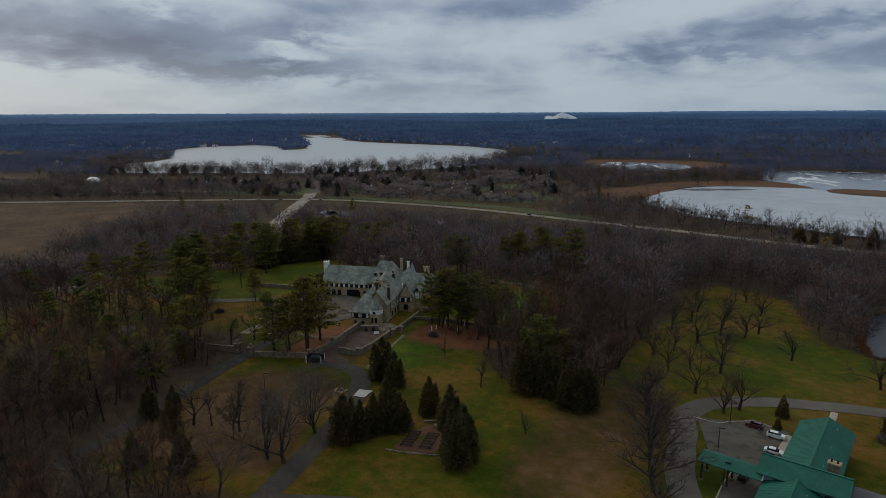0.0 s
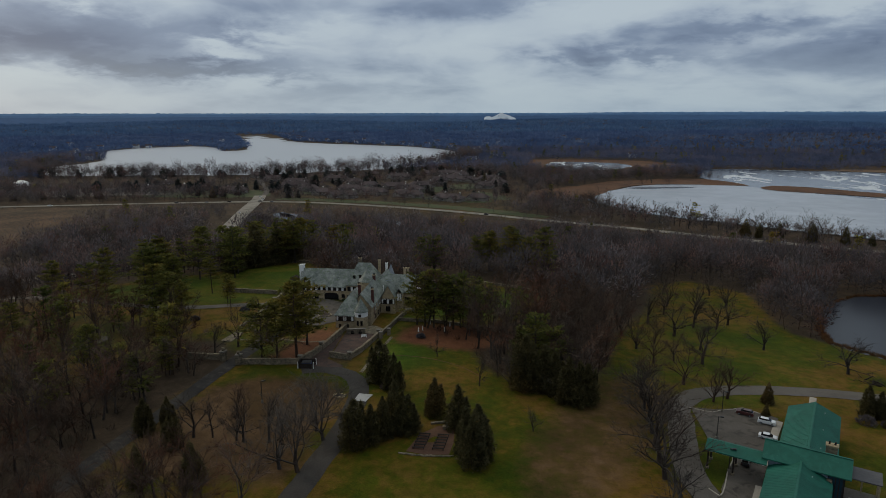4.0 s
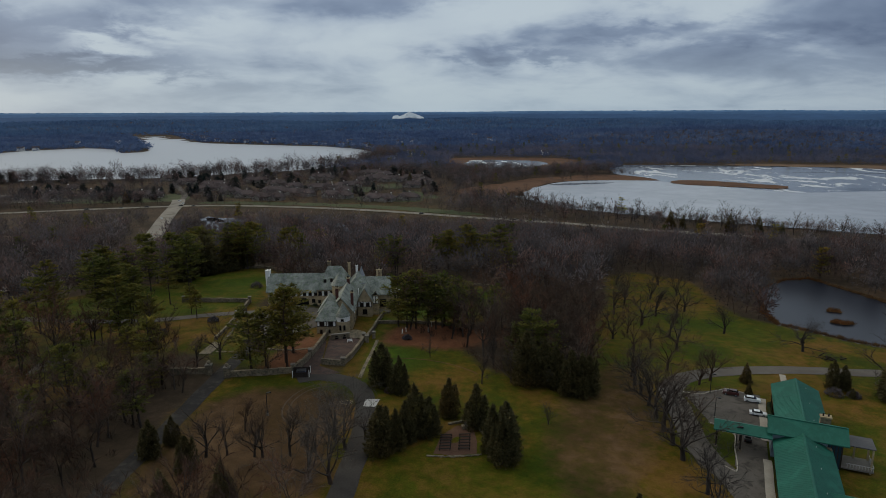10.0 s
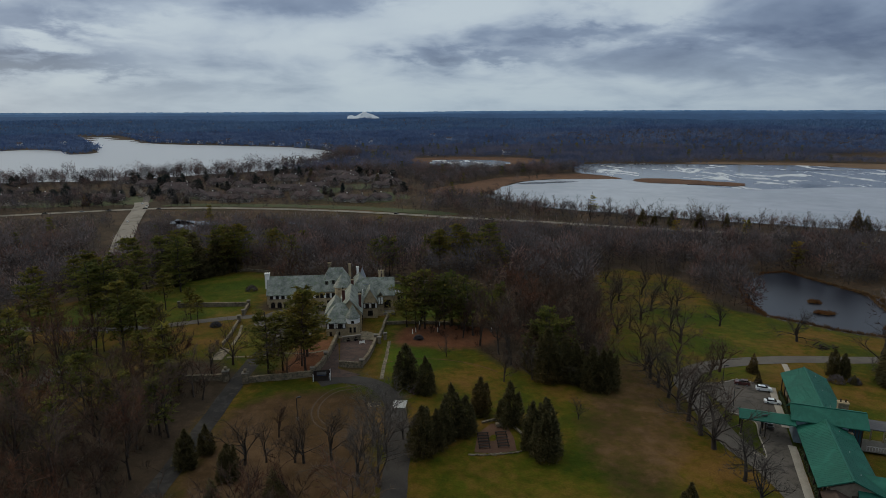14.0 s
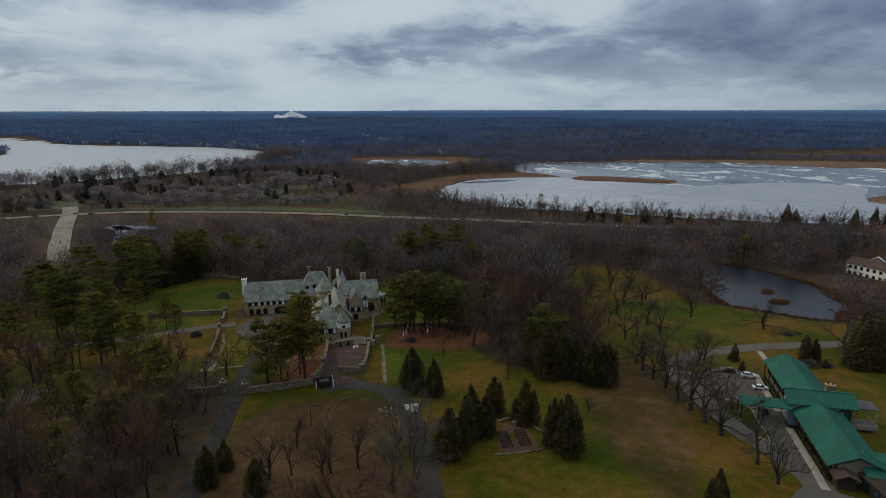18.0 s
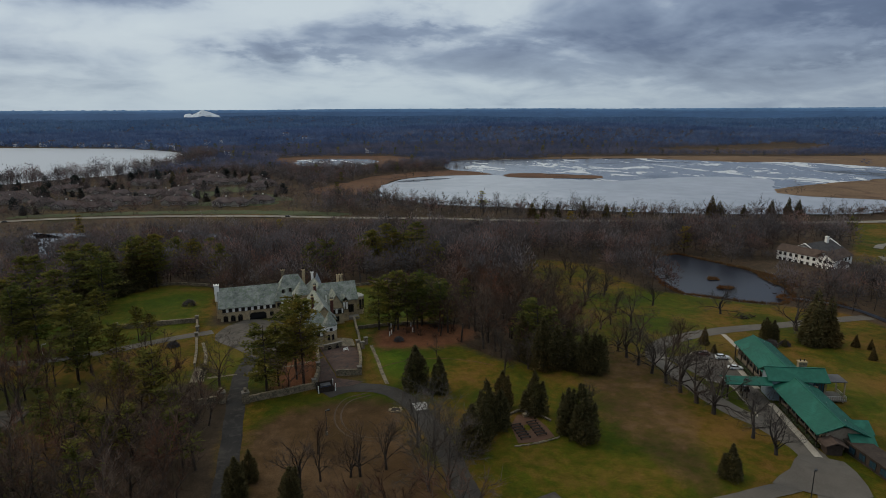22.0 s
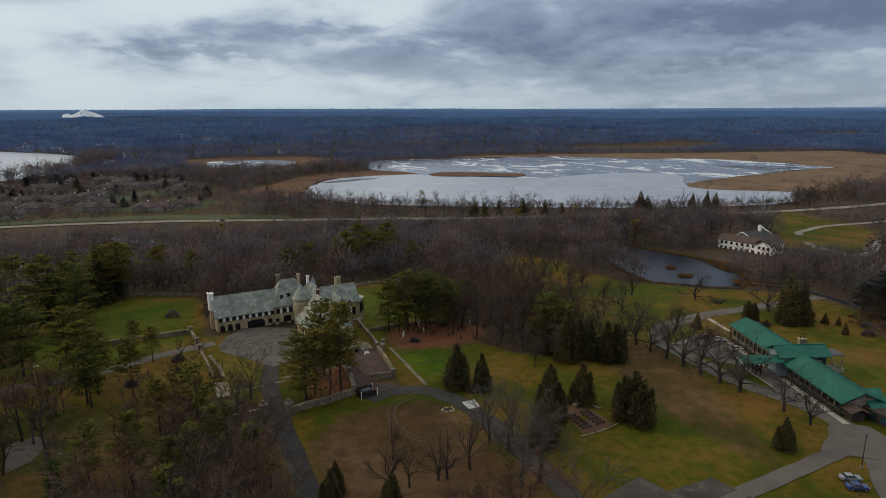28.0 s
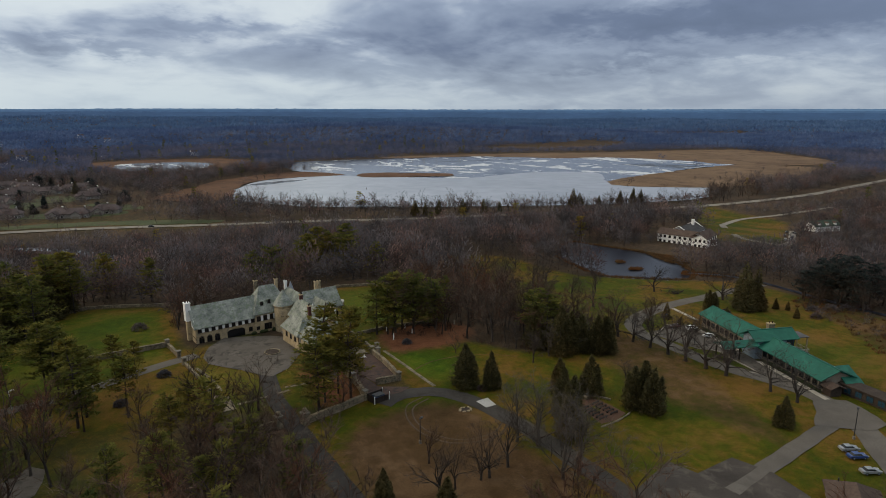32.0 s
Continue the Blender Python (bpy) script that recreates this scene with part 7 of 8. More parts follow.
def tree_thing(name, wood, green, bark, leaf, label, category, crown_name="crown"):
    e = new(name)
    tagged(e, label, category)
    for nm, geo, mat in (("trunk", wood, bark), (crown_name, green, leaf)):
        v, f, s = arrays(geo)
        o = new(nm, np_mesh(nm, v, f, mat, s))
        o.parent = e
    return e


def forest(name, kinds, spots, mats, label, category="woods", grow=(0.75, 1.25)):
    """Many trees that nobody could count, as one mesh for each material."""
    rng = np.random.default_rng(len(spots) + 7)
    pick = rng.integers(0, len(kinds), len(spots))
    parent = None
    for layer, mat in enumerate(mats):
        VV, FF, SS, k = [], [], [], 0
        for ki, kind in enumerate(kinds):
            v, f, s = kind[layer]
            here = spots[pick == ki]
            if not len(here) or not len(v):
                continue
            r2 = np.random.default_rng(ki + 11)
            m = len(here)
            a, sc = r2.uniform(0, 6.283, m), r2.uniform(*grow, m) * (here[:, 3] if here.shape[1] > 3 else 1)
            tone = r2.normal(0, 0.20 if len(mats) > 1 else 0.12 if mats[0] is M_HILLHAZE else 0.16, m)
            ca, sa = np.cos(a)[:, None], np.sin(a)[:, None]
            x = (v[None, :, 0] * ca - v[None, :, 1] * sa) * sc[:, None] + here[:, 0:1]
            y = (v[None, :, 0] * sa + v[None, :, 1] * ca) * sc[:, None] + here[:, 1:2]
            z = v[None, :, 2] * (sc * r2.uniform(0.9, 1.12, m))[:, None] + here[:, 2:3]
            VV.append(np.stack([x, y, z], -1).reshape(-1, 3))
            FF.append((f[None] + (np.arange(m) * len(v))[:, None, None]).reshape(-1, 3) + k)
            SS.append(np.clip(s[None] + tone[:, None], 0, 1).ravel())
            k += m * len(v)
        ob = new(name if layer == 0 else "needles" if mat is M_PINE or mat is M_CEDAR else "twigs", np_mesh(name, np.concatenate(VV), np.concatenate(FF), mat, np.concatenate(SS), smooth=len(mats) == 1))
        if parent is None:
            parent = tagged(ob, label, category, kind="stuff")
        else:
            ob.parent = parent
            tagged(ob, kind="stuff")
    return parent


def scatter(box, step, keep, seed):
    """Jittered plan points in a box, those for which keep() holds, with their ground heights."""
    rng = np.random.default_rng(seed)
    X, Y = np.meshgrid(np.arange(box[0], box[2], step), np.arange(box[1], box[3], step))
    X = X + rng.uniform(-0.48, 0.48, X.shape) * step
    Y = Y + rng.uniform(-0.48, 0.48, Y.shape) * step
    X, Y = X.ravel(), Y.ravel()
    k = keep(X, Y)
    X, Y = X[k], Y[k]
    return np.stack([X, Y, ground_z(X, Y)], -1)


OPEN = [FLOOD, *LAWNS, COURT, LOT, DARK_LOT, POND, LAKE, BIG_LAKE, MID_LAKE, MARSH_WEST, MARSH_EAST, MARSH_NORTH, MID_MARSH, BROWN_FIELD, HOUSE_FIELD, *FAR_MEADOWS,
        [(-62, 168), (-8, 165), (-5, 214), (-58, 218)], [(48, 66), (72, 62), (104, 118), (84, 130)], [(222, 185), (275, 190), (280, 240), (225, 232)],
        [(-40, 136), (-13, 136), (-13, 170), (-40, 172)], [(-70, 140), (-56, 140), (-56, 182), (-70, 182)], [(192, 170), (208, 168), (236, 196), (214, 222), (194, 222)]]

OPEN.append([(-300, 255), (-205, 262), (-196, 284), (-220, 300), (-300, 300)])
OPEN.append([(500, 930), (640, 835), (720, 780), (860, 655), (905, 650), (940, 790), (700, 905), (540, 955)])
OPEN.append([(340, 170), (392, 165), (404, 208), (345, 208)])
LOW_ZONE = [(205, 160), (240, 140), (300, 122), (430, 122), (430, 185), (392, 170), (345, 172), (280, 160), (245, 190), (222, 188)]


def wooded(X, Y):
    k = np.ones(X.shape, bool)
    for p in OPEN:
        k &= ~inside(X, Y, p)
    for line, w in DRIVES:
        k &= near_line(X, Y, line) > w * 0.5 + 2.5
    k &= near_line(X, Y, CREEK) > 3.5
    return k


def in_view(X, Y, lo, hi):
    """The wide fan of land that lies ahead of the walk."""
    r = np.hypot(X + 40, Y - 5)
    a = np.degrees(np.arctan2(X + 40, Y - 5))
    return (r >= lo) & (r < hi) & (a > (-52 if hi < 1000 else -48)) & (a < (92 if hi < 1000 else 82))



# named trees on the lawns
PINES = []
for sd, hh in ((1, 18.0), (2, 18.0), (3, 18.0), (4, 18.0)):
    w, g = pine_tree(sd, hh, (0.32, 0.22, 0.38, 0.18)[sd - 1], (0.25, 0.29, 0.23, 0.27)[sd - 1], 13, 26, 0.72)
    PINES.append((w, g))
SPRUCES = [cone_tree(30 + i, 12.0, (3.4, 3.0)[i], 1500, 0.9, 0.95, 0.02, -0.15) for i in range(2)]
CEDARS = [cedar_tree(40 + i, 12.0, (4.6, 4.1, 5.0, 4.4)[i], 4000, 0.56) for i in range(4)]
HOME_TREES = [cedar_tree(48 + i, 12.0, (4.4, 3.4, 3.0)[i], 420, 1.5) for i in range(3)]
OAKS = [oak_tree(60 + i, 13.0, (7, 8, 6, 7, 8)[i], ((28, 70), (22, 66), (34, 74), (36, 76), (18, 60))[i], 3, 1000, 1.2, 0.024, fork=(0.22, 0.20, 0.26, 0.24, 0.17)[i], girth=0.030, reach=(0.62, 0.66, 0.60, 0.62, 0.70)[i], many=2) for i in range(5)]
PALE_WOOD = [oak_tree(280 + i, 16.0, 6, (44, 76), 3, 1900, 1.4, 0.020, fork=0.12, girth=0.022, reach=0.66, wander=0.13, many=2) for i in range(3)]



def tops(geo):
    return max(v.z for v in geo[0][0] + geo[1][0])


def stand(name, kinds, spots, bark, leaf, label, category, crown="crown", seed=0, wide=(0.9, 1.1)):
    """Trees as things of their own, each scaled to its height."""
    rng = random.Random(seed)
    protos = {}
    for i, (x, y, h) in enumerate(spots):
        k = rng.randrange(len(kinds))
        s = h / tops(kinds[k])
        w = s * rng.uniform(*wide)
        m = Matrix.Translation((x, y, gz(x, y) - 0.1)) @ pose(0, 0, 0, 0, 0, rng.uniform(0, 360))
        if k not in protos:
            protos[k] = t = tree_thing(name, *kinds[k], bark, leaf, label, category, crown)
            t.matrix_basis = m
        else:
            t = copy_thing(protos[k], m)
        t.scale = (w, w, s)


LAWN_OAKS = [(119.9, 158.3, 11.6), (52.5, 126.0, 11.7), (52.0, 119.8, 12.1), (51.2, 113.3, 14.2), (50.1, 107.1, 14.6), (49.3, 100.8, 14.1), (48.7, 94.7, 14.6), (47.7, 82.7, 13.4), (46.3, 75.6, 12.4), (53.4, 132.0, 12.4),
             (71.6, 132.3, 10.5), (103.8, 177.0, 10.4), (127.7, 132.7, 14.5), (67.4, 142.5, 11.3), (78.3, 159.4, 13.0), (70.2, 160.5, 10.6), (49.4, 156.0, 10.1), (96.4, 197.7, 11.2), (76.1, 134.9, 10.4), (54.6, 137.6, 11.3), (49.1, 163, 11), (61.4, 169.6, 12), (68.8, 176.0, 11), (78.2, 186.5, 13), (88.6, 198.2, 12), (82.1, 172.5, 10), (97.6, 223.9, 13), (82.7, 214.2, 12), (103.2, 205, 11), (91.9, 247.8, 12), (112.3, 248.5, 12), (112.1, 230, 13), (73, 200, 12), (88, 228, 12), (60, 184, 12)]
FIELD_TREES = [(63.4, 157.3, 14.0), (-49.5, 100.6, 11.8), (-45.4, 101.0, 11.0), (-38.0, 99.5, 10.8), (-43.7, 110.5, 8.3), (-39.8, 100.0, 10.5), (-32.6, 99.8, 11.4),
               (-59.4, 152.8, 13.5), (33.6, 140.6, 11.6), (31.2, 154.4, 9.5), (-0.1, 150.7, 6.4), (24.0, 110.2, 6.4), (13.8, 98.7, 6.5), (-64.0, 147.2, 9.6), (20.5, 138.5, 10.0), (12.0, 132.0, 8.5), (17.0, 143.0, 9.0), (-17.5, 105.5, 9.5)]
PINE_GROVE = [(-8.5, 178.0, 18.4), (-5.7, 176.1, 16.7), (-2.8, 176.0, 20.1), (1.3, 178.0, 17.8), (3.6, 175.2, 18.9), (6.7, 178.6, 18.8), (-49.0, 143.6, 18.4), (-45.6, 146.6, 17.1), (-39.6, 144.8, 23.5), (-40.6, 148.8, 17.0), (-39.5, 155.9, 21.8),
              (26.8, 139.7, 18.0), (31.6, 141.7, 15.0), (24.5, 183.6, 14.2), (12, 184, 17), (10.5, 172.5, 16), (16, 181, 15), (28.5, 147.0, 16)]
WEST_PINES = [(-120.7, 179.5, 18.7), (-115.8, 181.0, 17.1), (-110.2, 196.4, 20.7), (-92.6, 170.0, 20.9), (-90.0, 174.3, 17.6), (-95.5, 186.1, 21.0), (-93.2, 184.9, 19.4), (-75.6, 188.8, 10.8), (-79.1, 194.9, 11.7), (-105.2, 196.8, 21.9), (-110.9, 203.7, 20.8),
              (-90.0, 207.0, 15.2), (-80.7, 145.9, 13.6), (-94.9, 134.4, 12.4), (-90.4, 231.1, 21.6), (-88.2, 127.5, 15.5), (-75.9, 149.3, 13.7), (-83.1, 168.0, 15.8), (-82.3, 124.3, 10.3), (-70.5, 131, 11.0), (-130, 205, 19), (-139, 188, 18), (-126, 150, 14)]
BACK_PINES = [(-92.3, 239.6, 21.7), (-100.0, 246.0, 20.8), (-80.0, 274.4, 21.3), (-74.0, 276.2, 21.7), (-74.6, 299.5, 20.9), (-66.2, 333.2, 20.1), (-109.0, 308.9, 24.6), (-7.9, 249.8, 18.9), (-13.8, 255.6, 16.7), (17.4, 267.7, 19.1),
              (28.5, 268.9, 19.2), (34.8, 262.2, 18.5), (11.2, 261.4, 17.3), (-86.7, 323.9, 21.8), (-64.9, 351.5, 18.7), (-50, 262, 17), (-98, 282, 21), (-118, 262, 20), (42, 252, 16), (-60, 283, 18), (-104, 228, 18), (-122, 232, 19),
              (-114.1, 325.5, 19), (-107.4, 331.3, 21), (-91.7, 265.2, 17), (-81.9, 262.5, 22), (-74.5, 265.0, 20), (-57.5, 294.8, 16), (-48.7, 336.6, 18), (17.0, 264.9, 19), (26.7, 274.4, 21), (34.3, 271.2, 17), (43.7, 277.2, 22), (-113.1, 254.2, 20), (-117.1, 241.8, 16), (-120.9, 231.8, 18), (-123.7, 222.8, 19)]
SPRUCE_SPOTS = [(85.6, 133.4, 6.1), (121.0, 121.8, 18.4), (122.5, 118.0, 16.8), (118.5, 119.5, 15), (129.7, 113.6, 4.5), (131.4, 109.8, 3.8), (122.5, 103.6, 4.6), (108.5, 122.3, 3.1), (-96, 244, 20), (-82, 262, 19), (-78, 270, 20), (-90, 256, 21), (82.0, 126.0, 3.4), (-52.4, 83.6, 8.5), (-42.3, 84.4, 9.0)]
CEDAR_SPOTS = [(-13.9, 132.0, 13.2), (-9.5, 127.2, 11.5), (-14.3, 99.1, 12.7), (-11.0, 100.8, 10.8), (-6.7, 107.0, 13.6), (-3.7, 106.2, 10.7), (1.6, 114.7, 11.0), (7.2, 109.4, 12.2), (9.0, 98.6, 12.7), (11.6, 97.4, 13.9), (10.4, 94.4, 12.0),
               (34.0, 126.5, 13.7), (38.6, 126.4, 12.1), (31.0, 130.1, 13.4), (29.7, 72.6, 8.8), (-57.7, 106.2, 7.7), (-60.6, 101.6, 9.7), (-51.9, 95.9, 8.8), (-9.0, 104.0, 11.0), (26, 133, 10), (107.6, 128.8, 9.4), (110.2, 128.0, 8.2), (23.7, 131.8, 17.0), (28.6, 132.0, 14.5), (36.6, 125.6, 13.0), (22.5, 140.5, 16.0)]
stand("oak_tree", OAKS, [(x, y, h * 1.14) for x, y, h in LAWN_OAKS], M_BARK, M_BARK, "bare spreading oak standing on the lawn", "tree", "crown", 1, (1.1, 1.35))
stand("field_tree", OAKS, [(x, y, h * 1.1) for x, y, h in FIELD_TREES], M_BARK, M_BARK, "leafless grey field tree with upswept branches", "tree", "crown", 2, (0.75, 1.0))
stand("grey_tree", PALE_WOOD, [(-27.5, 90.3, 17.0), (-24.0, 105.3, 15.8), (-21.6, 101.6, 16.6), (-23.7, 89.5, 18.3), (28.0, 134.0, 13.0), (20.0, 133.0, 11.5)], M_PALEBARK, M_PALETWIG, "tall leafless tree with dense pale grey twigs", "tree", "crown", 12, (1.0, 1.25))
stand("pine_tree", PINES, PINE_GROVE, M_BARK, M_PINE, "tall white pine with bare lower trunk", "tree", seed=3, wide=(0.98, 1.2))
stand("pine_tree", PINES, WEST_PINES, M_BARK, M_PINE, "layered green pine among the west woods", "tree", seed=4, wide=(0.95, 1.2))
stand("pine_tree", PINES, BACK_PINES, M_BARK, M_PINE, "dark tall pine rising above the rear woods", "tree", seed=5, wide=(1.0, 1.25))
stand("pine_tree", PINES, [(151, 111, 13), (153.5, 106, 16.5), (157, 101, 18), (160, 108, 17), (152, 95, 18), (166, 100, 19), (163, 92, 18), (172, 108, 18)], M_BARK, M_DARKFIR, "dark dense pine at the edge of the rough grass", "tree", seed=55, wide=(1.1, 1.4))
stand("field_tree", OAKS, [(147, 104, 13), (155, 113, 14), (165, 112, 16), (170, 118, 15), (149, 90, 14), (176, 112, 16)], M_BARK, M_BRUSH, "tall leafless brown tree at the rough grass edge", "tree", "crown", 56, (0.9, 1.2))
stand("spruce_tree", SPRUCES, SPRUCE_SPOTS, M_BARK, M_CEDAR, "dark conical spruce tree with drooping boughs", "tree", seed=6, wide=(0.9, 1.15))
stand("spruce_tree", SPRUCES, [(-470, 566, 12), (-442, 569, 9), (-421, 581, 11), (-395, 584, 10), (-367, 587, 13), (-256, 600, 11), (-150, 780, 14), (-60, 800, 14), (20, 740, 13)], M_BARK, M_CEDAR, "dark spruce on the roadside grass", "tree", seed=16, wide=(1.0, 1.3))
rng = random.Random(88)
HOME_GREENS = [(-218, 669, 11), (-212, 676, 10), (-177, 596, 9), (-168, 599, 8), (-174, 690, 12), (-143, 675, 13), (-248, 606, 9), (-238, 644, 10), (-268, 785, 14), (-228, 750, 12), (-222, 744, 11), (-160, 812, 12), (-60, 735, 9), (-95, 660, 8), (8, 600, 9), (18, 790, 12), (2, 830, 13), (-75, 820, 12), (-110, 720, 10)]
for ax, ay, bx, by, count in ((-262, 640, -205, 640, 9), (-290, 620, -230, 612, 5), (-300, 800, -120, 790, 15), (-120, 830, -20, 870, 9), (-10, 860, 50, 760, 12), (-200, 720, 20, 700, 11), (-30, 640, 60, 620, 5), (-420, 640, -300, 660, 12), (-560, 790, -320, 800, 14)):
    for _ in range(count):
        k = rng.random()
        HOME_GREENS.append((ax + (bx - ax) * k + rng.gauss(0, 7), ay + (by - ay) * k + rng.gauss(0, 12), rng.uniform(7, 14)))
stand("evergreen_tree", HOME_TREES, HOME_GREENS, M_BARK, M_DARKFIR, "dark rounded evergreen between the lakeside homes", "tree", seed=27, wide=(1.0, 1.7))
stand("spruce_tree", SPRUCES, [(195, 414, 13), (203, 411, 10), (215, 408, 12), (231, 397, 13), (249, 391, 12), (262, 385, 9), (328, 360, 17), (333, 357, 13), (377, 345, 13), (390, 340, 15), (398, 337, 13), (352, 350, 10)], M_BARK, M_CEDAR, "dark spruce rising beside the lake shore", "tree", seed=28, wide=(0.9, 1.2))
stand("cedar_tree", CEDARS, [(x, y, h * 0.9) for x, y, h in CEDAR_SPOTS], M_BARK, M_CEDAR, "dense dark olive cedar reaching to the ground", "tree", seed=7, wide=(0.8, 1.02))
for sx, sy, sr in ((-6.2, 165.8, 1.4), (-69.7, 186.2, 1.7), (-63.6, 228.6, 2.4), (-106.1, 181.5, 2.2), (-82.7, 175.6, 1.5), (-12, 128, 1.2)):
    shrub(sx, sy, sr, M_TWIG, "rounded brown winter shrub on the lawn")
for sx, sy, sr in ((109.6, 123.1, 1.6), (105.0, 124.5, 2.2), (137, 103, 2.4), (143, 99, 2.8), (150, 96, 2.2), (128, 99, 2.0), (155, 92, 2.6)):
    shrub(sx, sy, sr, M_TWIG, "tangled bare shrub on the rough grass")

# woods that nobody could count
near_kinds, mid_kinds, far_kinds, scrub_kinds = [], [], [], []
for sd in range(8):
    w, t = oak_tree(20 + sd, 11.5 + sd * 0.7, 4 + sd % 2, (34, 72), 2, 600, 1.7, 0.042, fork=0.26, girth=0.017, reach=0.56, wander=0.16, sides=3, many=2)
    near_kinds.append((arrays(w), arrays(t)))
strand_kinds = []
for sd in range(6):
    w, t = oak_tree(120 + sd, 12.0 + sd * 0.7, 6, (26, 70), 2, 330, 1.5, 0.05, fork=0.22, girth=0.022, reach=0.58, wander=0.16, sides=3, many=2)
    strand_kinds.append((arrays(w), arrays(t)))
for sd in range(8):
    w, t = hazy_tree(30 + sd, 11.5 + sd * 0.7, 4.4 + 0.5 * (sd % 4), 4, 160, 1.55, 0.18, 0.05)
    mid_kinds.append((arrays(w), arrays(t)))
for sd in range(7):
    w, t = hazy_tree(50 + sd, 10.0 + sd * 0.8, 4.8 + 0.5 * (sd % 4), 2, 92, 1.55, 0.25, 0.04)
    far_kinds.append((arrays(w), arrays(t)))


dim_kinds = [(arrays(hazy_tree(70 + i, 9.5 + i * 0.5, 4.6 + 0.4 * (i % 3), 0, 29, 2.1, 0.41, 0.0)[1]),) for i in range(9)]
mist_kinds = [(arrays(hazy_tree(170 + i, 10 + i * 0.5, 7.0 + 0.8 * (i % 3), 0, 15, 4.3, 1.02, 0.0)[1]),) for i in range(8)]
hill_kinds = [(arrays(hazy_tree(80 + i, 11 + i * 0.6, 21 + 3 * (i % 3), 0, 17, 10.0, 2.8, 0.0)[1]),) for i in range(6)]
far_conifers = [(arrays(hazy_tree(95 + i, 13 + i, 3.4, 0, 34, 1.9, 0.34, 0.0)[1]),) for i in range(3)]
for sd in range(5):
    rng = random.Random(sd)
    w, t = ([], [], []), ([], [], [])
    for _ in range(5):
        g = rng.uniform(0, 6.28)
        tube(*w, Vector((math.cos(g) * 0.6, math.sin(g) * 0.6, -0.1)), Vector((math.cos(g) * 1.5, math.sin(g) * 1.5, rng.uniform(1.2, 3.0))), 0.05, 0.02, 3, 0.4)
    for _ in range(34):
        g, r = rng.uniform(0, 6.28), rng.uniform(0, 1.6)
        q = Vector((math.cos(g) * r, math.sin(g) * r, rng.uniform(0.1, 1.6)))
        sliver(*t, q, q + Vector((rng.gauss(0, 0.7), rng.gauss(0, 0.7), rng.uniform(0.5, 1.5))), 0.05, rng.uniform(0.1, 0.6), rng)
    scrub_kinds.append((arrays(w), arrays(t)))
wood_pines = [tuple(arrays(g) for g in pine_tree(90 + i, 13.0, 0.22, 0.24, 10, 10, 0.95)) for i in range(3)]

GREAT_SHORE = [(-650, 960), (-608, 858), (-562, 815), (-422, 828), (-293, 842), (-193, 900), (-114, 945), (-54, 1060), (-20, 1200)]
near_spots = scatter((-260, 20, 330, 420), 6.1, lambda X, Y: wooded(X, Y) & in_view(X, Y, 25, 225) & ~inside(X, Y, LOW_ZONE), 1)
glade = inside(near_spots[:, 0], near_spots[:, 1], WEST_GLADE)
near_spots = near_spots[~glade | (np.random.default_rng(31).random(len(near_spots)) < 0.38)]
mid_spots = scatter((-300, 20, 450, 470), 6.9, lambda X, Y: wooded(X, Y) & in_view(X, Y, 225, 430) & ~inside(X, Y, LOW_ZONE), 4)
NEAR_SHORE = [(120, 600), (150, 515), (210, 460), (288, 399), (378, 344), (473, 312), (530, 335)]
rest_spots = scatter((-600, -40, 900, 900), 8.4, lambda X, Y: wooded(X, Y) & in_view(X, Y, 430, 900) & (near_line(X, Y, NEAR_SHORE) > 46), 2)
strand_spots = scatter((60, 260, 580, 660), 11.0, lambda X, Y: wooded(X, Y) & (near_line(X, Y, NEAR_SHORE) < 46), 41)
thorn_spots = scatter((80, 280, 560, 640), 4.6, lambda X, Y: wooded(X, Y) & (near_line(X, Y, NEAR_SHORE) < 14), 42)
home_spots = scatter((-700, 560, 100, 920), 12.5, lambda X, Y: inside(X, Y, HOUSE_FIELD) & ~inside(X, Y, BIG_LAKE) & (near_line(X, Y, HIGHWAY) > 30) & (near_line(X, Y, SIDE_ROAD) > 12), 5)
dim_spots = scatter((-1200, 0, 1600, 1600), 8.0, lambda X, Y: wooded(X, Y) & in_view(X, Y, 900, 1450) & (near_line(X, Y, HIGHWAY) > 20) & (near_line(X, Y, GREAT_SHORE) > 26) & ~((X > 800) & (X < 1020) & (Y > 350) & (Y < 580)), 3)
shore_spots = scatter((-720, 760, 90, 1300), 9.0, lambda X, Y: ~inside(X, Y, BIG_LAKE) & (near_line(X, Y, GREAT_SHORE) < 44), 21)
mist_spots = scatter((-2000, -300, 2500, 2700), 14.0, lambda X, Y: wooded(X, Y) & in_view(X, Y, 1450, 2450), 13)
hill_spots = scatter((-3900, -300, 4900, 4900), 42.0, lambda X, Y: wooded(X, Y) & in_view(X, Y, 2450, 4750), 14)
fir_spots = scatter((-1500, 100, 2000, 2200), 30.0, lambda X, Y: wooded(X, Y) & in_view(X, Y, 700, 2300) & ~((X > 800) & (X < 1020) & (Y > 350) & (Y < 580)) & (np.sin(X / 97.0 + 1.3 * np.sin(Y / 140.0)) + np.sin(Y / 83.0 + X / 300.0) > 0.75), 15)
bank_spots = scatter((-1000, 1000, 60, 2400), 13.0, lambda X, Y: ~inside(X, Y, BIG_LAKE) & (near_line(X, Y, BIG_LAKE + BIG_LAKE[:1]) < 26) & (Y > 1040), 33)
snag_spots = scatter((520, 300, 920, 470), 19.0, lambda X, Y: inside(X, Y, MARSH_EAST) & (X > 610) & (Y < 400), 16)
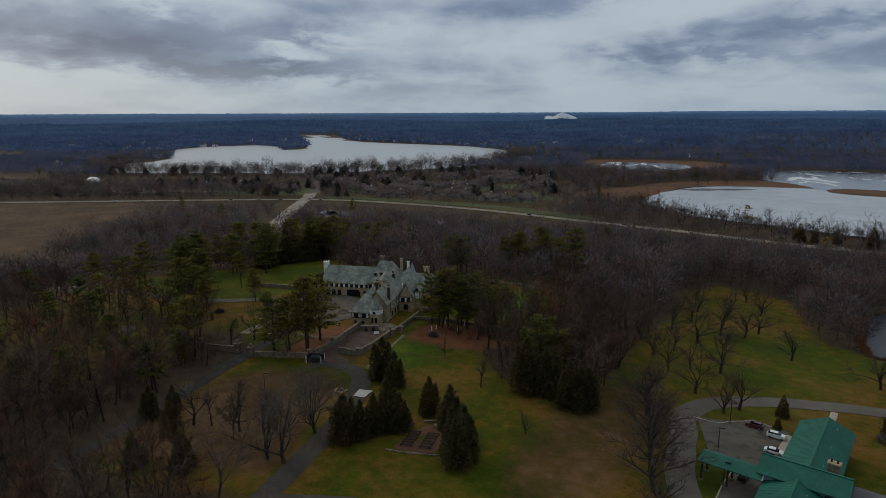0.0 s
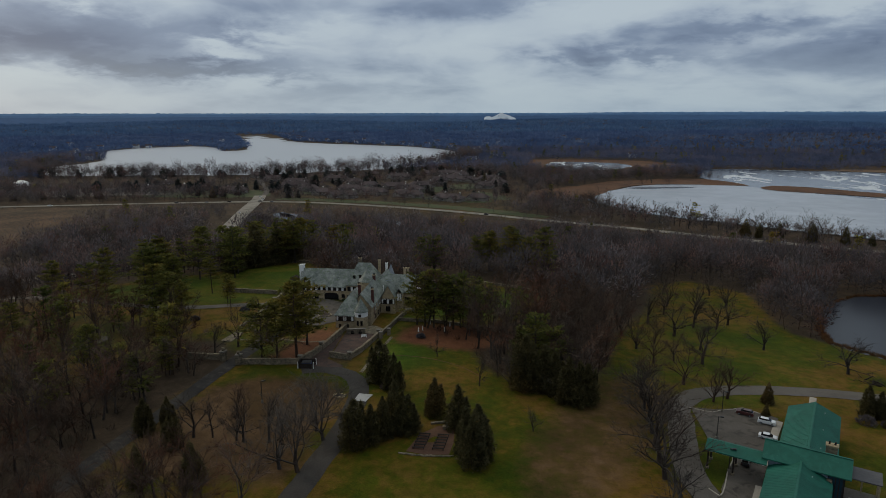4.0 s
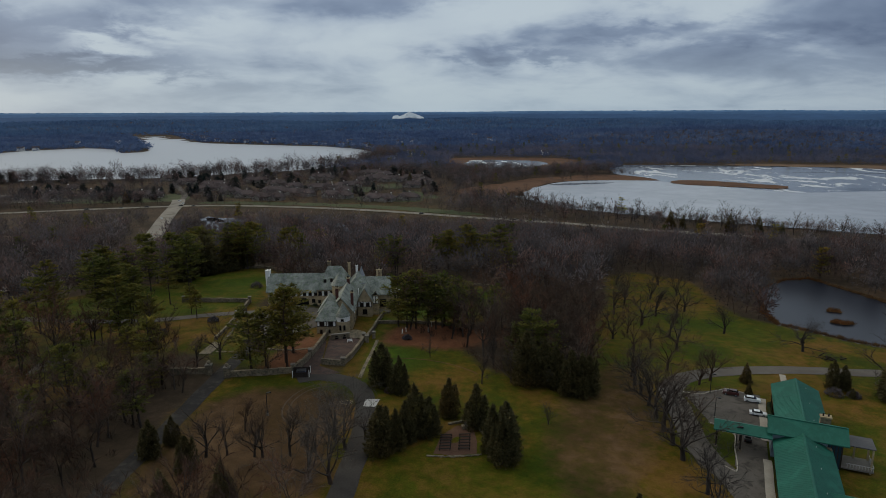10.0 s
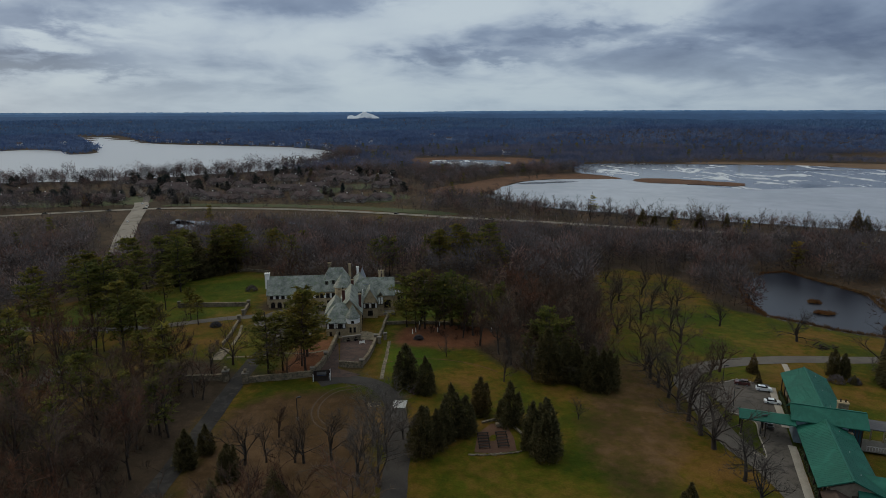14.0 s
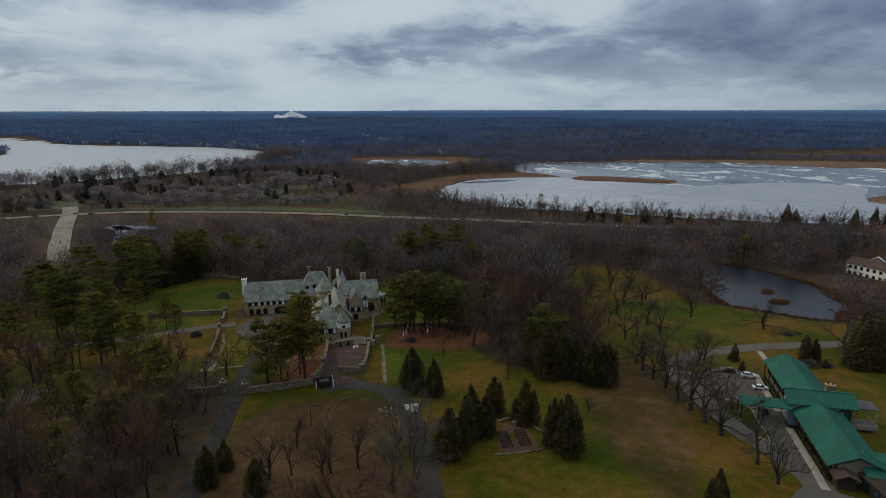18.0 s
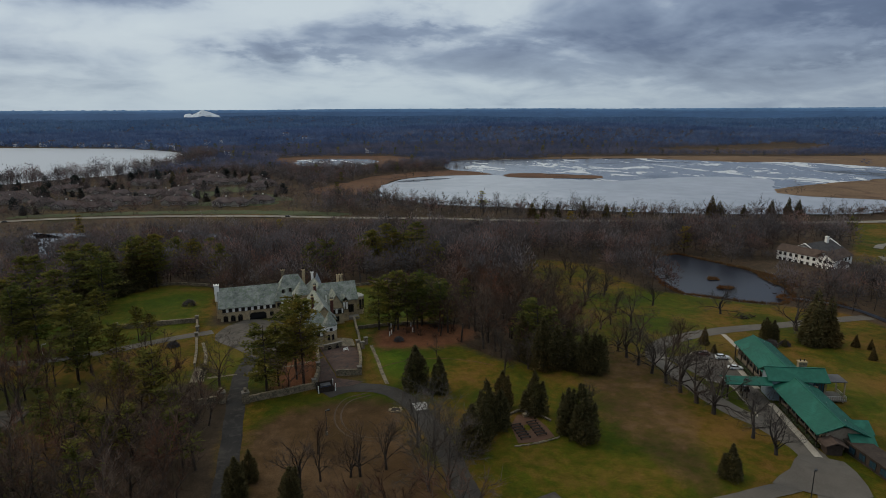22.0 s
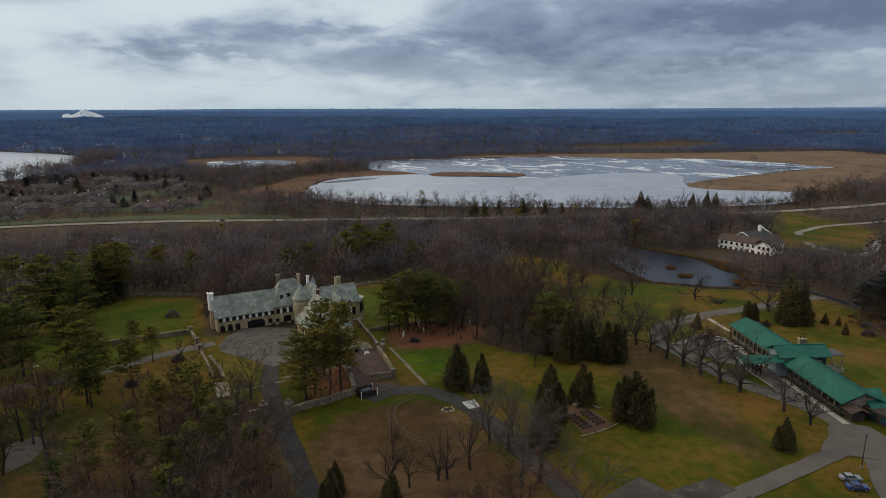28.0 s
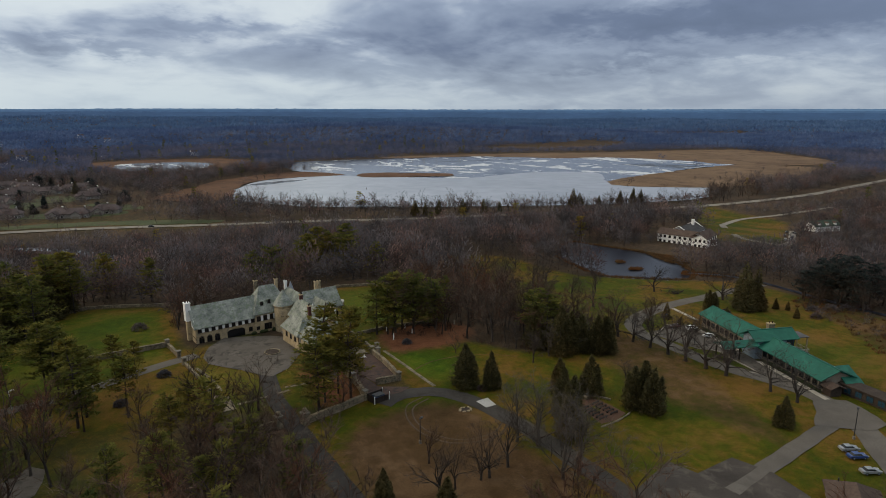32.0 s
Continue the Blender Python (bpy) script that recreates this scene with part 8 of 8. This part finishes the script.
olive_spots = scatter((-140, 108, -56, 170), 19.0, lambda X, Y: wooded(X, Y) & in_view(X, Y, 20, 200), 17)
pine_spots = scatter((-700, 200, 900, 1500), 62.0, lambda X, Y: wooded(X, Y) & (near_line(X, Y, HIGHWAY) > 45) & in_view(X, Y, 330, 1500), 8)
scrub_spots = scatter((-200, 30, 260, 300), 5.2, lambda X, Y: wooded(X, Y) & in_view(X, Y, 25, 225) & ~inside(X, Y, WEST_GLADE), 9)


def lowered(spots):
    """The scrub along the highway stays low on its park side."""
    d = near_line(spots[:, 0], spots[:, 1], HIGHWAY)
    lake_side = spots[:, 1] > np.interp(spots[:, 0], [p[0] for p in HIGHWAY], [p[1] for p in HIGHWAY])
    k = np.where(lake_side, 1.2, np.clip(d / np.where(spots[:, 0] < 40, 110.0, 80.0), np.where(spots[:, 0] < 40, 0.18, 0.5), 1.0))
    return np.concatenate([spots, k[:, None]], 1)


forest("bare_woods", near_kinds, near_spots, (M_BARK, M_BRUSH), "dense leafless grey-brown winter woods round the lawns")
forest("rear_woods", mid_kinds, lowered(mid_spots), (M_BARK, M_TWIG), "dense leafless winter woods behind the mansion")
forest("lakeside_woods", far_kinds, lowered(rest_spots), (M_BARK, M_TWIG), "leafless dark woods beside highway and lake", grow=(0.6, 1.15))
forest("garden_trees", mid_kinds, home_spots, (M_BARK, M_TWIG), "small bare trees between the lakeside homes", "trees", grow=(0.35, 1.0))
forest("distant_woods", dim_kinds, dim_spots, (M_FARHAZE,), "distant winter woods tinted with blue haze beyond the lakes", grow=(0.82, 1.15))
forest("shore_trees", mid_kinds, shore_spots, (M_BARK, M_TWIG), "row of tall bare trees along the lake shore", "trees", grow=(0.6, 1.6))
forest("shore_oaks", strand_kinds, strand_spots, (M_BARK, M_BARK), "bare oaks along the lake shore", "trees", grow=(0.5, 1.2))
forest("shore_brush", mid_kinds, thorn_spots, (M_BARK, M_BRUSH), "low dark brush along the lake shore", "brush", grow=(0.3, 0.55))
forest("misty_woods", mist_kinds, mist_spots, (M_MISTHAZE,), "winter woods tinted with bluer haze towards the hills", grow=(0.8, 1.2))
forest("hill_woods", hill_kinds, hill_spots, (M_HILLHAZE,), "wooded hills tinted with blue haze far beyond the lakes", grow=(0.85, 1.15))
forest("distant_conifers", far_conifers, fir_spots, (M_FARPINE,), "dark conifers in groups among distant woods", grow=(0.5, 1.1))
forest("bank_conifers", far_conifers, bank_spots, (M_FARPINE,), "dark trees lining the far lake shores", "trees", grow=(0.3, 0.9))
forest("marsh_snags", far_kinds, snag_spots, (M_BARK, M_TWIG), "thin dead trees standing in the reed marsh", grow=(0.25, 0.45))
forest("young_pines", wood_pines, olive_spots, (M_BARK, M_PINE), "olive green pines among the bare west woods", grow=(0.75, 1.3))
forest("scattered_pines", wood_pines, pine_spots, (M_BARK, M_PINE), "scattered dark pines among the bare woods")
low_spots = scatter((180, 110, 440, 250), 5.0, lambda X, Y: wooded(X, Y) & (inside(X, Y, LOW_ZONE) | ((X < 250) & (X > 200) & (Y > 160) & (Y < 235))), 22)
forest("house_thicket", mid_kinds, low_spots, (M_BARK, M_TWIG), "low bare thicket between pond and white house", "thicket", grow=(0.35, 0.6))
sedge_kinds = []
for sd in range(4):
    rng = random.Random(300 + sd)
    g = ([], [], [])
    for _ in range(40):
        a, r = rng.uniform(0, 6.283), rng.uniform(0, 0.9)
        q = Vector((math.cos(a) * r, math.sin(a) * r, -0.1))
        sliver(*g, q, q + Vector((rng.gauss(0, 0.35), rng.gauss(0, 0.35), rng.uniform(0.5, 1.2))), 0.07, rng.uniform(0.2, 0.8), rng)
    sedge_kinds.append((arrays(g),))
ISLETS = [[(163, 205), (166, 208.5), (169, 206), (167, 203)], [(155, 193), (160, 195), (163.5, 190.5), (158.5, 189)], [(184, 186), (190, 200), (196, 208), (199, 190), (190, 178)]]
bank = scatter((125, 150, 205, 262), 1.1, lambda X, Y: (~inside(X, Y, POND) & (near_line(X, Y, POND + POND[:1]) < 2.2)) | ((near_line(X, Y, CREEK) > 2.4) & (near_line(X, Y, CREEK) < 4.6)), 23)
isle = scatter((148, 176, 202, 214), 0.9, lambda X, Y: inside(X, Y, ISLETS[0]) | inside(X, Y, ISLETS[1]) | inside(X, Y, ISLETS[2]), 24)
isle[:, 2] = np.maximum(isle[:, 2], POND_Z + 0.2)
rough = scatter((85, 55, 170, 125), 3.4, lambda X, Y: inside(X, Y, DIRT[2]), 25)
forest("sedge", sedge_kinds, np.concatenate([bank, isle, rough]), (M_SEDGETWIG,), "russet sedge and rough grass round the pond", "sedge", grow=(0.6, 1.3))
brush_spots = scatter((95, 55, 175, 130), 6.5, lambda X, Y: inside(X, Y, DIRT[2]) & (X > 112), 26)
forest("brush", scrub_kinds, brush_spots, (M_BARK, M_TWIG), "bare brown brush on the rough ground", "brush", grow=(0.6, 1.3))
forest("undergrowth", scrub_kinds, scrub_spots, (M_BARK, M_BRUSH), "low tangled brown undergrowth on the wood floor", "undergrowth")


# ---- far hills ----
def far_ridge(dist, crest, wave, seed, mat, label):
    """A long low ridge on the horizon, as a strip with an uneven wooded crest."""
    rng = np.random.default_rng(seed)
    a = np.radians(np.linspace(-70, 110, 1500))
    n1 = sum(np.sin(a * k + rng.uniform(0, 6.28)) / (k ** 0.6) for k in (3, 7, 13, 23, 41, 77)) * wave * 0.3
    fine = np.abs(rng.normal(0, 1, a.size)) * 1.6
    deg = np.degrees(a)
    swell = 3 * np.clip((deg - 8) / 6, 0, 1) * np.clip((37 - deg) / 3, 0, 1) + 7 * np.clip((deg - 46) / 22, 0, 1)
    top = crest + n1 + fine + swell
    x, y = -40 + dist * np.sin(a), 5 + dist * np.cos(a)
    bx, by = -40 + (dist - 170) * np.sin(a), 5 + (dist - 170) * np.cos(a)
    V = np.concatenate([np.stack([bx, by, np.full(a.size, FAR_Z + (dist - 2500) * 0.012)], -1), np.stack([x, y, top], -1)])
    i = np.arange(a.size - 1)
    F = np.stack([i, i + 1, i + 1 + a.size, i + a.size], -1)
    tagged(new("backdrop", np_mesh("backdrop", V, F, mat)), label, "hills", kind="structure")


for i, (dist, crest, label) in enumerate(((4300, 46, "wooded ridge tinted dark blue with haze"), (4560, 56, "wooded ridge tinted blue with haze on the horizon"), (4860, 66, "far hills tinted pale blue with haze on the horizon"))):
    # distance haze is painted into each ridge, paler and bluer farther out
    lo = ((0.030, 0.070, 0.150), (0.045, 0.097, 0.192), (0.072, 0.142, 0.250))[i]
    far_ridge(dist, crest, (12, 10, 6)[i], i + 3, surface("haze_tinted_ridge", lo, tuple(v * 1.35 for v in lo), 0.02, 0.004, 1.0, bump=0, stretch=(1, 1, 4)), label)


def ski_hill():
    e = new("ski_hill")
    tagged(e, "distant white snow-covered ski hill on the horizon", "hill")
    m = surface("snow", (0.62, 0.66, 0.70), (0.8, 0.82, 0.84), 0.05, 0.01, 0.8, stain=(0.22, 0.27, 0.33))
    cx, cy = -40 + 3830 * math.sin(radians(2.77)), 5 + 3830 * math.cos(radians(2.77))
    bm = bmesh.new()
    prof = [(-92, 38), (-84, 46), (-62, 48), (-52, 41), (-30, 50), (6, 68), (26, 61), (52, 52), (92, 36)]
    f = [bm.verts.new((cx + x, cy - 40, z)) for x, z in prof]
    b = [bm.verts.new((cx + x * 0.9, cy + 40, z - 2)) for x, z in prof]
    g = [bm.verts.new((cx + x * 1.02, cy - 60, max(28, z * 0.35 + 9 + 4 * math.sin(x * 0.13)))) for x, z in prof]
    for r0, r1 in ((g, f), (f, b)):
        for i in range(len(prof) - 1):
            bm.faces.new((r0[i], r0[i + 1], r1[i + 1], r1[i]))
    bw = bmesh.new()
    up = [bw.verts.new(v.co) for v in g]
    dn = [bw.verts.new((v.co.x * 1.0, v.co.y - 60, 2)) for v in g]
    for i in range(len(prof) - 1):
        bw.faces.new((dn[i], dn[i + 1], up[i + 1], up[i]))
    # same haze-painted colour as the hill crowns
    part("wooded_foot", bw, M_HILLHAZE, e, "wooded foot of the hill tinted with blue haze")
    part("slope", bm, m, e)


ski_hill()
